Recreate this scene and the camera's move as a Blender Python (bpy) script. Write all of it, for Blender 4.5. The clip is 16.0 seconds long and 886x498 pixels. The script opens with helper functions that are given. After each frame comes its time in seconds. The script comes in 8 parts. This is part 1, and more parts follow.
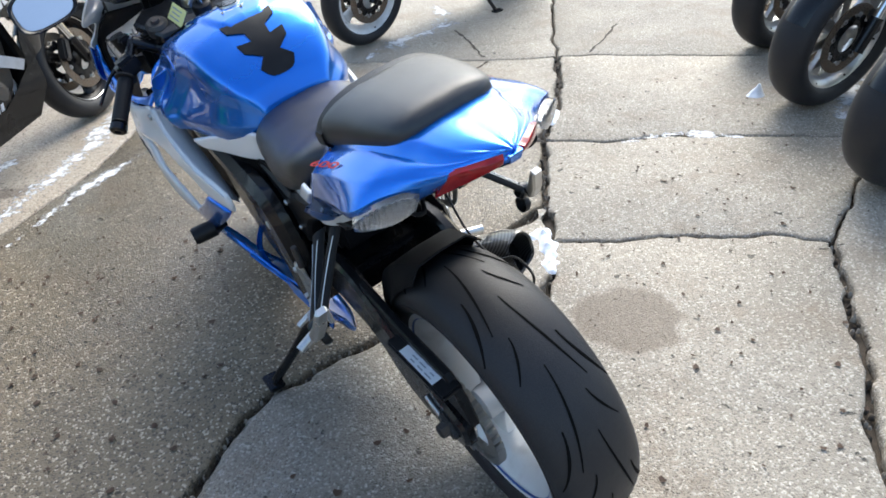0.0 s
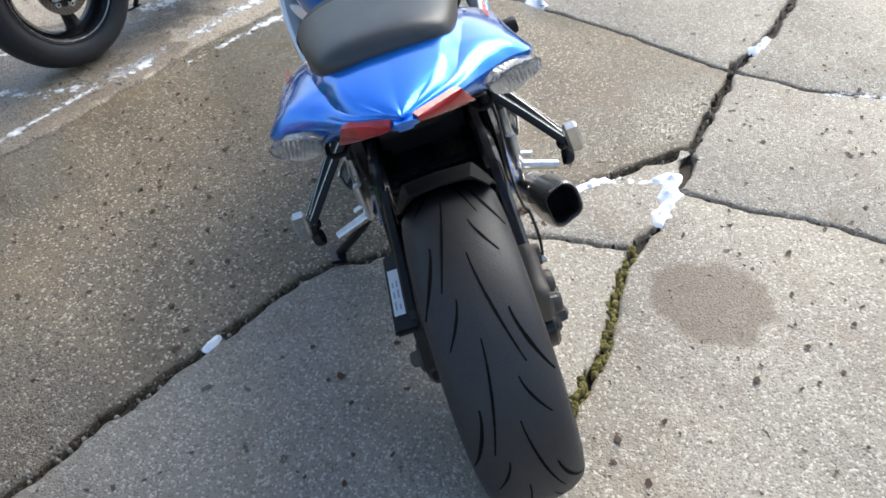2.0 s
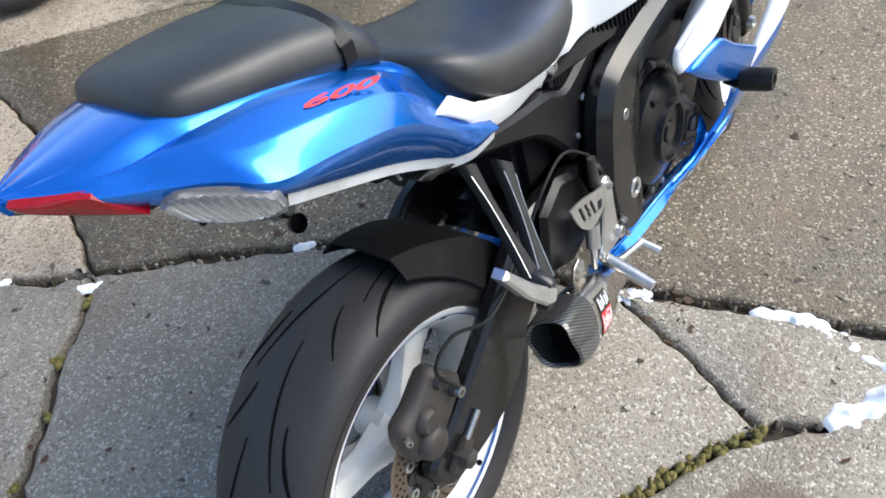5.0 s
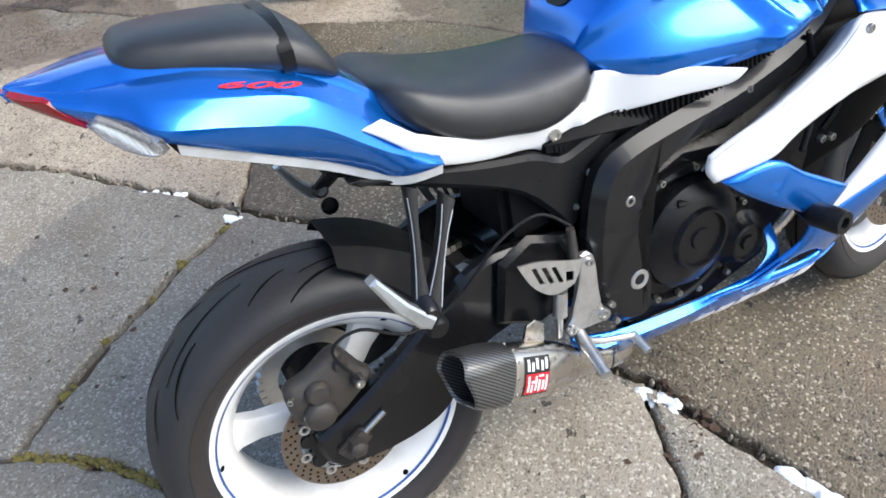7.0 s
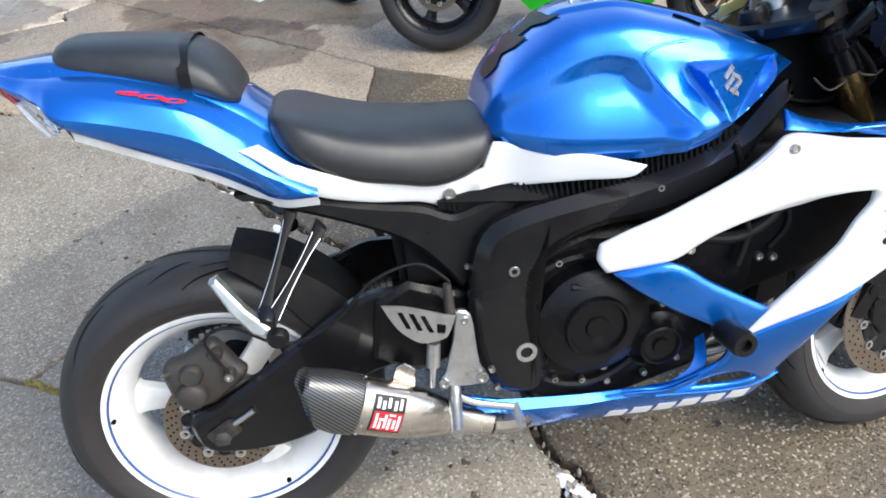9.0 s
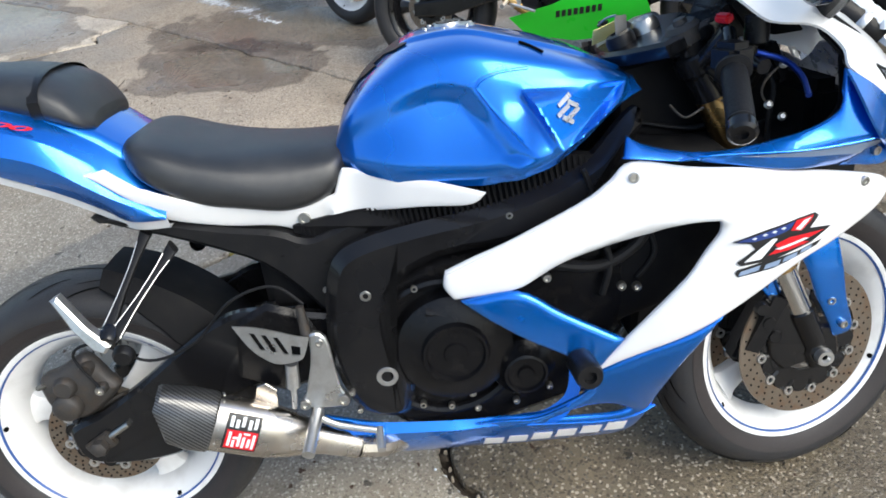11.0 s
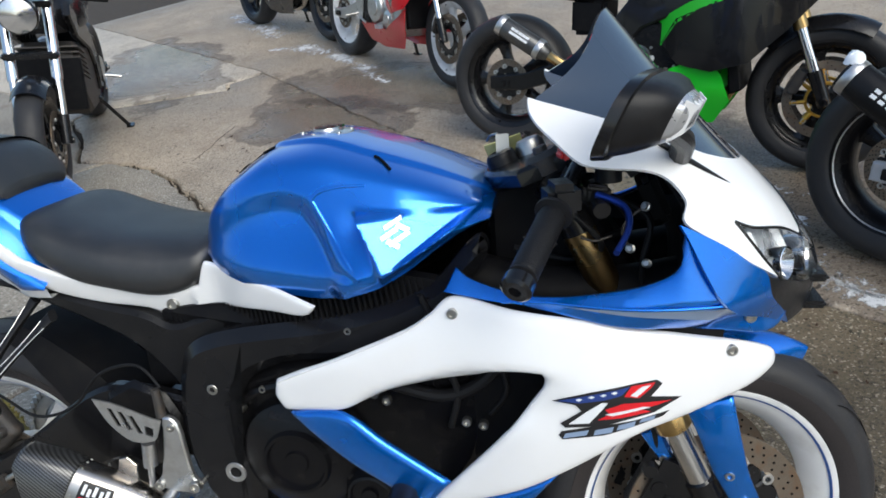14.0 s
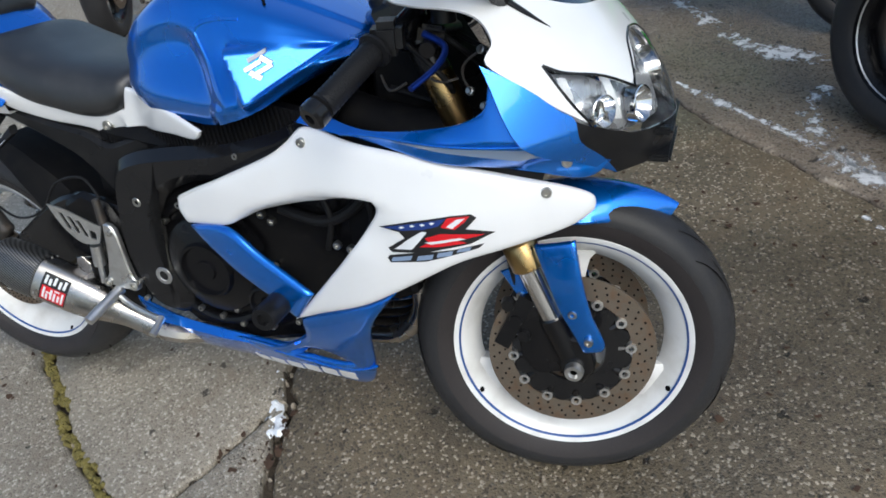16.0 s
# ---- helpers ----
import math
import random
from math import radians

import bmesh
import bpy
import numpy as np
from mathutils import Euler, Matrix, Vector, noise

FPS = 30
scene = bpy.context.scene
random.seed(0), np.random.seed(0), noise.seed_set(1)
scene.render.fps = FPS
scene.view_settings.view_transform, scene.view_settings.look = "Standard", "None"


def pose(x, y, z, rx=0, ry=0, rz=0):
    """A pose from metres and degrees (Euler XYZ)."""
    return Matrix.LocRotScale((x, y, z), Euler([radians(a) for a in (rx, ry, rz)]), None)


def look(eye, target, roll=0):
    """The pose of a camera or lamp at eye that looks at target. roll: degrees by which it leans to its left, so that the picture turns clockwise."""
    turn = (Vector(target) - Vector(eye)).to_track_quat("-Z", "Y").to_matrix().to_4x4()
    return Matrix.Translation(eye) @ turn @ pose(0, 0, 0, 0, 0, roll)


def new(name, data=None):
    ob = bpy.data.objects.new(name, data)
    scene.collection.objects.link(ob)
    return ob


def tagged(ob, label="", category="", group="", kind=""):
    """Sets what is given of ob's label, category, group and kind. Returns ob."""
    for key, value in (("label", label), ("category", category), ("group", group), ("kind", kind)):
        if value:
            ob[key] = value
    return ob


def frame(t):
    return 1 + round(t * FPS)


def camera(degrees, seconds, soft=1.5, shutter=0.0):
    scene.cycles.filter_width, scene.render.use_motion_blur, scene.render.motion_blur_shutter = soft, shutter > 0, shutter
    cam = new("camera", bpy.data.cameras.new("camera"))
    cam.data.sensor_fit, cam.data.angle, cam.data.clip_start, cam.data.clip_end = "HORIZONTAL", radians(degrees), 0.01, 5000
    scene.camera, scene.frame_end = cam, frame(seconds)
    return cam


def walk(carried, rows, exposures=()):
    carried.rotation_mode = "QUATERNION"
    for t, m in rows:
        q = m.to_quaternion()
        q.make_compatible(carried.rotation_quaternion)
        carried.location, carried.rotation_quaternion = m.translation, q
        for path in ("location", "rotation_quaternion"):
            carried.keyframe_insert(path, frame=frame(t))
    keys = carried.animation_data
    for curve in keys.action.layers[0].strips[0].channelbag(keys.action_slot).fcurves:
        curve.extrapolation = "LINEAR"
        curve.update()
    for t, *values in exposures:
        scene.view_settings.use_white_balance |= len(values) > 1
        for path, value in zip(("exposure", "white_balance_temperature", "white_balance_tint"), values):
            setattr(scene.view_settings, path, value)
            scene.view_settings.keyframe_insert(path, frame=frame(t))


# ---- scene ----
cam = camera(64.0, 16.0, soft=1.7)
METRES, EYE, TILT, LEAN, TURN = 3.694, 1.341, 0.0, 0.0, 0.0
ROWS = [
    (0.0, 0.0, 0.0, 0.0, -3.13, -33.35, 4.76),
    (0.5, 0.0417, -0.0038, 0.0049, 4.71, -35.0, 5.18),
    (1.0, 0.064, 0.0077, 0.0036, 10.62, -36.56, 5.33),
    (1.5, 0.0829, 0.0311, 0.0054, 15.15, -39.06, 3.53),
    (2.0, 0.101, 0.0499, 0.0057, 20.27, -42.14, 3.2),
    (2.5, 0.1377, 0.0844, 0.0077, 27.24, -41.88, 3.72),
    (3.0, 0.1533, 0.1226, 0.0033, 34.85, -43.96, 5.11),
    (3.5, 0.1519, 0.1588, 0.0051, 40.39, -46.21, 5.24),
    (6.0, 0.2189, 0.3134, 0.0086, 80.41, -47.76, 4.6),
    (6.5, 0.2375, 0.3447, 0.0119, 87.18, -46.13, 5.43),
    (7.0, 0.2274, 0.3665, 0.0113, 92.09, -43.08, 4.35),
    (7.5, 0.2199, 0.3922, 0.0105, 94.8, -42.82, 3.79),
    (8.0, 0.2285, 0.4322, 0.0105, 101.01, -40.62, 3.73),
    (10.5, 0.1982, 0.5656, 0.0087, 115.63, -35.66, 4.67),
    (11.0, 0.1837, 0.5877, 0.008, 115.52, -35.5, 5.63),
    (11.5, 0.1559, 0.6026, 0.0087, 116.19, -35.51, 5.0),
    (12.0, 0.1431, 0.6255, 0.0099, 117.06, -35.19, 5.46),
    (12.5, 0.1414, 0.6645, 0.013, 121.34, -33.07, 4.88),
    (13.0, 0.1267, 0.6836, 0.0126, 124.57, -31.46, 5.94),
    (13.5, 0.0983, 0.6861, 0.0134, 127.13, -30.56, 6.26),
    (14.0, 0.0857, 0.6911, 0.0124, 130.02, -30.15, 6.59),
    (14.5, 0.0742, 0.7249, 0.0098, 134.18, -32.12, 7.02),
    (15.0, 0.0698, 0.7582, 0.0054, 136.76, -34.88, 8.03),
    (15.5, 0.0589, 0.7765, 0.0056, 137.22, -37.75, 9.11),
    (16.0, 0.0307, 0.7857, 0.0023, 139.16, -39.98, 8.12),
]
walk(cam, [(t, pose(0, 0, EYE, TILT, LEAN, TURN) @ pose(METRES * x, METRES * y, METRES * z, 90 + pitch, roll, yaw)) for t, x, y, z, yaw, pitch, roll in ROWS],
     [(0, 0.92, 6200, 5), (2, 0.84, 6200, 5), (3.5, 0.86, 6200, 5), (6.5, 0.75, 6150, 6), (8, 0.77, 6150, 6), (10.5, 0.66, 6200, 5), (11.5, 0.45, 6200, 4), (13, 0.17, 6100, 4), (14.5, 0.07, 6150, 4), (16, -0.04, 6050, 4)])
from mathutils.geometry import delaunay_2d_cdt
# ---- world, sun ----
SUN_DIR = Vector((0.20, 0.66, 0.72)).normalized()
world = bpy.data.worlds.new("sky_world")
scene.world = world
world.use_nodes = True
wn = world.node_tree
bg = wn.nodes["Background"]
sky = wn.nodes.new("ShaderNodeTexSky")
sky.sky_type = "NISHITA"
sky.sun_disc = False
sky.sun_elevation = math.asin(SUN_DIR.z)
sky.sun_rotation = math.atan2(SUN_DIR.x, SUN_DIR.y)
sky.air_density, sky.dust_density, sky.ozone_density = 1.0, 3.0, 1.0
wn.links.new(sky.outputs["Color"], bg.inputs["Color"])
bg.inputs["Strength"].default_value = 0.178
sun_data = bpy.data.lights.new("sun", "SUN")
sun_data.energy, sun_data.angle, sun_data.color = 1.48, radians(42), (1.0, 0.95, 0.88)
sun = new("sun", sun_data)
sun.matrix_world = look(SUN_DIR * 20, (0, 0, 0))


# ---- materials ----
def mat(name, color, rough=0.5, metal=0.0, vary=0.12, scale=9.0, grain=0.0, grain_scale=300.0, coat=0.0, bump=0.0, dirt=None, dirt_amount=0.0, trans=0.0, ior=1.45, spec=0.5, rough_vary=0.12):
    """A surface with broad and fine variation of colour, gloss and relief."""
    m = bpy.data.materials.new(name)
    m.use_nodes = True
    n, l = m.node_tree.nodes, m.node_tree.links
    b = n["Principled BSDF"]
    co = n.new("ShaderNodeTexCoord")
    big = n.new("ShaderNodeTexNoise")
    big.inputs["Scale"].default_value, big.inputs["Detail"].default_value = scale, 5
    l.new(co.outputs["Object"], big.inputs["Vector"])
    fine = n.new("ShaderNodeTexNoise")
    fine.inputs["Scale"].default_value, fine.inputs["Detail"].default_value = grain_scale, 3
    l.new(co.outputs["Object"], fine.inputs["Vector"])
    mix = n.new("ShaderNodeMix")
    mix.data_type = "RGBA"
    lo = [c * (1 - vary) for c in color]
    hi = [min(1, c * (1 + vary)) for c in color]
    mix.inputs["A"].default_value, mix.inputs["B"].default_value = (*lo, 1), (*hi, 1)
    l.new(big.outputs["Fac"], mix.inputs["Factor"])
    out = mix.outputs["Result"]
    if grain:
        g = n.new("ShaderNodeMix")
        g.data_type, g.blend_type = "RGBA", "MULTIPLY"
        r = n.new("ShaderNodeMapRange")
        r.inputs["From Min"].default_value, r.inputs["From Max"].default_value = 0.3, 0.7
        r.inputs["To Min"].default_value, r.inputs["To Max"].default_value = 1 - grain, 1 + grain
        l.new(fine.outputs["Fac"], r.inputs["Value"])
        g.inputs["Factor"].default_value = 1
        l.new(out, g.inputs["A"])
        l.new(r.outputs["Result"], g.inputs["B"])
        out = g.outputs["Result"]
    if dirt:
        d = n.new("ShaderNodeMix")
        d.data_type = "RGBA"
        dn = n.new("ShaderNodeTexNoise")
        dn.inputs["Scale"].default_value, dn.inputs["Detail"].default_value = scale * 1.7, 8
        l.new(co.outputs["Object"], dn.inputs["Vector"])
        r2 = n.new("ShaderNodeMapRange")
        r2.inputs["From Min"].default_value, r2.inputs["From Max"].default_value = 0.48, 0.72
        r2.inputs["To Max"].default_value = dirt_amount
        l.new(dn.outputs["Fac"], r2.inputs["Value"])
        l.new(r2.outputs["Result"], d.inputs["Factor"])
        l.new(out, d.inputs["A"])
        d.inputs["B"].default_value = (*dirt, 1)
        out = d.outputs["Result"]
    l.new(out, b.inputs["Base Color"])
    rr = n.new("ShaderNodeMapRange")
    rr.inputs["To Min"].default_value, rr.inputs["To Max"].default_value = rough * (1 - rough_vary * 2), min(1, rough * (1 + rough_vary * 2))
    l.new(big.outputs["Fac"], rr.inputs["Value"])
    l.new(rr.outputs["Result"], b.inputs["Roughness"])
    b.inputs["Metallic"].default_value = metal
    b.inputs["Coat Weight"].default_value = coat
    b.inputs["Coat Roughness"].default_value = 0.04
    b.inputs["Transmission Weight"].default_value = trans
    b.inputs["IOR"].default_value = ior
    b.inputs["Specular IOR Level"].default_value = spec
    if bump:
        bp = n.new("ShaderNodeBump")
        bp.inputs["Strength"].default_value, bp.inputs["Distance"].default_value = bump, 0.002
        l.new(fine.outputs["Fac"], bp.inputs["Height"])
        l.new(bp.outputs["Normal"], b.inputs["Normal"])
    return m


BLUE = mat("blue_metallic_paint", (0.009, 0.180, 0.72), 0.27, 0.78, 0.05, 3, 0.10, 1800, coat=1.0)
WHITE = mat("white_gloss_paint", (0.80, 0.80, 0.80), 0.30, 0, 0.02, 5, coat=0.8, dirt=(0.5, 0.48, 0.44), dirt_amount=0.10)
RIM_WHITE = mat("white_wheel_paint", (0.78, 0.78, 0.77), 0.32, 0, 0.03, 8, coat=0.5, dirt=(0.30, 0.27, 0.22), dirt_amount=0.35)
VINYL = mat("black_seat_vinyl", (0.021, 0.022, 0.024), 0.36, 0, 0.2, 12, 0.15, 900, bump=0.25, dirt=(0.09, 0.085, 0.08), dirt_amount=0.2, spec=0.7)
RUBBER = mat("tyre_rubber", (0.028, 0.028, 0.030), 0.44, 0, 0.2, 14, 0.2, 500, bump=0.3, dirt=(0.04, 0.036, 0.032), dirt_amount=0.3, spec=0.3)
GROOVE = mat("tyre_groove", (0.004, 0.004, 0.004), 0.9, spec=0.1)
GRIP = mat("grip_rubber", (0.010, 0.010, 0.011), 0.5, 0, 0.2, 40, bump=0.5, grain_scale=350, spec=0.25)
BLACK = mat("satin_black_paint", (0.007, 0.007, 0.008), 0.26, 0, 0.2, 12, 0.1, 600, coat=0.3, dirt=(0.025, 0.023, 0.021), dirt_amount=0.2, spec=0.3)
PLASTIC = mat("black_moulded_plastic", (0.010, 0.010, 0.011), 0.30, 0, 0.2, 20, 0.2, 900, bump=0.2, dirt=(0.035, 0.033, 0.03), dirt_amount=0.2, spec=0.25)
ENGINE = mat("black_engine_paint", (0.005, 0.005, 0.006), 0.20, 0.0, 0.25, 25, 0.2, 700, bump=0.2, dirt=(0.020, 0.018, 0.016), dirt_amount=0.25, spec=0.28)
VOID = mat("dark_inner_plastic", (0.005, 0.005, 0.006), 0.6, 0, 0.3, 18, dirt=(0.015, 0.014, 0.012), dirt_amount=0.4, spec=0.15)
ALU = mat("brushed_aluminium", (0.62, 0.62, 0.61), 0.3, 0.9, 0.1, 30, 0.12, 700, dirt=(0.3, 0.27, 0.23), dirt_amount=0.3)
STEEL = mat("brushed_titanium_steel", (0.55, 0.52, 0.48), 0.27, 1.0, 0.1, 16, 0.12, 900, dirt=(0.35, 0.26, 0.17), dirt_amount=0.3)
CHROME = mat("chrome", (0.78, 0.78, 0.78), 0.1, 1.0, 0.05, 20)
BOLT = mat("bolt_steel", (0.5, 0.49, 0.46), 0.34, 1.0, 0.2, 60)
DISC = mat("worn_brake_steel", (0.20, 0.165, 0.13), 0.45, 0.75, 0.2, 30, 0.15, 800, dirt=(0.22, 0.12, 0.06), dirt_amount=0.5)
CASTING = mat("grey_caliper_casting", (0.065, 0.060, 0.056), 0.5, 0.5, 0.25, 40, 0.2, 600, bump=0.4, dirt=(0.10, 0.07, 0.045), dirt_amount=0.5)
GOLD = mat("gold_anodised_tube", (0.46, 0.31, 0.13), 0.28, 1.0, 0.1, 15)
GOLD_DISC = mat("gold_disc_carrier", (0.72, 0.40, 0.06), 0.35, 0.8, 0.1, 20)
RED_LENS = mat("red_lamp_lens", (0.27, 0.002, 0.006), 0.14, 0, 0.45, 70, coat=0.5, spec=0.4)
CLEAR = mat("clear_lamp_lens", (0.86, 0.87, 0.88), 0.05, 0, 0.02, 10, trans=0.95, ior=1.45)
LENS = mat("clear_headlamp_plastic", (0.92, 0.93, 0.94), 0.04, 0, 0.02, 10, trans=1.0, ior=1.2)
REFLECTOR = mat("lamp_reflector", (0.75, 0.75, 0.76), 0.16, 0.95, 0.1, 60)
LAMP_SILVER = mat("satin_lamp_silver", (0.82, 0.82, 0.83), 0.38, 0.45, 0.1, 60)
LAMP_DARK = mat("grey_lamp_interior", (0.50, 0.51, 0.53), 0.28, 0.7, 0.15, 40)
SMOKE = mat("smoked_screen", (0.03, 0.045, 0.07), 0.06, 0, 0.05, 10, coat=1.0)
RED = mat("red_decal", (0.62, 0.012, 0.02), 0.3, 0, 0.05, 10)
NAVY = mat("navy_decal", (0.02, 0.045, 0.20), 0.3, 0, 0.1, 10)
BLUE_ANO = mat("blue_anodised_metal", (0.012, 0.035, 0.22), 0.3, 0.8, 0.1, 20)
PINSTRIPE = mat("blue_pinstripe", (0.03, 0.09, 0.30), 0.35, 0, 0.1, 20)
SILVERBLUE = mat("silver blue decal", (0.24, 0.32, 0.46), 0.35, coat=0.5)
STICKER = mat("white_sticker", (0.72, 0.74, 0.76), 0.45, 0, 0.06, 25)
LETTER_WHITE = mat("white_letter_vinyl", (0.80, 0.80, 0.80), 0.4, 0, 0.04, 25)
GREY_INK = mat("grey_print", (0.30, 0.33, 0.36), 0.5)
BLACK_INK = mat("black_print", (0.015, 0.015, 0.016), 0.4)
YELLOW = mat("yellow_key_tag", (0.78, 0.74, 0.30), 0.5, 0, 0.1, 20)
GREY = mat("pale_underside_plastic", (0.58, 0.59, 0.60), 0.45, 0, 0.1, 15, dirt=(0.2, 0.18, 0.15), dirt_amount=0.3)
GREEN = mat("green_gloss_paint", (0.03, 0.55, 0.02), 0.3, 0, 0.05, 5, coat=0.8)
REDP = mat("red_gloss_paint", (0.58, 0.010, 0.018), 0.3, 0, 0.05, 5, coat=0.8)
PEARL = mat("pearl_silver_paint", (0.62, 0.62, 0.64), 0.35, 0.3, 0.08, 12, coat=0.5, dirt=(0.3, 0.28, 0.25), dirt_amount=0.3)
TEAL = mat("pale_teal_paint", (0.35, 0.55, 0.55), 0.35, 0, 0.1, 12)
SNOW = mat("old_snow", (0.86, 0.89, 0.93), 0.6, 0, 0.06, 30, 0.1, 300, bump=0.6)


def carbon():
    m = bpy.data.materials.new("carbon_fibre_weave")
    m.use_nodes = True
    n, l = m.node_tree.nodes, m.node_tree.links
    b = n["Principled BSDF"]
    co, w = n.new("ShaderNodeTexCoord"), n.new("ShaderNodeTexWave")
    w.inputs["Scale"].default_value, w.inputs["Distortion"].default_value = 75, 0.0
    w.bands_direction = "DIAGONAL"
    l.new(co.outputs["Object"], w.inputs["Vector"])
    r = n.new("ShaderNodeValToRGB")
    r.color_ramp.elements[0].color, r.color_ramp.elements[1].color = (0.012, 0.012, 0.012, 1), (0.11, 0.11, 0.11, 1)
    l.new(w.outputs["Fac"], r.inputs["Fac"])
    l.new(r.outputs["Color"], b.inputs["Base Color"])
    b.inputs["Roughness"].default_value, b.inputs["Coat Weight"].default_value, b.inputs["Metallic"].default_value = 0.35, 0.7, 0.4
    return m


CARBON = carbon()


def concrete(name, base, speck_light, speck_dark, wet_dark, stain_at=None, damp_shade_at=None, puddles=(), grain=150, mottle=(0.78, 1.18), wet_from=0.52, speck_from=0.80):
    """Exposed-aggregate paving: pebbles, sand, pits, worn patches, damp patches, one patch of damp with the bike's
    shade painted in.
    """
    m = bpy.data.materials.new(name)
    m.use_nodes = True
    n, l = m.node_tree.nodes, m.node_tree.links
    b = n["Principled BSDF"]
    geo = n.new("ShaderNodeNewGeometry")
    pos = geo.outputs["Position"]

    def noise_tex(scale, detail, rough=0.55):
        t = n.new("ShaderNodeTexNoise")
        t.inputs["Scale"].default_value, t.inputs["Detail"].default_value, t.inputs["Roughness"].default_value = scale, detail, rough
        l.new(pos, t.inputs["Vector"])
        return t.outputs["Fac"]

    def ramp(value, a, z, lo=0.0, hi=1.0):
        r = n.new("ShaderNodeMapRange")
        r.inputs["From Min"].default_value, r.inputs["From Max"].default_value = a, z
        r.inputs["To Min"].default_value, r.inputs["To Max"].default_value = lo, hi
        l.new(value, r.inputs["Value"])
        return r.outputs["Result"]

    def blend(fac, a, c, kind="MIX"):
        x = n.new("ShaderNodeMix")
        x.data_type, x.blend_type = "RGBA", kind
        l.new(fac, x.inputs["Factor"])
        for s, v in (("A", a), ("B", c)):
            if isinstance(v, tuple):
                x.inputs[s].default_value = (*v, 1)
            else:
                l.new(v, x.inputs[s])
        return x.outputs["Result"]

    def mul(a, c):
        x = n.new("ShaderNodeMath")
        x.operation = "MULTIPLY"
        l.new(a, x.inputs[0])
        l.new(c, x.inputs[1])
        return x.outputs[0]

    vor = n.new("ShaderNodeTexVoronoi")
    vor.inputs["Scale"].default_value = grain
    l.new(pos, vor.inputs["Vector"])
    grains = vor.outputs["Color"]
    sep = n.new("ShaderNodeSeparateColor")
    l.new(grains, sep.inputs["Color"])
    dark = tuple(c * mottle[0] for c in base)
    light = tuple(min(1, c * mottle[1]) for c in base)
    col = blend(ramp(noise_tex(2.2, 6), 0.35, 0.65), dark, light)
    col = blend(ramp(noise_tex(38, 4), 0.35, 0.7, 0, 0.35), col, tuple(c * 0.6 for c in base))
    col = blend(ramp(noise_tex(95, 5, 0.7), 0.35, 0.68, 0.0, 0.45), col, tuple(c * 0.55 for c in base))
    col = blend(ramp(sep.outputs["Red"], speck_from, speck_from + 0.08, 0, 0.68), col, speck_light)
    col = blend(ramp(sep.outputs["Green"], 0.78, 0.86, 0, 0.74), col, speck_dark)
    pits = ramp(noise_tex(21, 3, 0.55), 0.668, 0.71)
    col = blend(pits, col, tuple(c * 0.22 for c in base))
    rust = ramp(noise_tex(3.1, 7, 0.65), 0.52, 0.72, 0, 0.5)
    col = blend(rust, col, (0.19, 0.13, 0.075))
    wet = ramp(noise_tex(1.1, 6, 0.55), wet_from, wet_from + 0.08, 0, wet_dark)
    col = blend(wet, col, (0.38, 0.40, 0.43), "MULTIPLY")
    rough = ramp(wet, 0, 1, 0.58, 0.2)
    # bluish darkening about a point: damp ground plus the bike's soft shade, as colour
    if damp_shade_at:
        d = n.new("ShaderNodeVectorMath")
        d.operation = "DISTANCE"
        l.new(pos, d.inputs[0])
        d.inputs[1].default_value = (damp_shade_at[0], damp_shade_at[1], 0)
        add = n.new("ShaderNodeMath")
        add.operation = "MULTIPLY_ADD"
        l.new(noise_tex(3.5, 9, 0.6), add.inputs[0])
        add.inputs[1].default_value = 0.55
        l.new(d.outputs["Value"], add.inputs[2])
        damp = ramp(add.outputs[0], damp_shade_at[2] + 0.30, damp_shade_at[2] + 0.255, 0, 0.52)
        col = blend(damp, col, (0.42, 0.46, 0.52), "MULTIPLY")
        rough = ramp(damp, 0, 0.52, 0.58, 0.36)
    for cx, cy, rx, ry, turn in puddles:
        mp = n.new("ShaderNodeMapping")
        mp.vector_type = "TEXTURE"
        mp.inputs["Location"].default_value = (cx, cy, 0)
        mp.inputs["Rotation"].default_value = (0, 0, radians(turn))
        mp.inputs["Scale"].default_value = (rx, ry, 1)
        l.new(pos, mp.inputs["Vector"])
        ln = n.new("ShaderNodeVectorMath")
        ln.operation = "LENGTH"
        l.new(mp.outputs["Vector"], ln.inputs[0])
        add = n.new("ShaderNodeMath")
        add.operation = "MULTIPLY_ADD"
        l.new(noise_tex(2.6, 8, 0.6), add.inputs[0])
        add.inputs[1].default_value = 1.5
        l.new(ln.outputs["Value"], add.inputs[2])
        pud = ramp(add.outputs[0], 1.78, 1.70, 0, 0.9)
        film = ramp(add.outputs[0], 1.66, 1.40, 0, 1)
        col = blend(pud, col, (0.48, 0.46, 0.45), "MULTIPLY")
        rr = n.new("ShaderNodeMix")
        l.new(film, rr.inputs["Factor"])
        l.new(rough, rr.inputs["A"])
        rr.inputs["B"].default_value = 0.16
        rough = rr.outputs["Result"]
    if stain_at:
        d = n.new("ShaderNodeVectorMath")
        d.operation = "DISTANCE"
        wob = n.new("ShaderNodeTexNoise")
        wob.inputs["Scale"].default_value = 9
        l.new(pos, wob.inputs["Vector"])
        l.new(pos, d.inputs[0])
        d.inputs[1].default_value = (*stain_at, 0)
        add = n.new("ShaderNodeMath")
        add.operation = "MULTIPLY_ADD"
        l.new(wob.outputs["Fac"], add.inputs[0])
        add.inputs[1].default_value = 0.09
        l.new(d.outputs["Value"], add.inputs[2])
        col = blend(ramp(add.outputs[0], 0.205, 0.180, 0, 0.72), col, (0.135, 0.100, 0.066))
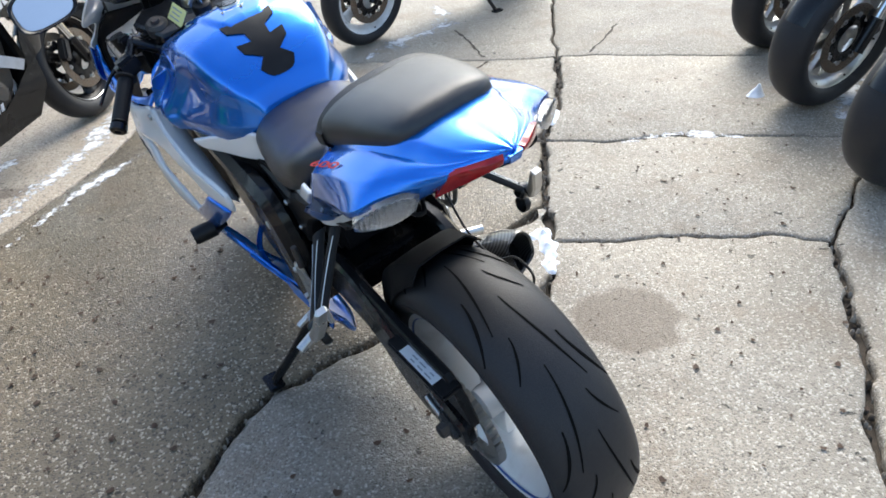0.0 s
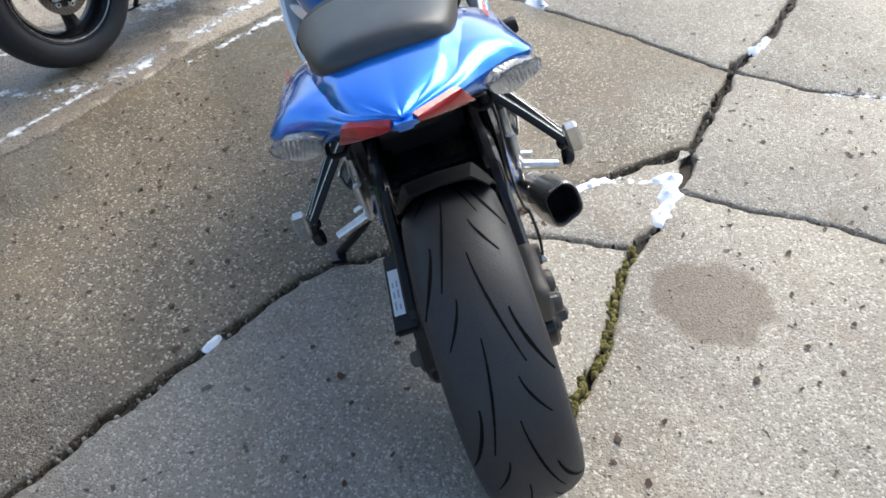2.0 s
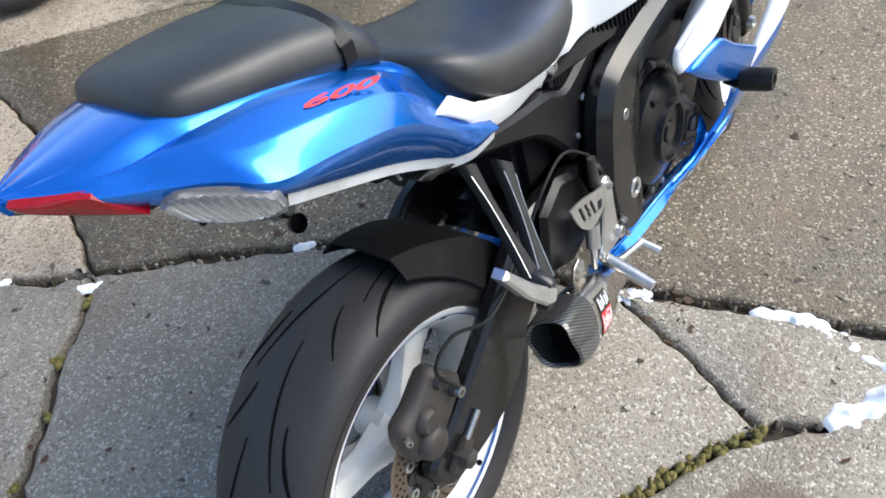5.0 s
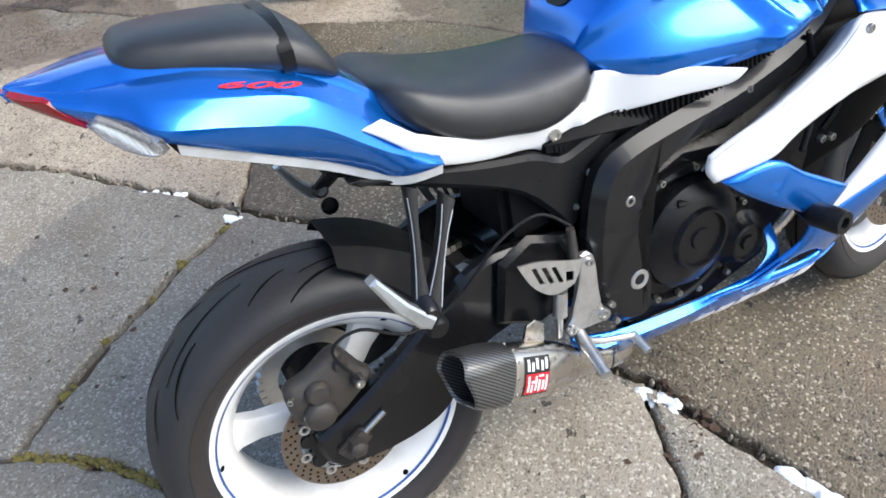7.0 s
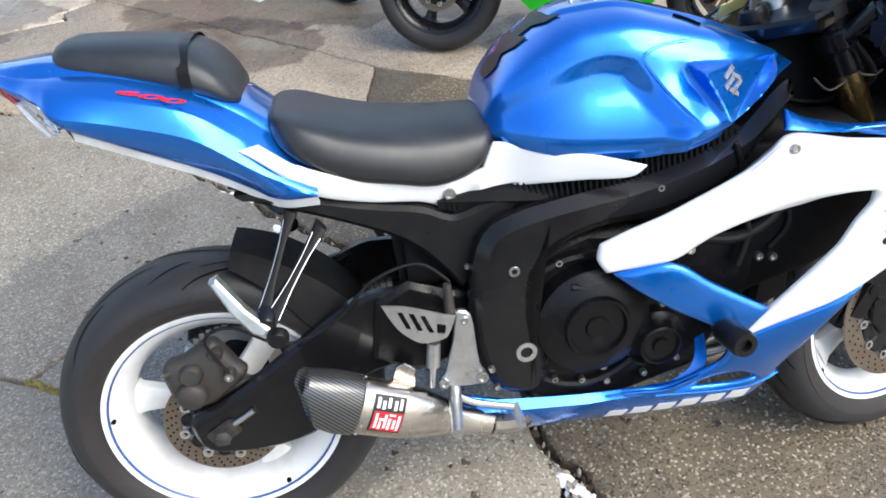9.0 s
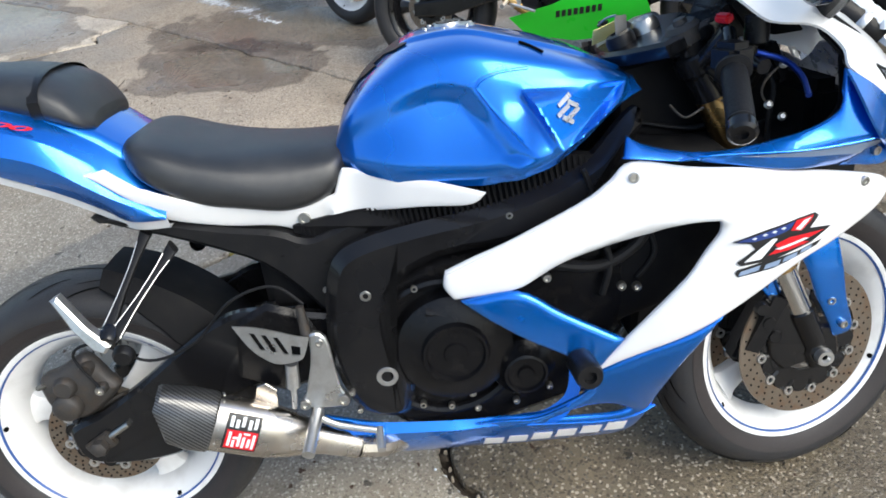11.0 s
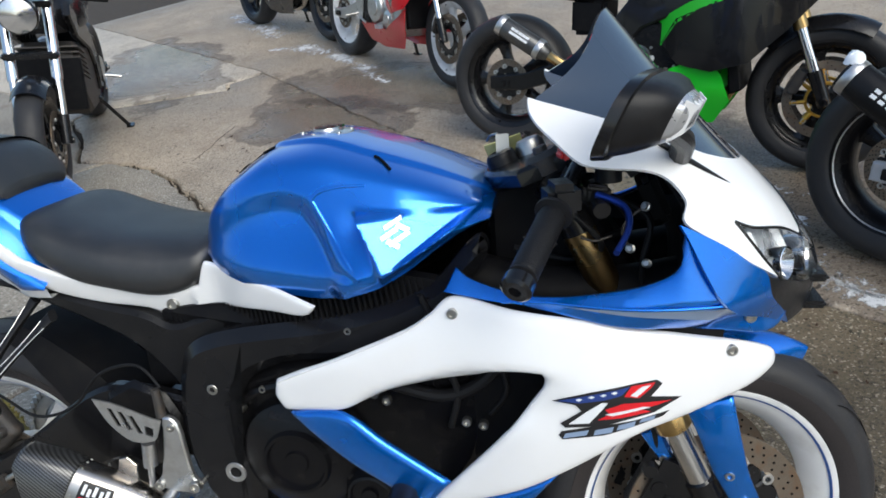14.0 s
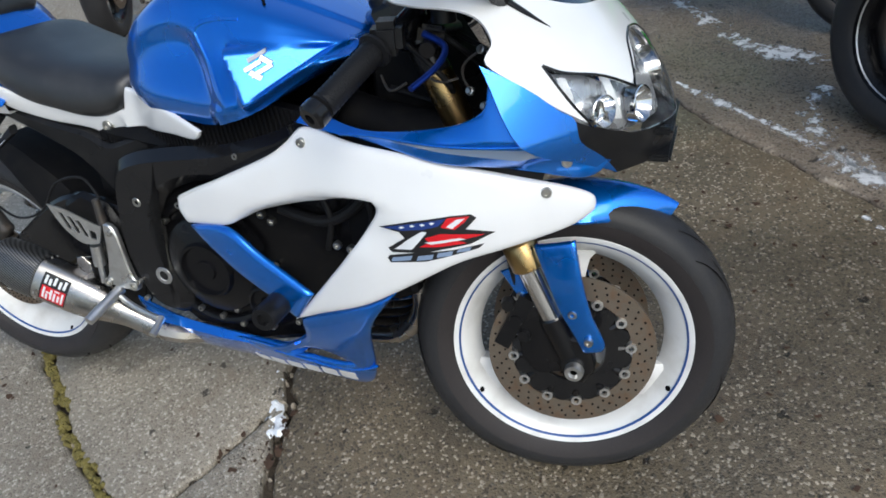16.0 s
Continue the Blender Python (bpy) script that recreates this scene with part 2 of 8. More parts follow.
    l.new(col, b.inputs["Base Color"])
    l.new(rough, b.inputs["Roughness"])
    h = n.new("ShaderNodeMath")
    h.operation = "SUBTRACT"
    l.new(ramp(vor.outputs["Distance"], 0, 0.6, 1, 0), h.inputs[0])
    l.new(ramp(pits, 0, 1, 0, 4), h.inputs[1])
    bp = n.new("ShaderNodeBump")
    bp.inputs["Strength"].default_value, bp.inputs["Distance"].default_value = 0.7, 0.003
    l.new(h.outputs[0], bp.inputs["Height"])
    l.new(bp.outputs["Normal"], b.inputs["Normal"])
    return m


BEIGE = concrete("beige_aggregate_concrete", (0.345, 0.304, 0.240), (0.60, 0.55, 0.47), (0.15, 0.13, 0.10), 0.0, (0.52, 1.585), (-0.42, 0.62, 0.78), grain=190)
BROWN = concrete("brown_aggregate_paving", (0.205, 0.162, 0.104), (0.56, 0.49, 0.38), (0.05, 0.041, 0.028), 0.6, grain=170, mottle=(0.62, 1.28), wet_from=0.47, speck_from=0.84)
PALE = concrete("pale_sandy_concrete", (0.68, 0.60, 0.485), (0.70, 0.65, 0.57), (0.20, 0.175, 0.145), 0.15, puddles=((-2.12, -0.86, 0.62, 0.85, 20), (-2.55, -3.15, 0.55, 1.15, -28), (-2.95, -1.30, 0.40, 0.80, 25), (-2.75, 1.4, 0.5, 1.1, 0)))
UMBER = concrete("brownish_damp_concrete", (0.46, 0.38, 0.285), (0.55, 0.48, 0.38), (0.13, 0.105, 0.08), 0.35, puddles=((-2.55, -3.15, 0.55, 1.15, -28), (-3.0, -0.6, 0.5, 1.2, 15), (-2.45, 1.75, 0.62, 1.15, -22), (-2.25, -0.75, 0.40, 0.60, 15)))
DIRT = mat("dark_joint_dirt", (0.055, 0.043, 0.031), 0.95, 0, 0.4, 40, 0.4, 300, bump=0.8)
PEBBLE = mat("joint_gravel", (0.30, 0.26, 0.205), 0.9, 0, 0.4, 60, 0.3, 400, bump=0.6)
SIDEWALL = mat("dusty_tyre_sidewall", (0.025, 0.021, 0.021), 0.6, 0, 0.3, 20, 0.2, 500, bump=0.3)
MOSS = mat("moss", (0.16, 0.135, 0.040), 0.95, 0, 0.5, 30, 0.4, 400, bump=0.8)
LEAF = mat("dead_leaf", (0.065, 0.038, 0.023), 0.8, 0, 0.4, 30)
SALT = mat("dried_salt_residue", (0.74, 0.75, 0.76), 0.8, 0, 0.15, 30, 0.2, 300, bump=0.4)


def salt_film():
    """A thin broken film of dried salt: bare where the film is worn through."""
    m = bpy.data.materials.new("dried_salt_film")
    m.use_nodes = True
    n, l = m.node_tree.nodes, m.node_tree.links
    b, out = n["Principled BSDF"], n["Material Output"]
    b.inputs["Base Color"].default_value, b.inputs["Roughness"].default_value = (0.78, 0.79, 0.80, 1), 0.8
    geo, uv = n.new("ShaderNodeNewGeometry"), n.new("ShaderNodeUVMap")
    fine, broad = n.new("ShaderNodeTexNoise"), n.new("ShaderNodeTexNoise")
    fine.inputs["Scale"].default_value, fine.inputs["Detail"].default_value, fine.inputs["Roughness"].default_value = 26, 9, 0.7
    broad.inputs["Scale"].default_value, broad.inputs["Detail"].default_value = 5, 4
    l.new(geo.outputs["Position"], fine.inputs["Vector"])
    l.new(geo.outputs["Position"], broad.inputs["Vector"])
    sep = n.new("ShaderNodeSeparateXYZ")
    l.new(uv.outputs["UV"], sep.inputs["Vector"])
    edge = n.new("ShaderNodeMapRange")
    edge.inputs["From Min"].default_value, edge.inputs["From Max"].default_value = 0.0, 1.0
    edge.inputs["To Min"].default_value, edge.inputs["To Max"].default_value = -0.32, 0.16
    l.new(sep.outputs["Y"], edge.inputs["Value"])
    s1, s2 = n.new("ShaderNodeMath"), n.new("ShaderNodeMath")
    l.new(fine.outputs["Fac"], s1.inputs[0])
    l.new(edge.outputs["Result"], s1.inputs[1])
    s2.operation = "MULTIPLY_ADD"
    l.new(broad.outputs["Fac"], s2.inputs[0])
    s2.inputs[1].default_value = 0.7
    l.new(s1.outputs[0], s2.inputs[2])
    cut = n.new("ShaderNodeMapRange")
    cut.inputs["From Min"].default_value, cut.inputs["From Max"].default_value = 0.92, 1.06
    cut.inputs["To Max"].default_value = 0.85
    l.new(s2.outputs[0], cut.inputs["Value"])
    clear, mix = n.new("ShaderNodeBsdfTransparent"), n.new("ShaderNodeMixShader")
    l.new(cut.outputs["Result"], mix.inputs["Fac"])
    l.new(clear.outputs["BSDF"], mix.inputs[1])
    l.new(b.outputs["BSDF"], mix.inputs[2])
    l.new(mix.outputs["Shader"], out.inputs["Surface"])
    return m


SALT_FILM = salt_film()


# ---- mesh helpers ----
def part(name, bm, material, parent, label="", sharp=35, recalc=True):
    """Links a bmesh as one mesh object under a thing or a part."""
    if recalc:
        bmesh.ops.recalc_face_normals(bm, faces=bm.faces[:])
    me = bpy.data.meshes.new(name)
    bm.to_mesh(me)
    bm.free()
    me.materials.append(material)
    me.polygons.foreach_set("use_smooth", [True] * len(me.polygons))
    me.set_sharp_from_angle(angle=radians(sharp))
    ob = new(name, me)
    ob.parent = parent
    if label:
        tagged(ob, label)
    return ob


def thing(name, m, label, category, group=""):
    e = new(name)
    e.empty_display_size = 0.1
    e.matrix_world = m
    return tagged(e, label, category, group)


def frame_axes(d):
    d = Vector(d).normalized()
    a = Vector((0, 0, 1)) if abs(d.z) < 0.9 else Vector((1, 0, 0))
    u = d.cross(a).normalized()
    return d, u, d.cross(u)


def loft(bm, rings, cap=True, closed=True):
    """Skins rings of equal count."""
    rows = [[bm.verts.new(p) for p in r] for r in rings]
    n = len(rows[0])
    for a, b in zip(rows, rows[1:]):
        for i in range(n if closed else n - 1):
            j = (i + 1) % n
            bm.faces.new((a[i], a[j], b[j], b[i]))
    if cap and closed:
        bm.faces.new(rows[0][::-1])
        bm.faces.new(rows[-1])
    return rows


def tube(bm, p, q, r, r2=None, seg=16, cap=True):
    p, q = Vector(p), Vector(q)
    r2 = r if r2 is None else r2
    d, u, v = frame_axes(q - p)
    ring = lambda c, s: [c + (u * math.cos(2 * math.pi * i / seg) + v * math.sin(2 * math.pi * i / seg)) * s for i in range(seg)]
    loft(bm, [ring(p, r), ring(q, r2)], cap)


def spline(pts, steps=6, closed=False):
    """Catmull-Rom through the points."""
    pts = [Vector(p) for p in pts]
    n = len(pts)
    out = []
    for i in range(n if closed else n - 1):
        if closed:
            a, b, c, d = pts[i - 1], pts[i], pts[(i + 1) % n], pts[(i + 2) % n]
        else:
            a, b, c, d = pts[max(i - 1, 0)], pts[i], pts[i + 1], pts[min(i + 2, n - 1)]
        for k in range(steps):
            t = k / steps
            out.append(0.5 * ((2 * b) + (c - a) * t + (2 * a - 5 * b + 4 * c - d) * t * t + (3 * b - a - 3 * c + d) * t ** 3))
    if not closed:
        out.append(pts[-1])
    return out


def sweep(bm, pts, r, seg=10, steps=6, r2=None):
    """A bent tube along a spline."""
    path = spline(pts, steps)
    rings, u = [], None
    for i, c in enumerate(path):
        d = (path[min(i + 1, len(path) - 1)] - path[max(i - 1, 0)]).normalized()
        if u is None:
            _, u, _ = frame_axes(d)
        u = (u - d * u.dot(d)).normalized()
        v = d.cross(u)
        rad = r if r2 is None else r + (r2 - r) * i / (len(path) - 1)
        rings.append([c + (u * math.cos(2 * math.pi * k / seg) + v * math.sin(2 * math.pi * k / seg)) * rad for k in range(seg)])
    loft(bm, rings)


def lathe(bm, profile, centre=(0, 0, 0), axis=(0, 1, 0), seg=48, arc=1.0, start=0.0, closed=False):
    """Turns (radius, along) points about an axis; closed joins last to first."""
    d, u, v = frame_axes(axis)
    c0 = Vector(centre)
    full = arc >= 1.0
    count = seg if full else seg + 1
    rings = []
    for i in range(count):
        a = 2 * math.pi * (start + arc * i / seg)
        w = u * math.cos(a) + v * math.sin(a)
        rings.append([bm.verts.new(c0 + w * r + d * h) for r, h in profile])
    n = len(profile)
    for i in range(seg):
        a, b = rings[i], rings[(i + 1) % count]
        for k in range(n if closed else n - 1):
            j = (k + 1) % n
            bm.faces.new((a[k], b[k], b[j], a[j]))
    if not full and closed:
        bm.faces.new(rings[0])
        bm.faces.new(rings[-1][::-1])


def plate(bm, outline, y0, y1, bevel=0.0, to=None, smooth=0):
    """A plate cut along an outline in x and z, from y0 to y1, its edges broken by bevel."""
    to = to or (lambda x, y, z: Vector((x, y, z)))
    pts = [Vector((p[0], p[1])) for p in outline]
    if smooth:
        pts = [Vector((q.x, q.y)) for q in spline([(a, b, 0) for a, b in outline], smooth, True)]
    area = sum(a.x * b.y - b.x * a.y for a, b in zip(pts, pts[1:] + pts[:1]))
    if area < 0:
        pts.reverse()
    n = len(pts)

    def inset(k):
        res = []
        for i in range(n):
            a, b, c = pts[i - 1], pts[i], pts[(i + 1) % n]
            e1, e2 = (b - a), (c - b)
            n1, n2 = Vector((-e1.y, e1.x)).normalized(), Vector((-e2.y, e2.x)).normalized()
            m = n1 + n2
            m = m / max(m.dot(m) / 2, 0.35) if m.length > 1e-6 else n1
            res.append(b + m * k)
        return res
    s = 1 if y1 > y0 else -1
    layers = [(0, y0), (0, y1)] if not bevel else [(bevel, y0), (0, y0 + s * bevel), (0, y1 - s * bevel), (bevel, y1)]
    rows = [[bm.verts.new(to(p.x, y, p.y)) for p in (inset(k) if k else pts)] for k, y in layers]
    for a, b in zip(rows, rows[1:]):
        for i in range(n):
            j = (i + 1) % n
            bm.faces.new((a[i], a[j], b[j], b[i]))
    for r in (rows[0], rows[-1]):
        bmesh.ops.triangulate(bm, faces=[bm.faces.new(r)])


def box(bm, centre, size, m=None, bevel=0.0):
    g = bmesh.ops.create_cube(bm, size=1)
    mm = Matrix.Translation(centre) @ (m or Matrix()) @ Matrix.Diagonal((*size, 1))
    bmesh.ops.transform(bm, matrix=mm, verts=g["verts"])
    if bevel:
        edges = list({e for v in g["verts"] for e in v.link_edges})
        bmesh.ops.bevel(bm, geom=edges, offset=bevel, segments=2, affect="EDGES")


def bolt(bm, p, axis=(0, -1, 0), r=0.006, h=0.004):
    """A socket-head screw."""
    lathe(bm, [(0.0, h * 0.3), (r * 0.5, h * 0.3), (r * 0.55, h), (r * 0.9, h), (r, h * 0.7), (r, -0.004)], p, axis, 14)


def lerp_table(table, x):
    """A smooth curve through (x, value) knots, with no overshoot."""
    n = len(table)
    if x <= table[0][0]:
        return table[0][1]
    if x >= table[-1][0]:
        return table[-1][1]
    i = 0
    while table[i + 1][0] < x:
        i += 1
    sl = lambda k: (table[k + 1][1] - table[k][1]) / (table[k + 1][0] - table[k][0])

    def tangent(k):
        if k == 0:
            return sl(0)
        if k == n - 1:
            return sl(n - 2)
        a, b = sl(k - 1), sl(k)
        return 0.0 if a * b <= 0 else 2 * a * b / (a + b)
    h = table[i + 1][0] - table[i][0]
    t = (x - table[i][0]) / h
    p, q, u, v = table[i][1], table[i + 1][1], tangent(i) * h, tangent(i + 1) * h
    return (2 * t ** 3 - 3 * t * t + 1) * p + (t ** 3 - 2 * t * t + t) * u + (3 * t * t - 2 * t ** 3) * q + (t ** 3 - t * t) * v


def dist_in(poly, x, z):
    """Signed distance to an outline, positive inside."""
    best, inside = 1e9, False
    n = len(poly)
    for i in range(n):
        (ax, az), (bx, bz) = poly[i], poly[(i + 1) % n]
        dx, dz = bx - ax, bz - az
        t = max(0, min(1, ((x - ax) * dx + (z - az) * dz) / (dx * dx + dz * dz)))
        best = min(best, math.hypot(x - ax - dx * t, z - az - dz * t))
        if (az > z) != (bz > z) and x < ax + (z - az) / (bz - az) * dx:
            inside = not inside
    return best if inside else -best


def smooth_in(poly, x, z, soft):
    t = max(0.0, min(1.0, dist_in(poly, x, z) / soft))
    return t * t * (3 - 2 * t)


def round_outline(pts, steps):
    """Curves through an outline's points, its sharp corners kept."""
    pts = [Vector((a, b, 0)) for a, b in pts]
    n = len(pts)
    if steps < 2 or n < 5:
        return pts
    hard = [i for i in range(n) if (pts[i] - pts[i - 1]).angle(pts[(i + 1) % n] - pts[i]) > 0.80]
    if not hard:
        return [Vector(q) for q in spline(pts, steps, True)]
    res = []
    for a, b in zip(hard, hard[1:] + [hard[0] + n]):
        run = [pts[k % n] for k in range(a, b + 1)]
        res += ([Vector(q) for q in spline(run, steps)] if len(run) > 2 else run)[:-1]
    return res


def reach_in(loops, pts):
    """For many points at once: whether each lies on the panel, and how far from its edges."""
    q = np.array(pts, dtype=float)
    inside, near = np.zeros(len(q), bool), np.full(len(q), 1e9)
    for k, lp in enumerate(loops):
        a = np.array(lp)
        b = np.roll(a, -1, 0)
        d = b - a
        hit = np.zeros(len(q), bool)
        for (ax, az), (bx, bz), (dx, dz) in zip(a, b, d):
            t = np.clip(((q[:, 0] - ax) * dx + (q[:, 1] - az) * dz) / max(1e-14, dx * dx + dz * dz), 0, 1)
            near = np.minimum(near, np.hypot(q[:, 0] - ax - dx * t, q[:, 1] - az - dz * t))
            if az != bz:
                hit ^= ((az > q[:, 1]) != (bz > q[:, 1])) & (q[:, 0] < ax + (q[:, 1] - az) / (bz - az) * dx)
        inside = hit if k == 0 else inside & ~hit
    return inside, near


def skin_panel(outline, surface, thick=0.004, step=0.02, holes=(), smooth=0, roll=0.0, reach=0.02):
    """A shell cut from a curved surface(u, v) along an outline, with holes, thickness and a rounded edge."""
    loops, verts, edges = [], [], []
    for lp in (outline, *holes):
        pts = round_outline(lp, smooth)
        dense = []
        for a, b in zip(pts, pts[1:] + pts[:1]):
            k = max(1, int((b - a).length / (step * 0.6)))
            dense += [a.lerp(b, i / k) for i in range(k)]
        loops.append([(q.x, q.y) for q in dense])
    for lp in loops:
        k, n = len(verts), len(lp)
        verts += [Vector(q) for q in lp]
        edges += [(k + i, k + (i + 1) % n) for i in range(n)]
    tries, needs = [], []
    if roll:
        for far in (0.12, 0.34, 0.68):
            d = reach * far
            for lp in loops:
                n = len(lp)
                for i in range(0, n):
                    a, b, c = Vector(lp[i - 1]), Vector(lp[i]), Vector(lp[(i + 1) % n])
                    t = c - a
                    if t.length < 1e-9:
                        continue
                    nn = Vector((-t.y, t.x)).normalized() * d
                    tries += [b + nn, b - nn]
                    needs += [d * 0.93] * 2
    us, ws = [q[0] for q in loops[0]], [q[1] for q in loops[0]]
    clear = max(step * 0.5, reach * 0.95 if roll else 0)
    i = 0
    w = min(ws) + step * 0.5
    while w < max(ws):
        u = min(us) + step * (0.5 if i % 2 else 0.0)
        while u < max(us):
            tries.append(Vector((u, w)))
            needs.append(clear)
            u += step
        w += step * 0.87
        i += 1
    if tries:
        ok, near = reach_in(loops, tries)
        verts += [q for q, o, d, need in zip(tries, ok, near, needs) if o and d > need]
    out = delaunay_2d_cdt(verts, edges, [], 0, 1e-6)
    bm = bmesh.new()
    flat = [(q.x, q.y) for q in out[0]]
    e = 1e-3
    sign = 1 if thick > 0 else -1
    top, low = [], []
    edge = reach_in(loops, flat)[1] if roll else None
    for i, (x, z) in enumerate(flat):
        q = surface(x, z)
        nn = (surface(x + e, z) - surface(x - e, z)).cross(surface(x, z + e) - surface(x, z - e))
        nn = nn.normalized() if nn.length > 1e-12 else Vector((0, -1, 0))
        d = edge[i] if roll else 1
        t = max(0.0, 1 - d / reach)
        dip = nn * sign * roll * (1 - math.sqrt(max(0, 1 - t * t)))
        top.append(bm.verts.new(q + dip))
        low.append(bm.verts.new(q + dip + nn * thick))
    tri = np.array([[flat[k] for k in f] for f in out[2]])
    ok = reach_in(loops, tri.mean(1))[0]
    size = np.abs((tri[:, 1, 0] - tri[:, 0, 0]) * (tri[:, 2, 1] - tri[:, 0, 1]) - (tri[:, 1, 1] - tri[:, 0, 1]) * (tri[:, 2, 0] - tri[:, 0, 0]))
    for f, o, s in zip(out[2], ok, size):
        if o and s > 1e-10:
            bm.faces.new([top[k] for k in f])
            bm.faces.new([low[k] for k in reversed(f)])
    lows = dict(zip(top, low))
    tops = set(top)
    for ed in [ed for ed in bm.edges if ed.is_boundary and ed.verts[0] in tops]:
        a, b = ed.verts
        bm.faces.new((a, b, lows[b], lows[a]))
    bmesh.ops.delete(bm, geom=[v for v in bm.verts if not v.link_faces], context="VERTS")
    return bm
# ---- paving ----
def jag(x, y):
    """Crumbled line of a joint: the same shift for both slabs that meet there."""
    n1 = noise.noise_vector(Vector((x * 5, y * 5, 3.1)))
    n2 = noise.noise_vector(Vector((x * 24, y * 24, 7.7)))
    return Vector((x + n1.x * 0.022 + n2.x * 0.011, y + n1.y * 0.022 + n2.y * 0.011))


JOINTS = {
    "long_a": [(0.95, 5.2), (0.82, 4.4), (0.745, 3.90)],
    "long_b": [(0.745, 3.90), (0.69, 3.55), (0.63, 3.23), (0.55, 3.0), (0.48, 2.83)],
    "long_c": [(0.48, 2.83), (0.44, 2.5), (0.40, 2.27)],
    "long_d": [(0.40, 2.27), (0.37, 2.03)],
    "long_e": [(0.37, 2.03), (0.35, 1.85), (0.29, 1.73)],
    "long_f": [(0.29, 1.73), (0.28, 1.50), (0.28, 1.28), (0.24, 1.06), (0.12, 0.66), (0.03, 0.47), (0.01, 0.24)],
    "edge_a": [(0.40, 2.27), (0.21, 2.09), (0.0, 1.88), (-0.16, 1.69)],
    "edge_b": [(-0.16, 1.69), (-0.22, 1.60), (-0.32, 1.54), (-0.50, 1.41), (-0.60, 1.25), (-0.68, 1.04), (-0.76, 0.82), (-0.85, 0.55)],
    "chip": [(-0.16, 1.69), (0.04, 1.705), (0.29, 1.73)],
    "cross_c": [(0.37, 2.03), (0.63, 2.0), (0.81, 1.99), (1.12, 1.93), (1.26, 1.87)],
    "right_a": [(1.26, 1.87), (1.19, 1.65), (1.06, 1.30), (0.94, 1.04), (0.6, 0.0), (0.3, -1.2)],
    "right_b": [(1.26, 1.87), (1.52, 2.19), (1.82, 2.55)],
    "cross_a": [(0.48, 2.83), (0.80, 2.76), (1.0, 2.76), (1.25, 2.70), (1.82, 2.55)],
    "cross_a_left": [(0.48, 2.83), (0.06, 3.04), (-0.27, 3.20), (-0.62, 3.33), (-1.45, 3.75)],
    "far_right": [(0.745, 3.90), (0.93, 3.88), (1.71, 3.63), (2.7, 3.4)],
    "far_left": [(0.745, 3.90), (0.35, 3.96), (-0.39, 4.15), (-1.4, 4.5)],
    "right_c": [(1.82, 2.55), (2.7, 3.4)],
    "low_a": [(0.01, 0.24), (-0.13, 0.26), (-0.38, 0.34), (-0.60, 0.43), (-0.85, 0.55)],
    "low_b": [(-0.85, 0.55), (-0.93, 0.33), (-1.09, -0.13), (-1.25, -0.80), (-1.30, -1.14), (-1.22, -1.50)],
    "low_c": [(0.01, 0.24), (0.08, -0.4), (0.3, -1.2)],
    "low_d": [(-1.22, -1.50), (-0.9, -1.55), (-0.2, -1.5), (0.3, -1.2)],
    "low_e": [(-1.22, -1.50), (-1.14, -1.68), (-1.35, -2.08), (-1.49, -2.54)],
    "low_f": [(-1.49, -2.54), (-1.6, -3.2), (-1.6, -5.0)],
    "salt_a": [(-1.45, 3.75), (-1.55, 3.0), (-1.72, 2.45), (-1.85, 1.75), (-2.12, 1.05), (-2.18, 0.25)],
    "salt_b": [(-2.18, 0.25), (-2.41, -0.57), (-2.66, -1.53), (-2.80, -2.05)],
    "salt_c": [(-2.80, -2.05), (-2.5, -2.12), (-2.40, -1.98), (-2.0, -2.34), (-1.66, -2.62), (-1.49, -2.54)],
    "salt_d": [(-2.80, -2.05), (-2.9, -2.7), (-3.2, -5.0)],
    "salt_e": [(-1.45, 3.75), (-1.4, 4.5)],
    "salt_f": [(-1.4, 4.5), (-1.3, 6.0)],
    "dip": [(-2.18, 0.25), (-1.60, 0.45), (-0.85, 0.55)],
}
WIDTH = {"long_b": 0.040, "long_c": 0.034, "long_d": 0.036, "long_e": 0.034, "long_f": 0.026, "edge_a": 0.036, "edge_b": 0.030, "chip": 0.014, "cross_c": 0.015,
         "right_a": 0.034, "cross_a": 0.012, "cross_a_left": 0.016, "far_right": 0.009, "far_left": 0.010, "low_a": 0.030, "low_b": 0.032, "low_d": 0.028, "low_e": 0.030, "salt_b": 0.014, "salt_c": 0.034, "long_a": 0.018}
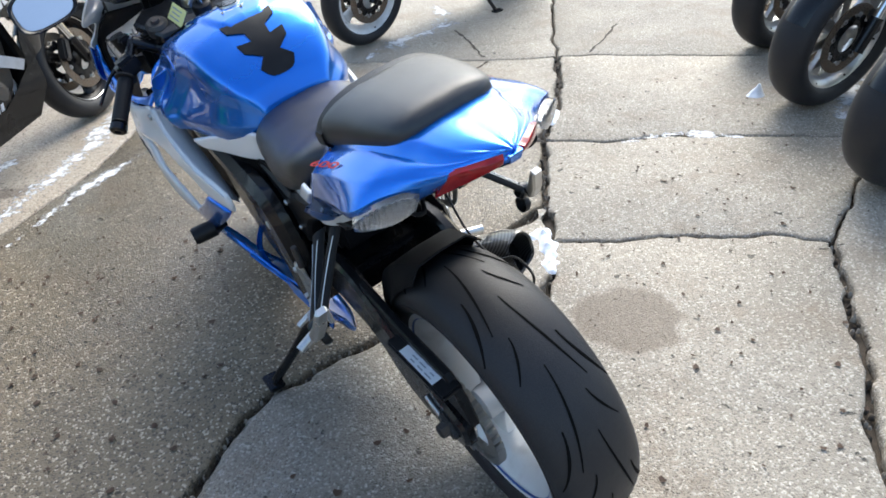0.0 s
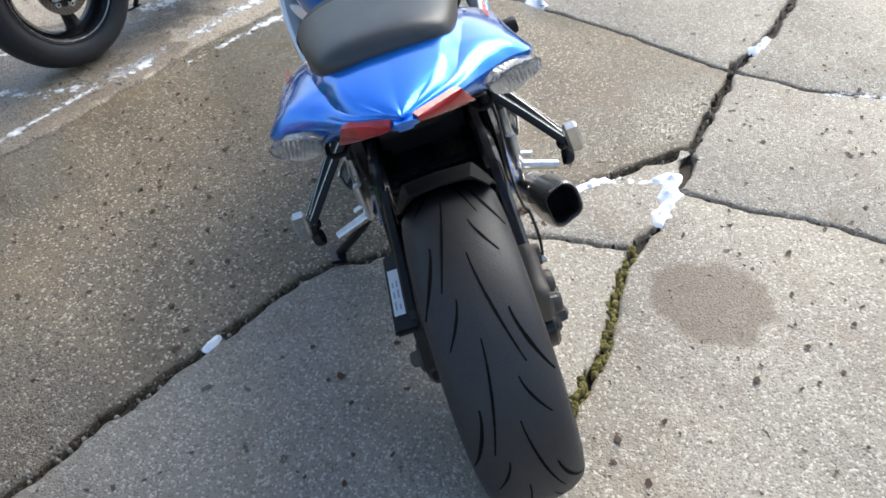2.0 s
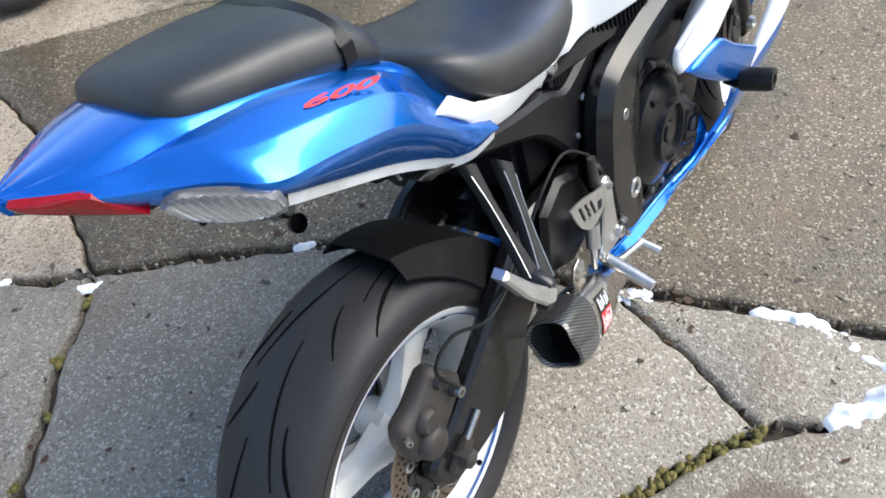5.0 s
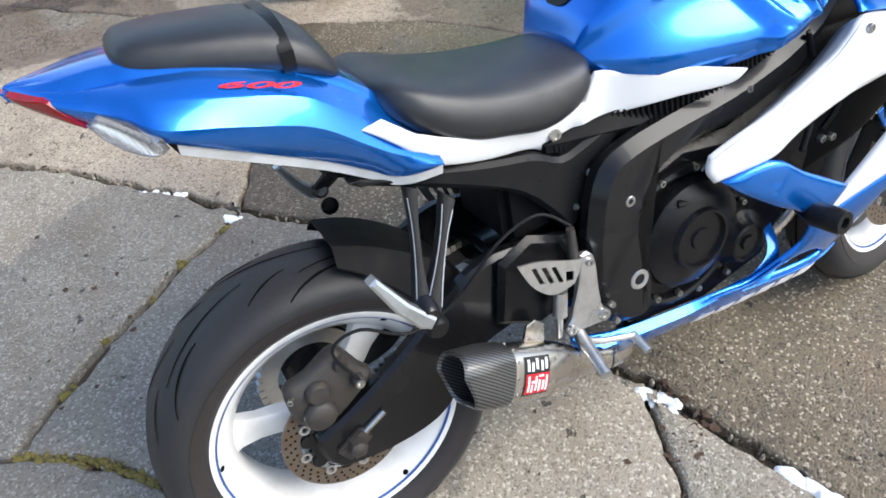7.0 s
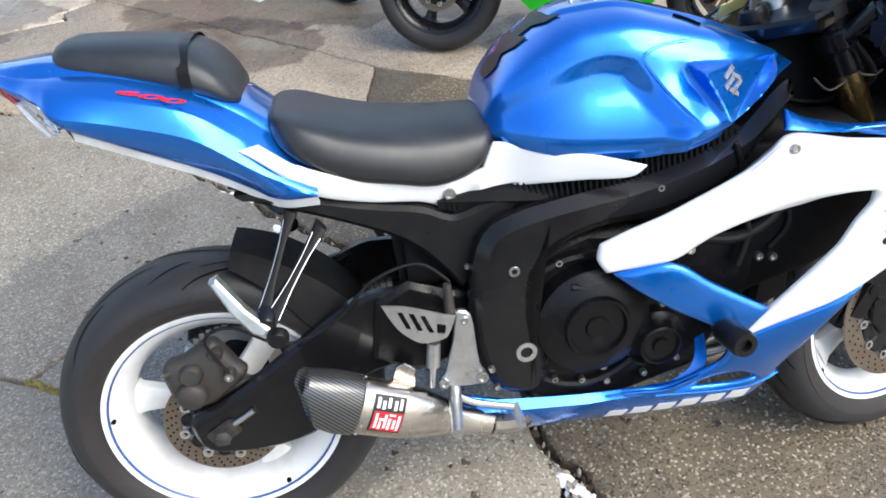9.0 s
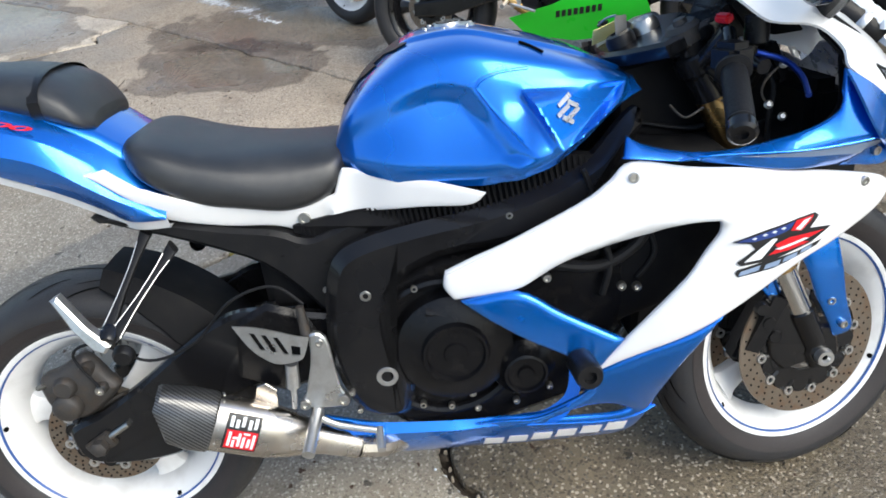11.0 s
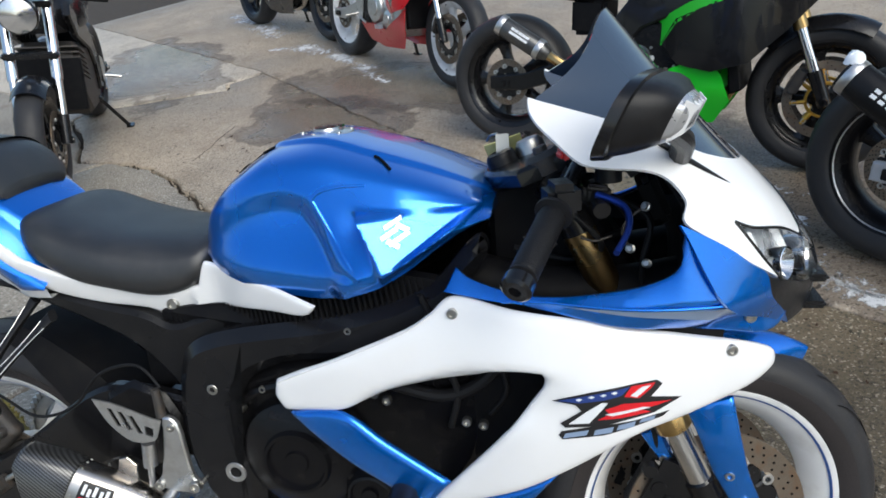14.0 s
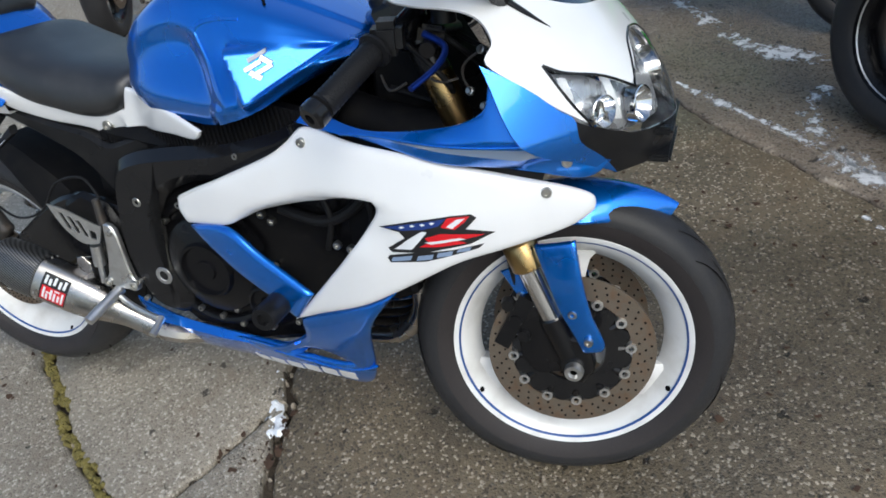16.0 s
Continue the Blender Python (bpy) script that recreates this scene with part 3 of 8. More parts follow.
# each slab: material, then its joints in order ("-" runs one backwards; a pair is a plain corner)
SLABS = [
    (BEIGE, ["edge_a", "chip", "-long_e", "-long_d"]),
    (BEIGE, ["chip", "long_f", "low_a", "-edge_b"]),
    (BEIGE, ["long_e", "long_f", "low_c", "-right_a", "-cross_c"]),
    (BEIGE, ["long_c", "long_d", "cross_c", "right_b", "-cross_a"]),
    (BEIGE, ["long_b", "cross_a", "right_c", "-far_right"]),
    (BEIGE, ["long_a", "far_right", (6, 3), (6, 9), (1.2, 9)]),
    (BEIGE, ["right_a", (1.0, -6), (9, -6), (9, 3), (6, 3), "-right_c", "-right_b"]),
    (BROWN, ["edge_a", "edge_b", "-dip", "-salt_a", "-cross_a_left", "long_c"]),
    (BEIGE, ["cross_a_left", "salt_e", "-far_left", "long_b"]),
    (BEIGE, ["far_left", "salt_f", (-1.2, 9), (1.2, 9), "long_a"]),
    (BEIGE, ["low_a", "low_b", "low_d", "-low_c"]),
    (UMBER, ["dip", "low_b", "low_e", "-salt_c", "-salt_b"]),
    (BEIGE, ["low_d", (1.0, -6), (-1.6, -6), "-low_f", "-low_e"]),
    (PALE, ["salt_c", "low_f", (-1.6, -6), (-3.3, -6), "-salt_d"]),
    (UMBER, ["salt_a", "salt_b", "salt_d", (-3.3, -6), (-12, -6), (-12, 9), (-1.2, 9), "-salt_f", "-salt_e"]),
]
pavement = tagged(new("pavement"), "cracked aggregate concrete slabs of a motorcycle yard", "pavement", kind="structure")
gbm = bmesh.new()
bmesh.ops.create_grid(gbm, x_segments=2, y_segments=2, size=150)
for v in gbm.verts:
    v.co.z = -0.034
ground = part("ground", gbm, DIRT, None)
tagged(ground, "dark dirt and concrete ground of the yard", "ground", kind="structure")


def joint_points(name):
    pts = JOINTS[name]
    out = []
    for (ax, ay), (bx, by) in zip(pts, pts[1:]):
        d = math.hypot(bx - ax, by - ay)
        near = -2.5 < ax < 2 and -1.5 < ay < 4.2
        k = max(1, int(d / (0.022 if near else 0.08)))
        out += [(ax + (bx - ax) * i / k, ay + (by - ay) * i / k) for i in range(k)]
    out.append(pts[-1])
    w = WIDTH.get(name, 0.012)
    return [(jag(x, y), w * (0.55 + 0.9 * abs(noise.noise(Vector((x * 7, y * 7, 1.5)))) + 0.35 * noise.noise(Vector((x * 40, y * 40, 5))))) for x, y in out]


def slab(material, joints):
    ring = []
    for j in joints:
        if isinstance(j, tuple):
            ring.append((Vector(j), 0.01))
            continue
        pts = joint_points(j.strip("-"))
        if j.startswith("-"):
            pts = pts[::-1]
        ring += pts
    clean = []
    for p, w in ring:
        if not clean or (p - clean[-1][0]).length > 0.004:
            clean.append((p, w))
    if (clean[0][0] - clean[-1][0]).length < 0.004:
        clean.pop()
    pts, n = [c[0] for c in clean], len(clean)
    area = sum(a.x * b.y - b.x * a.y for a, b in zip(pts, pts[1:] + pts[:1]))
    if area < 0:
        pts.reverse()
        clean.reverse()

    def inset(extra):
        res = []
        for i in range(n):
            d = (pts[(i + 1) % n] - pts[i - 1])
            nn = Vector((-d.y, d.x)).normalized()
            res.append(pts[i] + nn * (clean[i][1] * 0.5 + extra))
        return res
    bm = bmesh.new()
    rows = []
    for extra, z in ((0.0, -0.05), (0.0, -0.011), (0.004, -0.004), (0.012, 0.0)):
        rows.append([bm.verts.new((p.x, p.y, z)) for p in inset(extra)])
    for a, b in zip(rows, rows[1:]):
        for i in range(n):
            bm.faces.new((a[i], a[(i + 1) % n], b[(i + 1) % n], b[i]))
    edges = [bm.edges.get((rows[-1][i], rows[-1][(i + 1) % n])) for i in range(n)]
    bmesh.ops.triangle_fill(bm, use_beauty=True, use_dissolve=False, edges=edges, normal=(0, 0, 1))
    return part("slab", bm, material, pavement, sharp=60)
# ---- the blue and white sport motorcycle; its own axes: x ahead, y to its left, z up, leaning on the side stand ----
bike = thing("sport_motorcycle", pose(0.1435, 1.0817, -0.004, -12, 0, 120.5), "blue and white sport motorcycle with white wheels on its side stand", "motorcycle")
REAR, FRONT = Vector((-0.014, -0.004, 0.326)), Vector((1.3755, -0.02, 0.311))
STEER_AXIS, STEER_AT, STEER = Vector((-0.40, 0, 0.92)), Vector((1.075, 0, 0.93)), radians(13)


def steered(angle, at=STEER_AT):
    """The bars are turned to the left: a turn about the steering axis."""
    return Matrix.Translation(at) @ Matrix.Rotation(angle, 4, STEER_AXIS) @ Matrix.Translation(-at)



def group_part(name, parent, label=""):
    e = new(name)
    e.empty_display_size = 0.05
    e.parent = parent
    if label:
        tagged(e, label)
    return e


def screw(name, p, axis, parent, r=0.006, h=0.004, material=None):
    bm = bmesh.new()
    bolt(bm, p, axis, r, h)
    return part(name, bm, material or BOLT, parent)


def tyre_profile(width, radius, bead):
    """Half-round tread, side walls down to the bead."""
    w = width / 2
    pts = []
    for i in range(17):
        a = radians(-90 + 180 * i / 16)
        y = w * math.sin(a)
        drop = (radius - bead) * 0.60 * (1 - math.cos(a) ** 0.85) if i not in (0, 16) else (radius - bead) * 0.60
        pts.append((radius - drop, y))
    pts += [(bead + 0.012, w * 0.93), (bead - 0.002, w * 0.80), (bead - 0.008, w * 0.66)]
    return [(bead - 0.008, -w * 0.66), (bead - 0.002, -w * 0.80), (bead + 0.012, -w * 0.93)] + pts


def wheel(parent, name, centre, width, radius, rim_w, spokes, rim_mat, discs, stripe=None, tread=True, seg=72, disc_mat=DISC, start=0.2, buttons=8):
    """A cast wheel: tyre with sipes, rim, spokes, hub, drilled discs."""
    holder = part(name, hub_mesh(centre, rim_w), rim_mat, parent)
    bead = 0.214
    bm = bmesh.new()
    lathe(bm, tyre_profile(width, radius, bead + 0.012), centre, (0, 1, 0), seg)
    part("tyre", bm, RUBBER, holder, "black road tyre with curved grooves", 50)
    bm = bmesh.new()
    h = rim_w / 2
    lathe(bm, [(bead + 0.011, -h), (bead + 0.013, -h + 0.004), (bead + 0.003, -h + 0.009), (bead - 0.006, -h + 0.02), (bead - 0.022, -h + 0.045), (bead - 0.026, 0), (bead - 0.022, h - 0.045),
               (bead - 0.006, h - 0.02), (bead + 0.003, h - 0.009), (bead + 0.013, h - 0.004), (bead + 0.011, h), (bead + 0.003, h - 0.002), (bead - 0.018, h - 0.022), (bead - 0.036, h - 0.045), (bead - 0.038, 0),
               (bead - 0.036, -h + 0.045), (bead - 0.018, -h + 0.022), (bead + 0.003, -h + 0.002)], centre, (0, 1, 0), seg, closed=True)
    part("rim", bm, rim_mat, holder, "", 40)
    if stripe:
        for s in (-1, 1):
            bm = bmesh.new()
            lathe(bm, [(bead + 0.0005, s * (h - 0.0025)), (bead - 0.0025, s * (h - 0.0050)), (bead - 0.0020, s * (h - 0.0042)), (bead + 0.001, s * (h - 0.0015))], centre, (0, 1, 0), seg, closed=True)
            part("rim_stripe", bm, stripe, holder, "thin blue pinstripe")
    c = Vector(centre)
    for k in range(spokes):
        a = 2 * math.pi * (k / spokes) + start * math.pi
        rad, tan = Vector((math.cos(a), 0, math.sin(a))), Vector((-math.sin(a), 0, math.cos(a)))
        bm = bmesh.new()
        rings = []
        for r, w, t in ((0.030, 0.034, 0.032), (0.075, 0.024, 0.022), (0.13, 0.025, 0.017), (0.165, 0.032, 0.018), (0.186, 0.050, 0.022)):
            ring = []
            for q in range(12):
                b = 2 * math.pi * q / 12
                ring.append(c + rad * r + tan * (w * math.copysign(abs(math.cos(b)) ** 0.6, math.cos(b))) + Vector((0, 1, 0)) * (t * math.copysign(abs(math.sin(b)) ** 0.6, math.sin(b))))
            rings.append(ring)
        loft(bm, rings)
        part("spoke", bm, rim_mat, holder)
    for k in range(spokes):
        a = 2 * math.pi * (k / spokes) + start * math.pi + 0.06
        for s in (-1, 1):
            rr = bead - 0.0065
            q = c + Vector((math.cos(a) * rr, s * (h - 0.0105), math.sin(a) * rr))
            screw("drain_hole", q, Vector((-math.cos(a) * 0.72, s * 0.69, -math.sin(a) * 0.72)), holder, 0.0055, 0.0008, GROOVE)
    for y, r in discs:
        bm = bmesh.new()
        gold = disc_mat is not DISC
        n, inner = (18, r * 0.76) if gold else (36, r * 0.72)
        lathe(bm, [(inner, -0.0025), (r, -0.0025), (r, 0.0025), (inner, 0.0025)], c + Vector((0, y, 0)), (0, 1, 0), 72, closed=True)
        part("brake_disc", bm, DISC, holder, "worn drilled steel brake disc", 30)
        bm = bmesh.new()
        for k in range(n):
            for rr, off in ((r * 0.80, 0), (r * 0.87, 0.33), (r * 0.94, 0.66)):
                a = 2 * math.pi * (k + off) / n
                for s in (-1, 1):
                    p = c + Vector((math.cos(a) * rr, y + s * 0.0026, math.sin(a) * rr))
                    tube(bm, p, p + Vector((0, s * 0.0006, 0)), 0.0023, seg=8)
        tagged(part("disc_hole", bm, GROOVE, holder), kind="stuff")
        bm = bmesh.new()
        lathe(bm, [(r * 0.40, -0.005), (r * (0.46 if gold else 0.58), -0.005), (r * (0.48 if gold else 0.60), 0.004), (r * 0.40, 0.004)], c + Vector((0, y, 0)), (0, 1, 0), 40, closed=True)
        for k in range(buttons):
            a = 2 * math.pi * (k + 0.2) / buttons
            q = Vector((math.cos(a), 0, math.sin(a)))
            tube(bm, c + Vector((0, y, 0)) + q * r * (0.44 if gold else 0.55), c + Vector((0, y, 0)) + q * r * (0.80 if gold else 0.70), 0.009 if gold else 0.008, 0.007 if gold else 0.0055, 8)
        for k in range(0 if gold else buttons):
            a = 2 * math.pi * (k + 0.7) / buttons
            q = c + Vector((math.cos(a) * r * 0.60, y, math.sin(a) * r * 0.60))
            lathe(bm, [(0.0, -0.004), (r * 0.115, -0.004), (r * 0.125, 0.0), (r * 0.115, 0.004), (0.0, 0.004)], q, (0, 1, 0), 16)
        part("disc_carrier", bm, BLACK if disc_mat is DISC else disc_mat, holder)
        for k in range(buttons):
            bm = bmesh.new()
            a = 2 * math.pi * (k + 0.2) / buttons
            q = c + Vector((math.cos(a) * r * 0.70, y, math.sin(a) * r * 0.70))
            lathe(bm, [(0.0055, 0.0065), (0.0100, 0.0065), (0.0105, 0.0), (0.0100, -0.0065), (0.0055, -0.0065), (0.005, 0.0)], q, (0, 1, 0), 16, closed=True)
            part("disc_button", bm, ALU, holder)
    if tread:
        w = width / 2
        for s in (-1, 1):
            bm = bmesh.new()
            lathe(bm, [(bead + 0.012, s * (w * 0.80 + 0.001)), (bead + 0.024, s * (w * 0.93 + 0.001)), (radius - (radius - bead - 0.012) * 0.62, s * (w + 0.0008)), (radius - (radius - bead - 0.012) * 0.62, s * (w - 0.002)), (bead + 0.024, s * (w * 0.93 - 0.002)), (bead + 0.012, s * (w * 0.80 - 0.002))], c, (0, 1, 0), seg, closed=True)
            part("tyre_sidewall", bm, SIDEWALL, holder, "dusty brown tyre sidewall", 50)

        def surf(y, ang):
            yy = max(-w * 0.97, min(w * 0.97, y))
            sa = yy / w
            drop = (radius - bead - 0.012) * 0.60 * (1 - math.sqrt(max(0, 1 - sa * sa)) ** 0.85)
            r = radius - drop + 0.0006
            return c + Vector((math.cos(ang) * r, yy, math.sin(ang) * r))
        count = 7
        for k in range(count):
            for s in (-1, 1):
                base = 2 * math.pi * (k + (0.5 if s > 0 else 0)) / count
                for y0, y1, a0, a1, wd in ((0.10, 0.50, 0.0, 0.62, 0.0022), (0.50, 0.92, 0.34, 0.72, 0.0030), (0.30, 0.66, -0.22, 0.02, 0.0022)):
                    bm = bmesh.new()
                    line = [surf(s * w * (y0 + (y1 - y0) * (t / 10) ** 1.5), base + a0 + (a1 - a0) * t / 10) for t in range(11)]
                    for i in range(10):
                        p, q = line[i], line[i + 1]
                        side = (q - p).cross(p - c).normalized() * wd * 1.15 * (1 - abs(i - 4.5) / 9)
                        bm.faces.new([bm.verts.new(v) for v in (p - side, p + side, q + side, q - side)])
                    part("tread_groove", bm, GROOVE, holder)
    return holder


def hub_mesh(centre, rim_w):
    bm = bmesh.new()
    h = rim_w / 2
    lathe(bm, [(0.0, -h * 0.9), (0.020, -h * 0.9), (0.034, -h * 0.8), (0.036, -h * 0.4), (0.048, 0), (0.036, h * 0.4), (0.034, h * 0.8), (0.020, h * 0.9), (0.0, h * 0.9)], centre, (0, 1, 0), 32)
    return bm


wheel(bike, "rear_wheel", REAR, 0.182, 0.310, 0.150, 3, RIM_WHITE, [(-0.088, 0.112)], PINSTRIPE, start=0.28)
front_wheel = wheel(bike, "front_wheel", FRONT, 0.122, 0.304, 0.100, 3, RIM_WHITE, [(-0.066, 0.155), (0.066, 0.155)], PINSTRIPE, start=1.165, buttons=12)

front_wheel.matrix_local = steered(STEER, FRONT)

# axles, swing arm
bm = bmesh.new()
for s in (-1, 1):
    plate(bm, [(-0.068, 0.345), (-0.055, 0.369), (0.0, 0.391), (0.09, 0.443), (0.18, 0.505), (0.26, 0.552), (0.34, 0.562), (0.52, 0.52), (0.54, 0.455), (0.50, 0.415), (0.36, 0.415), (0.25, 0.390), (0.205, 0.335), (0.147, 0.285), (0.052, 0.270), (-0.046, 0.286)],
          s * 0.098, s * 0.130, 0.008, smooth=3)
box(bm, (0.42, 0, 0.465), (0.16, 0.22, 0.075), bevel=0.012)
arm = part("swingarm", bm, BLACK, bike, "black aluminium swingarm")
for s in (-1, 1):
    bm = bmesh.new()
    box(bm, (-0.010, s * 0.134, 0.330), (0.058, 0.012, 0.034), pose(0, 0, 0, 0, -30, 0), 0.003)
    lathe(bm, [(0, 0.020), (0.009, 0.020), (0.016, 0.016), (0.018, 0.0), (0.018, -0.01)], (-0.010, s * 0.138, 0.330), (0, s, 0), 6)
    part("axle_block", bm, CASTING, arm)
    bm = bmesh.new()
    tube(bm, (0.010, s * 0.134, 0.345), (0.052, s * 0.134, 0.368), 0.006)
    part("chain_adjuster", bm, BOLT, arm)

# rear caliper hangs over the disc
bm = bmesh.new()
plate(bm, [(-0.083, 0.482), (-0.048, 0.493), (-0.004, 0.517), (0.017, 0.510), (0.040, 0.466), (0.053, 0.442), (0.01, 0.405), (-0.029, 0.385), (-0.074, 0.396), (-0.090, 0.445)], -0.092, -0.128, 0.010, smooth=3)
for x, z, r, y in ((-0.047, 0.420, 0.027, 0.146), (-0.040, 0.462, 0.021, 0.142), (0.008, 0.494, 0.014, 0.136), (0.026, 0.452, 0.012, 0.138)):
    lathe(bm, [(0.0, y), (r * 0.75, y), (r * 0.95, y - 0.005), (r, y - 0.012), (r * 1.08, 0.12)], (x, 0, z), (0, -1, 0), 20)
plate(bm, [(-0.03, 0.40), (0.06, 0.42), (0.05, 0.34), (0.01, 0.315), (-0.02, 0.33)], -0.092, -0.100, 0.003)
rc = part("rear_caliper", bm, CASTING, bike, "grimy grey rear brake caliper", 50)
screw("banjo_bolt", (0.026, -0.138, 0.452), (0, -1, 0), rc, 0.009, 0.008)
screw("bleed_nipple", (-0.080, -0.128, 0.468), (-0.5, -1, 0.3), rc, 0.005, 0.012)
bm = bmesh.new()
sweep(bm, [(0.028, -0.142, 0.458), (0.0, -0.140, 0.530), (0.05, -0.140, 0.548), (0.13, -0.140, 0.500), (0.22, -0.140, 0.525), (0.30, -0.150, 0.600), (0.38, -0.150, 0.620), (0.43, -0.165, 0.585)], 0.0028)
part("brake_hose", bm, GRIP, bike, "black rubber brake hose")

# hugger over the rear tyre: a flat crown with folded skirts
bm = bmesh.new()
rings = []
for i in range(19):
    a = radians(77 - i * 3.5)
    r = 0.342 - 0.006 * min(1, i / 6)
    ring = []
    for b in (-1.0, -0.97, -0.86, -0.74, -0.68, -0.4, 0, 0.4, 0.68, 0.74, 0.86, 0.97, 1.0):
        y = (0.080 + 0.018 * min(1, i / 5)) * b
        rr = r - (0.024 + 0.045 * min(1, i / 9)) * max(0, (abs(b) - 0.68) / 0.32) ** 1.15 - 0.004 * abs(b)
        ring.append(REAR + Vector((math.cos(a) * rr, y, math.sin(a) * rr)))
    ring += [p + (REAR - p).normalized() * 0.004 for p in reversed(ring)]
    rings.append(ring)
loft(bm, rings)
part("hugger", bm, VOID, bike, "black plastic rear hugger with folded skirts", 30)

# chain side
bm = bmesh.new()
plate(bm, [(-0.10, 0.40), (-0.085, 0.460), (-0.05, 0.508), (0.09, 0.516), (0.30, 0.556), (0.34, 0.530), (0.12, 0.452), (-0.02, 0.415)], 0.100, 0.120, 0.004)
box(bm, (0.02, 0.124, 0.487), (0.20, 0.046, 0.014), None, 0.004)
cg = part("chain_guard", bm, PLASTIC, bike, "black plastic chain guard")
bm = bmesh.new()
lathe(bm, [(0.070, 0.091), (0.101, 0.092), (0.101, 0.098), (0.070, 0.099)], REAR, (0, 1, 0), 44, closed=True)
part("sprocket", bm, BOLT, bike, "steel rear sprocket")
bm = bmesh.new()
links = []
for i in range(40):
    t = i / 39
    links.append(Vector((0.0, 0.095, 0.417)).lerp(Vector((0.52, 0.095, 0.497)), t))
for i in range(40):
    t = i / 39
    links.append(Vector((0.0, 0.095, 0.213)).lerp(Vector((0.52, 0.095, 0.417)), t))
for i in range(20):
    a = radians(90 + 180 * i / 19)
    links.append(REAR + Vector((math.cos(a) * 0.103, 0.095, math.sin(a) * 0.103)))
for p in links:
    box(bm, p, (0.011, 0.018, 0.014))
part("chain", bm, BOLT, bike, "greasy drive chain")
bm = bmesh.new()
p0 = Vector((0.016, 0.124, 0.4945))
ax, up = Vector((1, 0, 0)), Vector((0, 1, 0))
bm.faces.new([bm.verts.new(p0 + ax * a + up * b + Vector((0, 0, 0.0008))) for a, b in ((-0.058, -0.018), (0.058, -0.018), (0.058, 0.018), (-0.058, 0.018))])
st = part("warning_sticker", bm, STICKER, cg, "white warning sticker with grey lines of print")
bm = bmesh.new()
for i in range(4):
    for j in range(3):
        q = p0 + ax * (-0.034 + 0.028 * j) + up * (-0.012 + i * 0.008) + Vector((0, 0, 0.0016))
        bm.faces.new([bm.verts.new(q + ax * a + up * b) for a, b in ((-0.011, -0.0014), (0.010 - 0.004 * ((i + j) % 3), -0.0014), (0.010 - 0.004 * ((i + j) % 3), 0.0014), (-0.011, 0.0014))])
part("print_lines", bm, GREY_INK, st)

# side stand
bm = bmesh.new()
sweep(bm, [(0.58, 0.12, 0.33), (0.61, 0.23, 0.20), (0.645, 0.345, 0.092)], 0.013)
box(bm, (0.65, 0.352, 0.086), (0.075, 0.045, 0.012), pose(0, 0, 0, 12, 0, 0), 0.004)
part("side_stand", bm, BLACK, bike, "black side stand, folded out")

# ---- bodywork surfaces ----
W_X = [(0.38, 0.165), (0.55, 0.200), (0.677, 0.214), (0.80, 0.238), (0.95, 0.257), (1.12, 0.284), (1.20, 0.279), (1.30, 0.254), (1.374, 0.222), (1.44, 0.186), (1.48, 0.14), (1.53, 0.05)]
W_Z = [(0.13, 0.10), (0.16, 0.34), (0.20, 0.56), (0.24, 0.70), (0.30, 0.82), (0.43, 0.98), (0.50, 1.0), (0.66, 1.0), (0.70, 0.98), (0.76, 0.93), (0.80, 0.88)]
U_X = [(0.98, 0.240), (1.10, 0.258), (1.25, 0.280), (1.36, 0.272), (1.42, 0.215), (1.47, 0.15)]


def side_y(x, z):
    """Half width of the bodywork; the belly draws in towards its front lip."""
    ease = lambda v: max(0, min(1, v)) ** 2 * (3 - 2 * max(0, min(1, v)))
    return lerp_table(W_X, x) * lerp_table(W_Z, z) * (1 - 0.30 * ease((x - 0.96) / 0.18) * ease((0.48 - z) / 0.24))


def flank(s, off=0.0):
    return lambda x, z: Vector((x, s * (side_y(x, z) + off), z))


def flank_panel(name, outline, material, s, off=0.0, thick=0.004, step=0.014, holes=(), label="", parent=None, smooth=5, sharp=50, roll=0.008, reach=0.016):
    bm = skin_panel(outline, flank(s, off), thick * (1 if s > 0 else -1), step, holes, smooth, roll, reach)
    return part(name, bm, material, parent or bike, label, sharp)


BROW = [(0.78, 0.615), (0.839, 0.636), (0.934, 0.672), (1.007, 0.694), (1.07, 0.698), (1.166, 0.690), (1.30, 0.690)]


def hollow(x, z):
    """A soft hollow under the brow line above the fairing's window."""
    ramp01 = lambda v: max(0, min(1, v)) ** 2 * (3 - 2 * max(0, min(1, v)))
    d = lerp_table(BROW, x) - z
    return 0.011 * ramp01(d / 0.020) * (1 - ramp01((d - 0.05) / 0.06)) * ramp01((x - 0.80) / 0.08) * (1 - ramp01((x - 1.08) / 0.10))


MAIN = [(0.680, 0.634), (0.735, 0.660), (0.815, 0.695), (0.91, 0.738), (0.95, 0.764), (0.988, 0.792), (1.07, 0.779), (1.155, 0.768), (1.25, 0.749), (1.32, 0.733), (1.40, 0.708), (1.438, 0.690), (1.445, 0.675), (1.439, 0.660), (1.40, 0.638), (1.31, 0.612), (1.24, 0.589),
        (1.15, 0.537), (1.07, 0.492), (0.967, 0.444), (0.905, 0.414), (0.938, 0.452), (0.972, 0.492), (1.012, 0.538), (1.055, 0.588), (1.105, 0.653), (1.116, 0.674), (1.113, 0.687), (1.068, 0.684), (0.99, 0.669), (0.898, 0.640), (0.84, 0.616), (0.795, 0.596), (0.735, 0.586), (0.690, 0.580), (0.675, 0.606)]
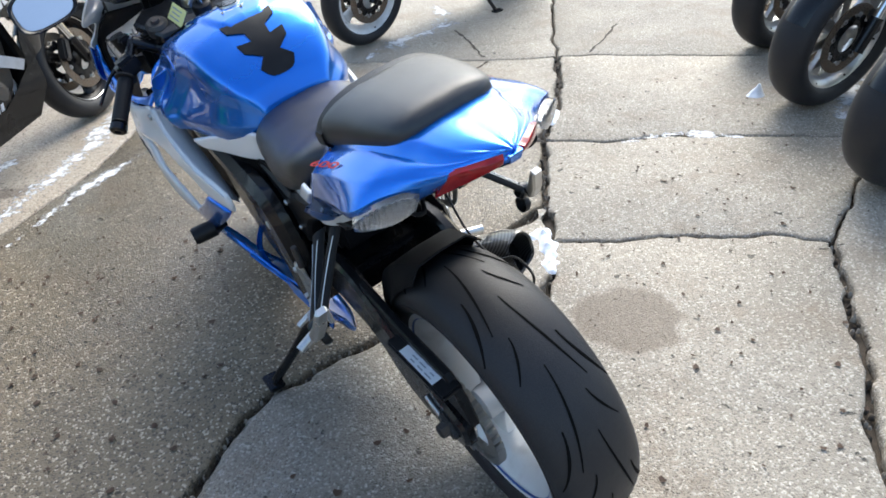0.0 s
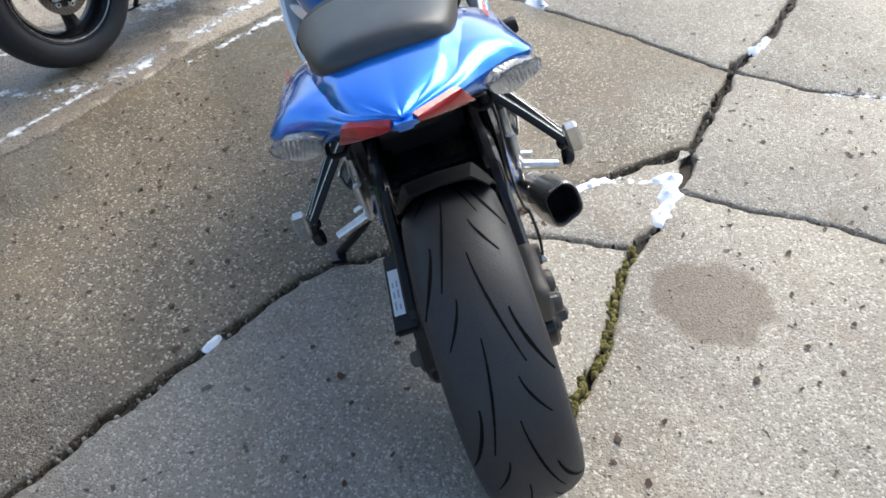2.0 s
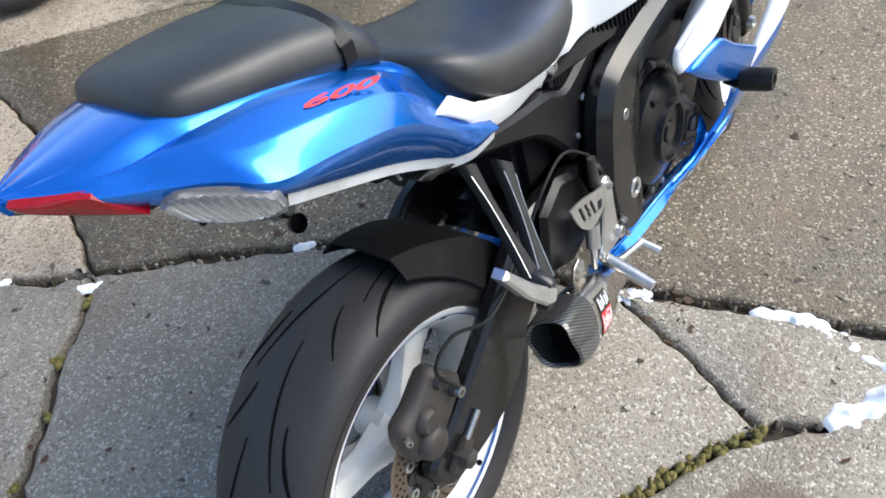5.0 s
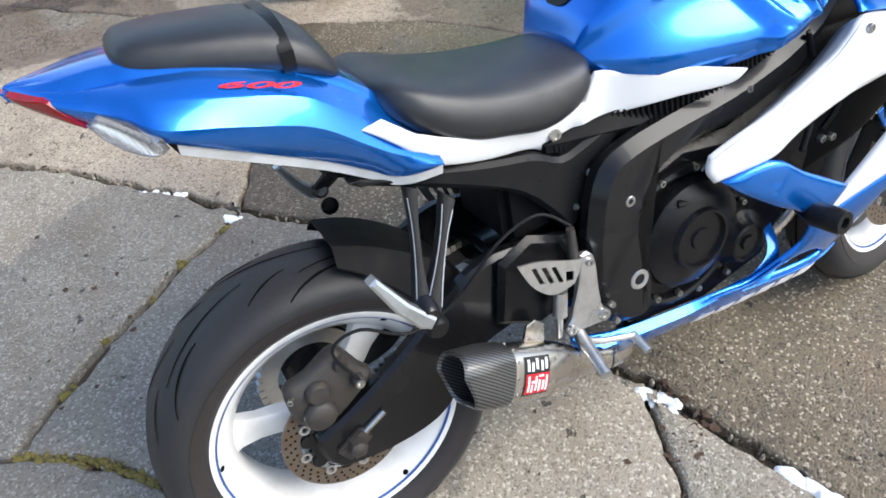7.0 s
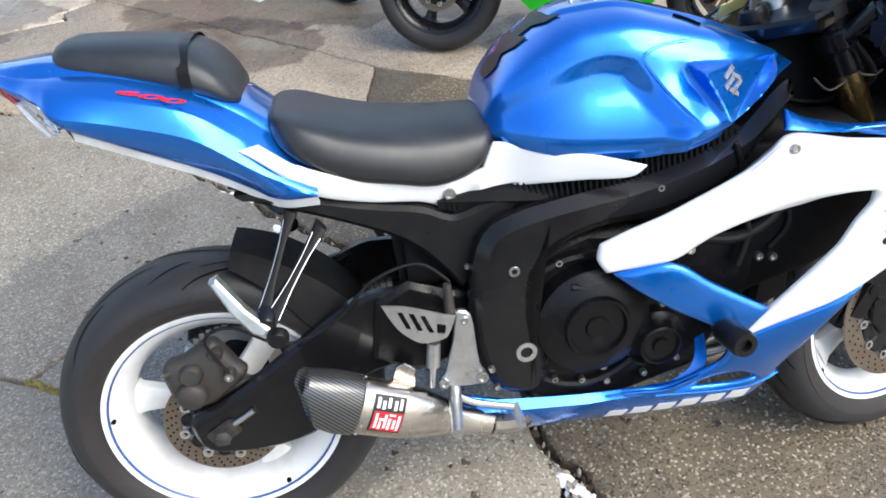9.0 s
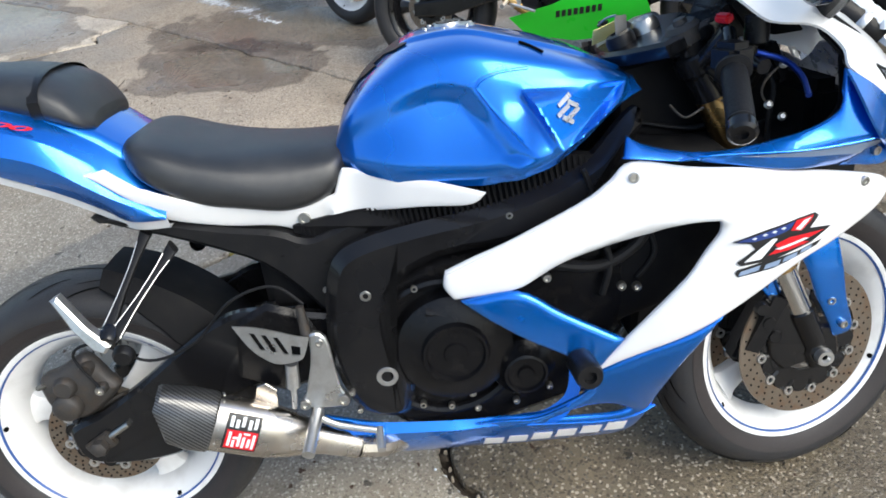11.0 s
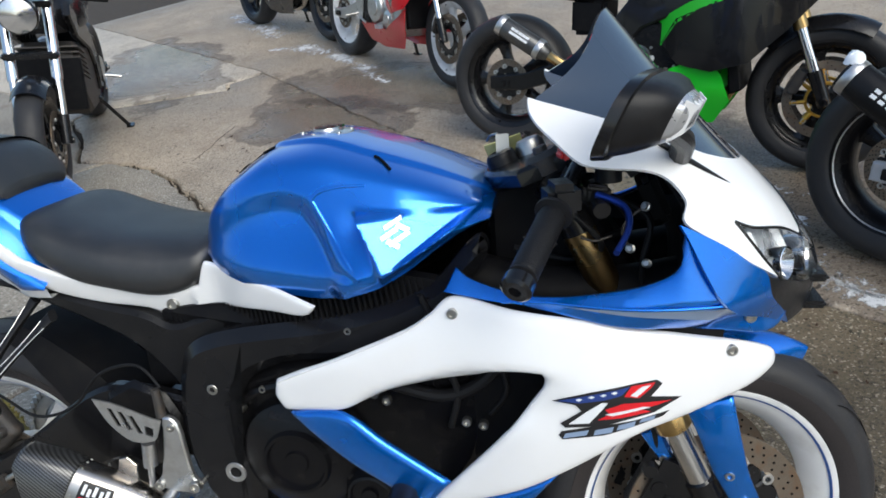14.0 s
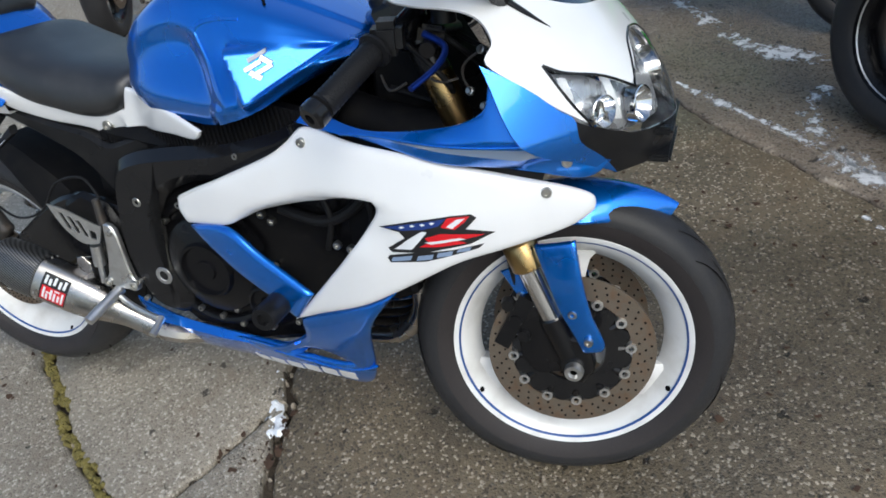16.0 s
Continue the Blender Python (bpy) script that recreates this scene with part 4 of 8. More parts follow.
VEE = [(0.700, 0.580), (0.795, 0.594), (0.868, 0.548), (0.966, 0.490), (0.940, 0.455), (0.918, 0.424), (0.868, 0.464), (0.805, 0.501), (0.739, 0.546)]
BELLY = [(0.42, 0.330), (0.55, 0.298), (0.66, 0.292), (0.76, 0.300), (0.82, 0.303), (0.876, 0.336), (0.908, 0.367), (0.914, 0.412), (0.967, 0.442), (1.07, 0.490), (1.14, 0.530), (1.095, 0.475), (1.066, 0.42), (1.048, 0.35), (1.028, 0.27), (0.998, 0.218), (0.93, 0.182), (0.80, 0.160), (0.62, 0.172), (0.52, 0.205), (0.44, 0.262)]
VENT = [(0.845, 0.290), (0.900, 0.322), (0.955, 0.326), (0.995, 0.300), (0.94, 0.288)]
ZC = [(0.98, 0.797), (1.071, 0.786), (1.114, 0.790), (1.24, 0.787), (1.339, 0.789), (1.361, 0.798), (1.45, 0.80)]
UPPER = [(0.975, 0.796), (0.99, 0.826), (1.015, 0.812), (1.068, 0.799), (1.121, 0.797), (1.191, 0.803), (1.252, 0.815), (1.290, 0.834), (1.300, 0.862), (1.305, 0.897), (1.322, 0.868), (1.353, 0.820), (1.385, 0.785), (1.41, 0.765), (1.46, 0.735), (1.425, 0.717), (1.32, 0.738), (1.20, 0.759), (1.07, 0.781)]


def upper_y(x, z):
    """The upper fairing: a lip along its crease, a shelf leaning in above it, a hollow below."""
    zc = lerp_table(ZC, x)
    if z > zc:
        lean = 1.15 - 0.95 * max(0, min(1, (x - 1.20) / 0.10))
        return lerp_table(U_X, x) - lean * (z - zc)
    t = min(1, (zc - z) / 0.010)
    tuck = max(0, min(1, (zc - z) / 0.050)) ** 2 * max(0, min(1, (x - 1.20) / 0.08))
    return lerp_table(U_X, x) + (side_y(x, z) + 0.004 - lerp_table(U_X, x)) * tuck - 0.007 * t * t * (3 - 2 * t) * max(0, min(1, (x - 1.02) / 0.06)) * max(0, min(1, (1.42 - x) / 0.05))


for s in (-1, 1):
    white = lambda x, z, s=s: Vector((x, s * (side_y(x, z) + 0.006 - hollow(x, z)), z))
    part("side_fairing", skin_panel(MAIN, white, 0.004 * s, 0.011, smooth=5, roll=0.008, reach=0.016), WHITE, bike, "glossy white side fairing panel", 50)
    strip = spline([Vector((x, s * (side_y(x, z) + 0.006), z - 0.002)) for x, z in ((0.684, 0.634), (0.735, 0.658), (0.815, 0.693), (0.91, 0.736), (0.95, 0.762), (0.984, 0.789))], 5)
    bm = bmesh.new()
    rows = []
    for k, v in enumerate(strip):
        deep = v + Vector((0, s * (0.192 - abs(v.y)), -0.030))
        mid = v.lerp(deep, 0.5) + Vector((0, 0, 0.006))
        rows.append([bm.verts.new(w) for w in (v, v.lerp(mid, 0.5) + Vector((0, 0, 0.002)), mid, deep, deep + Vector((0, 0, -0.006)), mid + Vector((0, 0, -0.006)))])
    for a, c in zip(rows, rows[1:]):
        for k in range(6):
            bm.faces.new((a[k], a[(k + 1) % 6], c[(k + 1) % 6], c[k]))
    part("fairing_top_edge", bm, WHITE, bike, "white inward-turned top edge of the fairing", 60)
    flank_panel("fairing_blade", VEE, BLUE, s, 0.012, label="metallic blue fairing blade")
    bf = flank_panel("belly_fairing", BELLY, BLUE, s, 0.0, holes=(VENT,), label="metallic blue belly fairing with white letter shapes")
    for line in ([(0.44, 0.324), (0.55, 0.297), (0.66, 0.291), (0.76, 0.299), (0.82, 0.302), (0.874, 0.334)], [(0.80, 0.284), (0.86, 0.282), (0.94, 0.278), (1.00, 0.286), (1.04, 0.30)]):
        bm = bmesh.new()
        sweep(bm, [flank(s, -0.001)(x, z) for x, z in line], 0.0032, 8, 6)
        part("belly_crease", bm, BLUE, bf)
    part("belly_shelf", skin_panel([(0.45, 0.304), (0.70, 0.288), (0.82, 0.285), (0.87, 0.300), (0.905, 0.34), (0.912, 0.40), (0.898, 0.40), (0.885, 0.345), (0.855, 0.318), (0.80, 0.302), (0.66, 0.305), (0.46, 0.322)], lambda x, z, s=s: Vector((x, s * (0.185 - 0.8 * abs(z - 0.29) + 0.04 * max(0, (x - 0.8) / 0.12)), z)), 0.003 * s, 0.02, smooth=4), BLUE, bf)
    upper = lambda x, z, s=s: Vector((x, s * upper_y(x, z), z))
    uf = part("upper_fairing", skin_panel(UPPER, upper, 0.004 * s, 0.011, smooth=5, roll=0.004, reach=0.008), BLUE, bike, "metallic blue upper fairing with a sharp crease", 60)
    part("fairing_liner", skin_panel([(1.02, 0.80), (1.068, 0.791), (1.121, 0.788), (1.191, 0.794), (1.252, 0.806), (1.290, 0.828), (1.302, 0.862), (1.300, 0.92), (1.34, 0.83), (1.38, 0.77), (1.36, 0.70), (1.05, 0.72)], lambda x, z, s=s: Vector((x, s * (min(upper_y(x, max(z, 0.76)), side_y(x, z) + 0.004 if z < 0.77 else 9) - 0.016), z)), 0.003 * s, 0.02, smooth=3), VOID, uf, "black inner liner")
    bm = skin_panel([(1.15, 0.7835), (1.24, 0.7835), (1.314, 0.783), (1.368, 0.779), (1.388, 0.766), (1.375, 0.757), (1.30, 0.768), (1.22, 0.776)], lambda x, z, s=s: Vector((x, s * (upper_y(x, z) + 0.0012), z)), 0.001 * s, 0.008, smooth=4)
    part("fairing_stripe", bm, SILVERBLUE, uf, "grey-blue stripe")
    bm = bmesh.new()
    sweep(bm, [upper(x, z) for x, z in ((1.06, 0.7865), (1.114, 0.790), (1.24, 0.787), (1.339, 0.789), (1.358, 0.796), (1.360, 0.806), (1.350, 0.822), (1.322, 0.866), (1.308, 0.890))], 0.0026, 8, 8)
    part("fairing_crease", bm, BLUE, uf)
    flank_panel("inner_fairing", [(0.70, 0.585), (0.80, 0.675), (0.95, 0.74), (1.20, 0.735), (1.30, 0.66), (1.2, 0.55), (1.0, 0.46), (0.93, 0.40), (0.80, 0.46)], VOID, s, -0.115, label="black inner fairing")

# engine block and cases
bm = bmesh.new()
plate(bm, [(0.52, 0.33), (0.50, 0.50), (0.56, 0.60), (0.68, 0.64), (0.80, 0.62), (0.98, 0.70), (1.05, 0.62), (1.0, 0.45), (0.90, 0.30), (0.74, 0.26), (0.58, 0.28)], -0.150, 0.150, 0.02)
eng = part("engine", bm, ENGINE, bike, "black painted engine with round clutch cover")
bm = bmesh.new()
lathe(bm, [(0.0, 0.030), (0.020, 0.030), (0.022, 0.026), (0.050, 0.026), (0.053, 0.034), (0.058, 0.034), (0.062, 0.024), (0.085, 0.018), (0.105, 0.008), (0.112, -0.01), (0.112, -0.06)], (0.683, -0.168, 0.463), (0, -1, 0), 48)
part("clutch_cover", bm, ENGINE, eng, "round black clutch cover")
bm = bmesh.new()
lathe(bm, [(0.0, 0.028), (0.014, 0.028), (0.016, 0.022), (0.032, 0.022), (0.035, 0.028), (0.040, 0.026), (0.046, 0.012), (0.058, 0.0), (0.060, -0.05)], (0.806, -0.166, 0.398), (0, -1, 0), 36)
part("starter_cover", bm, ENGINE, eng, "small round engine cover")
for x, z in ((0.747, 0.473), (0.780, 0.416), (0.759, 0.374), (0.706, 0.352), (0.664, 0.330), (0.611, 0.341), (0.575, 0.40), (0.563, 0.47), (0.580, 0.545), (0.625, 0.585), (0.70, 0.59), (0.745, 0.54), (0.787, 0.322), (0.713, 0.318), (0.852, 0.345), (0.845, 0.40), (0.82, 0.47)):
    screw("case_bolt", (x, -0.158, z), (0, -1, 0), eng, 0.0065, 0.007)
bm = bmesh.new()
ring = [Vector((0.668 + 0.135 * math.cos(radians(a)), -0.155, 0.455 + 0.135 * math.sin(radians(a)))) for a in range(0, 360, 10)]
sweep(bm, ring[2:] + ring[:1], 0.010, 8, 3)
part("case_rim", bm, ENGINE, eng, "raised rim of the clutch case")
bm = bmesh.new()
sweep(bm, [(0.64, -0.178, 0.545), (0.70, -0.180, 0.523), (0.752, -0.176, 0.455), (0.80, -0.172, 0.392)], 0.009, 10, 6)
part("case_ridge", bm, ENGINE, eng, "diagonal ridge of the engine case")
bm = bmesh.new()
plate(bm, [(0.786, 0.432), (0.80, 0.438), (0.846, 0.385), (0.842, 0.368), (0.826, 0.372)], -0.160, -0.176, 0.003)
part("cable_bracket", bm, CASTING, eng, "bare metal cable bracket")
for pts, r in (([(0.86, -0.16, 0.60), (0.95, -0.165, 0.585), (1.02, -0.165, 0.62), (1.06, -0.15, 0.68)], 0.011), ([(0.94, -0.165, 0.66), (0.97, -0.17, 0.60), (0.955, -0.17, 0.53)], 0.006), ([(1.03, -0.16, 0.67), (1.05, -0.165, 0.60), (1.02, -0.16, 0.55)], 0.005)):
    bm = bmesh.new()
    sweep(bm, pts, r, 10)
    part("coolant_hose", bm, GRIP, bike, "black rubber hose behind the fairing")
for x, z in ((0.835, 0.597), (0.855, 0.585), (0.985, 0.55), (1.012, 0.545)):
    screw("frame_bolt", (x, -0.185, z), (0, -1, 0), bike, 0.008, 0.006)
bm = bmesh.new()
lathe(bm, [(0.010, 0.006), (0.012, 0.010), (0.019, 0.010), (0.022, 0.004), (0.022, -0.02)], (0.555, -0.172, 0.425), (0, -1, 0), 24)
part("pivot_nut", bm, ALU, bike, "bare metal swingarm pivot nut")

# main frame beams
bm = bmesh.new()
FRAME_BEAM = [(0.50, 0.345), (0.585, 0.33), (0.60, 0.42), (0.575, 0.52), (0.60, 0.60), (0.68, 0.640), (0.80, 0.650), (0.90, 0.680), (0.95, 0.715), (0.985, 0.760), (1.03, 0.825), (1.022, 0.856), (0.99, 0.832), (0.95, 0.788), (0.90, 0.762), (0.86, 0.746), (0.76, 0.721), (0.64, 0.706), (0.55, 0.690), (0.495, 0.660), (0.468, 0.58), (0.46, 0.46)]
for s in (-1, 1):
    plate(bm, FRAME_BEAM, s * 0.120, s * 0.180, 0.020, smooth=3)
part("frame", bm, BLACK, bike, "satin black twin-beam frame")
for s in (-1, 1):
    bm = bmesh.new()
    plate(bm, [(0.922, 0.768), (0.930, 0.771), (0.948, 0.722), (0.938, 0.718)], s * 0.176, s * 0.187, 0.003)
    part("frame_lug", bm, PLASTIC, bike)
for s in (-1, 1):
    for x, z, r in ((0.541, 0.592, 0.010), (0.80, 0.705, 0.006)):
        screw("frame_bolt", (x, s * 0.178, z), (0, s, 0), bike, r)

# rear sub-frame covers below the seat
COVER = [(0.10, 0.776), (0.20, 0.760), (0.315, 0.729), (0.40, 0.711), (0.450, 0.688), (0.493, 0.697), (0.563, 0.720), (0.66, 0.735), (0.86, 0.780), (0.80, 0.722), (0.60, 0.705), (0.525, 0.645), (0.49, 0.59), (0.460, 0.545), (0.43, 0.585), (0.37, 0.650), (0.28, 0.698), (0.20, 0.732), (0.14, 0.756)]
for s in (-1, 1):
    bm = bmesh.new()
    plate(bm, COVER, s * 0.092, s * 0.128, 0.008, smooth=3)
    cv = part("frame_cover", bm, PLASTIC, bike, "black textured plastic frame cover")
    screw("cover_screw", (0.501, s * 0.128, 0.643), (0, s, 0), cv, 0.008)
    screw("cover_screw", (0.468, s * 0.128, 0.590), (0, s, 0), cv, 0.006)
    # ribbed carbon trim strip along the tank
    bm = bmesh.new()
    low = [(0.43, 0.700), (0.510, 0.670), (0.575, 0.684), (0.68, 0.694), (0.76, 0.704), (0.84, 0.722), (0.95, 0.770)]
    high = [(0.43, 0.712), (0.498, 0.722), (0.59, 0.734), (0.68, 0.748), (0.735, 0.756), (0.76, 0.772), (0.845, 0.786), (0.89, 0.796), (0.95, 0.785)]
    back = lambda x: lerp_table([(0.43, 0.114), (0.53, 0.113), (0.60, 0.132), (0.66, 0.150), (0.72, 0.160), (0.95, 0.162)], x)
    plate(bm, low + high[::-1], -0.025, 0.0, 0.0, to=lambda x, y, z: Vector((x, s * (back(x) + y), z)))
    for k in range(52):
        x = 0.448 + 0.0096 * k
        z0, z1 = lerp_table(low, x), lerp_table(high, x)
        loft(bm, [[Vector((x + u - 0.10 * (z - z0), s * (back(x) + y), z)) for u, y in ((-0.0030, -0.002), (-0.0018, 0.0022), (0.0018, 0.0022), (0.0030, -0.002))] for z in (z0 + 0.002, z1 - 0.002)])
    part("trim_strip", bm, VOID, bike, "ribbed black rubber trim strip")


# ---- fuel tank ----
T_TOP = [(0.525, 0.846), (0.545, 0.890), (0.61, 0.955), (0.68, 0.990), (0.747, 0.997), (0.84, 0.976), (0.937, 0.942), (1.036, 0.893)]
T_LOW = [(0.525, 0.806), (0.60, 0.786), (0.668, 0.772), (0.76, 0.766), (0.84, 0.784), (0.888, 0.800), (1.0, 0.866), (1.036, 0.876)]
T_TOPW = [(0.525, 0.075), (0.56, 0.110), (0.62, 0.136), (0.70, 0.150), (0.80, 0.160), (0.89, 0.160), (0.95, 0.148), (1.0, 0.134), (1.036, 0.112)]
T_LOWW = [(0.525, 0.088), (0.56, 0.128), (0.62, 0.165), (0.70, 0.195), (0.80, 0.226), (0.85, 0.236), (0.92, 0.222), (0.99, 0.190), (1.036, 0.155)]
KNEE = [(0.846, 0.812), (0.806, 0.862), (0.772, 0.908), (0.756, 0.926), (0.70, 0.938), (0.62, 0.915), (0.55, 0.86), (0.50, 0.80), (0.50, 0.70), (0.80, 0.70), (0.825, 0.79)]

KNEE = [(q.x, q.y) for q in spline([Vector((x, z, 0)) for x, z in KNEE], 4, True)]
FACET = [(0.838, 0.905), (0.884, 0.816), (1.016, 0.897)]


def tank_half(x):
    """Half a cross-section of the tank, from its crown down to its lower edge."""
    zt, zl, a, b = lerp_table(T_TOP, x), lerp_table(T_LOW, x), lerp_table(T_TOPW, x), lerp_table(T_LOWW, x)
    h = zt - zl
    key = [(0, zt), (a * 0.50, zt - 0.022 * h), (a * 0.88, zt - 0.10 * h), (a + (b - a) * 0.08, zt - 0.25 * h), (a + (b - a) * 0.38, zt - 0.52 * h), (b, zl + 0.18 * h), (b * 0.96, zl)]
    return [(p.x, p.y) for p in spline([Vector((y, z, 0)) for y, z in key], 14)]


def plain_y(x, z):
    pts = tank_half(x)
    for (y0, z0), (y1, z1) in zip(pts, pts[1:]):
        if z1 <= z <= z0:
            return y0 + (y1 - y0) * (z0 - z) / max(1e-6, z0 - z1)
    return pts[-1][0]


def smooth01(v):
    v = max(0.0, min(1.0, v))
    return v * v * (3 - 2 * v)


def tank_side(x, y, z):
    """Sculpts the plain tank: a knee hollow, the raised badge facet with a soft upper edge."""
    y -= 0.020 * smooth_in(KNEE, x, z, 0.040) * smooth01((x - 0.58) / 0.20) * min(1, y / 0.12) ** 2
    edge = []
    for (ax, az), (bx, bz) in ((FACET[0], FACET[1]), (FACET[1], FACET[2]), (FACET[2], FACET[0])):
        edge.append(((bx - ax) * (z - az) - (bz - az) * (x - ax)) / math.hypot(bx - ax, bz - az))
    inside = min(smooth01((edge[0] + 0.003) / 0.007), smooth01((edge[1] + 0.003) / 0.007), smooth01((edge[2] + 0.004) / 0.014))
    below = smooth01(-edge[1] / 0.012) * smooth01((x - 0.875) / 0.02)
    beside = smooth01(-edge[0] / 0.012) * smooth01((edge[0] + 0.10) / 0.05) * smooth01((x - 0.80) / 0.04) * smooth01((edge[2] + 0.01) / 0.03)
    y -= 0.014 * below + 0.006 * beside
    return y + (0.240 - 0.54 * (x - 0.884) - 0.56 * (z - 0.816) - y) * inside


def facet_y(x, z):
    return tank_side(x, plain_y(x, z), z)


DECK = [(0.62, 0.03), (0.70, 0.066), (0.78, 0.082), (0.86, 0.090), (0.94, 0.082), (1.036, 0.050)]
bm = bmesh.new()
rings = []
NX = 200
for i in range(NX):
    x = 0.525 + (1.036 - 0.525) * i / (NX - 1)
    half = []
    for y, z in tank_half(x):
        half.append((tank_side(x, y, z), z + 0.006 * smooth01((lerp_table(DECK, x) - y) / 0.010) * smooth01((x - 0.62) / 0.06)))
    rings.append([Vector((x, -y, z)) for y, z in half[::-1]] + [Vector((x, y, z)) for y, z in half[1:]])
loft(bm, rings, cap=True)
tank = part("fuel_tank", bm, BLUE, bike, "metallic blue fuel tank with sculpted knee recesses", 50)
bm = bmesh.new()
lathe(bm, [(0.0, 0.016), (0.022, 0.016), (0.024, 0.011), (0.036, 0.011), (0.046, 0.008), (0.050, 0.0), (0.050, -0.02)], (0.742, 0, 0.990), (-0.03, 0, 1), 48)
cap = part("filler_cap", bm, ALU, tank, "round aluminium filler cap with keyhole")
bm = bmesh.new()
lathe(bm, [(0.0, 0.0175), (0.020, 0.0175), (0.021, 0.010)], (0.742, 0, 0.990), (-0.03, 0, 1), 30)
box(bm, (0.752, 0.016, 1.006), (0.030, 0.014, 0.004))
part("cap_lock", bm, BLACK, cap)
for i in range(6):
    a = 2 * math.pi * i / 6 + 0.3
    screw("cap_screw", (0.742 + 0.042 * math.cos(a), 0.042 * math.sin(a), 0.999), (0, 0, 1), cap, 0.004, 0.003)


def tank_skin(x, y):
    pts = tank_half(x)
    for (y0, z0), (y1, z1) in zip(pts, pts[1:]):
        if y0 <= abs(y) <= y1:
            return Vector((x, y, z0 + (z1 - z0) * (abs(y) - y0) / max(1e-6, y1 - y0) + 0.0022))
    return Vector((x, y, pts[-1][1]))


# spine-shaped tank protector
bm = skin_panel([(0.545, 0.022), (0.56, 0.040), (0.575, 0.020), (0.592, 0.050), (0.612, 0.055), (0.606, 0.022), (0.628, 0.024), (0.645, 0.056), (0.668, 0.060), (0.655, 0.020), (0.675, 0.018), (0.690, 0.048), (0.708, 0.040), (0.700, 0.010)] + [(0.700, -0.010), (0.708, -0.040), (0.690, -0.048), (0.675, -0.018), (0.655, -0.020), (0.668, -0.060), (0.645, -0.056), (0.628, -0.024), (0.606, -0.022), (0.612, -0.055), (0.592, -0.050), (0.575, -0.020), (0.56, -0.040), (0.545, -0.022)], tank_skin, 0.0015, 0.012, smooth=4)
part("tank_pad", bm, PLASTIC, tank, "black finger-shaped tank pad")
for s in (-1, 1):
    bm = bmesh.new()
    sweep(bm, [tank_skin(0.850, s * 0.090), tank_skin(0.862, s * 0.098), tank_skin(0.882, s * 0.122)], 0.0024, 8, 4)
    part("tank_seam", bm, GROOVE, tank, "black seam")
    lip = [(0.848, 0.812), (0.828, 0.834), (0.802, 0.866), (0.772, 0.910), (0.768, 0.922), (0.780, 0.932), (0.810, 0.938), (0.850, 0.938)]
    bm = bmesh.new()
    sweep(bm, [Vector((x, s * (facet_y(x, z) - 0.0012), z)) for x, z in lip], 0.0030, 8, 6)
    part("tank_lip", bm, BLUE, tank)
    # maker's badge, drawn as plain bent bars
    bm = bmesh.new()
    for dx, dz, ln, turn in ((-0.004, 0.012, 0.026, 28), (0.010, 0.004, 0.020, -32), (-0.008, -0.002, 0.024, 28), (0.006, -0.010, 0.030, 28), (-0.002, -0.016, 0.020, -32)):
        ca, sa = math.cos(radians(turn)), math.sin(radians(turn))
        ring = [(0.902 + 1.0 * (dx + u * ca - v * sa), 0.877 + 1.0 * (dz + u * sa + v * ca)) for u, v in ((-ln / 2, -0.0032), (ln / 2, -0.0032), (ln / 2, 0.0032), (-ln / 2, 0.0032))]
        lo = [bm.verts.new((x, s * (facet_y(x, z) + 0.0), z)) for x, z in ring]
        hi = [bm.verts.new((x, s * (facet_y(x, z) + 0.0035), z)) for x, z in ring]
        bm.faces.new(hi)
        for a in range(4):
            bm.faces.new((lo[a], lo[(a + 1) % 4], hi[(a + 1) % 4], hi[a]))
    part("tank_badge", bm, LAMP_DARK, tank, "satin chrome badge shape")

# ---- seats ----
def cushion(bm, stations, n=30, power=0.55):
    """A padded seat: x, half width, top, bottom, crown."""
    rings = []
    path = spline([Vector((x, w, 0)) for x, w, *_ in stations], 5)
    tops = spline([Vector((x, t, b)) for x, w, t, b, c in stations], 5)
    crowns = spline([Vector((st[0], st[4], 0)) for st in stations], 5)
    for p, q, cr in zip(path, tops, crowns):
        ring = []
        w, t, b = p.y, q.y, q.z
        h = (t - b)
        for k in range(n):
            a = 2 * math.pi * k / n
            cy, sz = math.cos(a), math.sin(a)
            y = w * math.copysign(abs(cy) ** power, cy)
            z = (b + t) / 2 + h / 2 * math.copysign(abs(sz) ** power, sz)
            if sz > 0:
                z -= cr.y * (y / w) ** 2
                y *= 1 - 0.10 * sz
            ring.append(Vector((p.x, y, z)))
        rings.append(ring)
    loft(bm, rings)


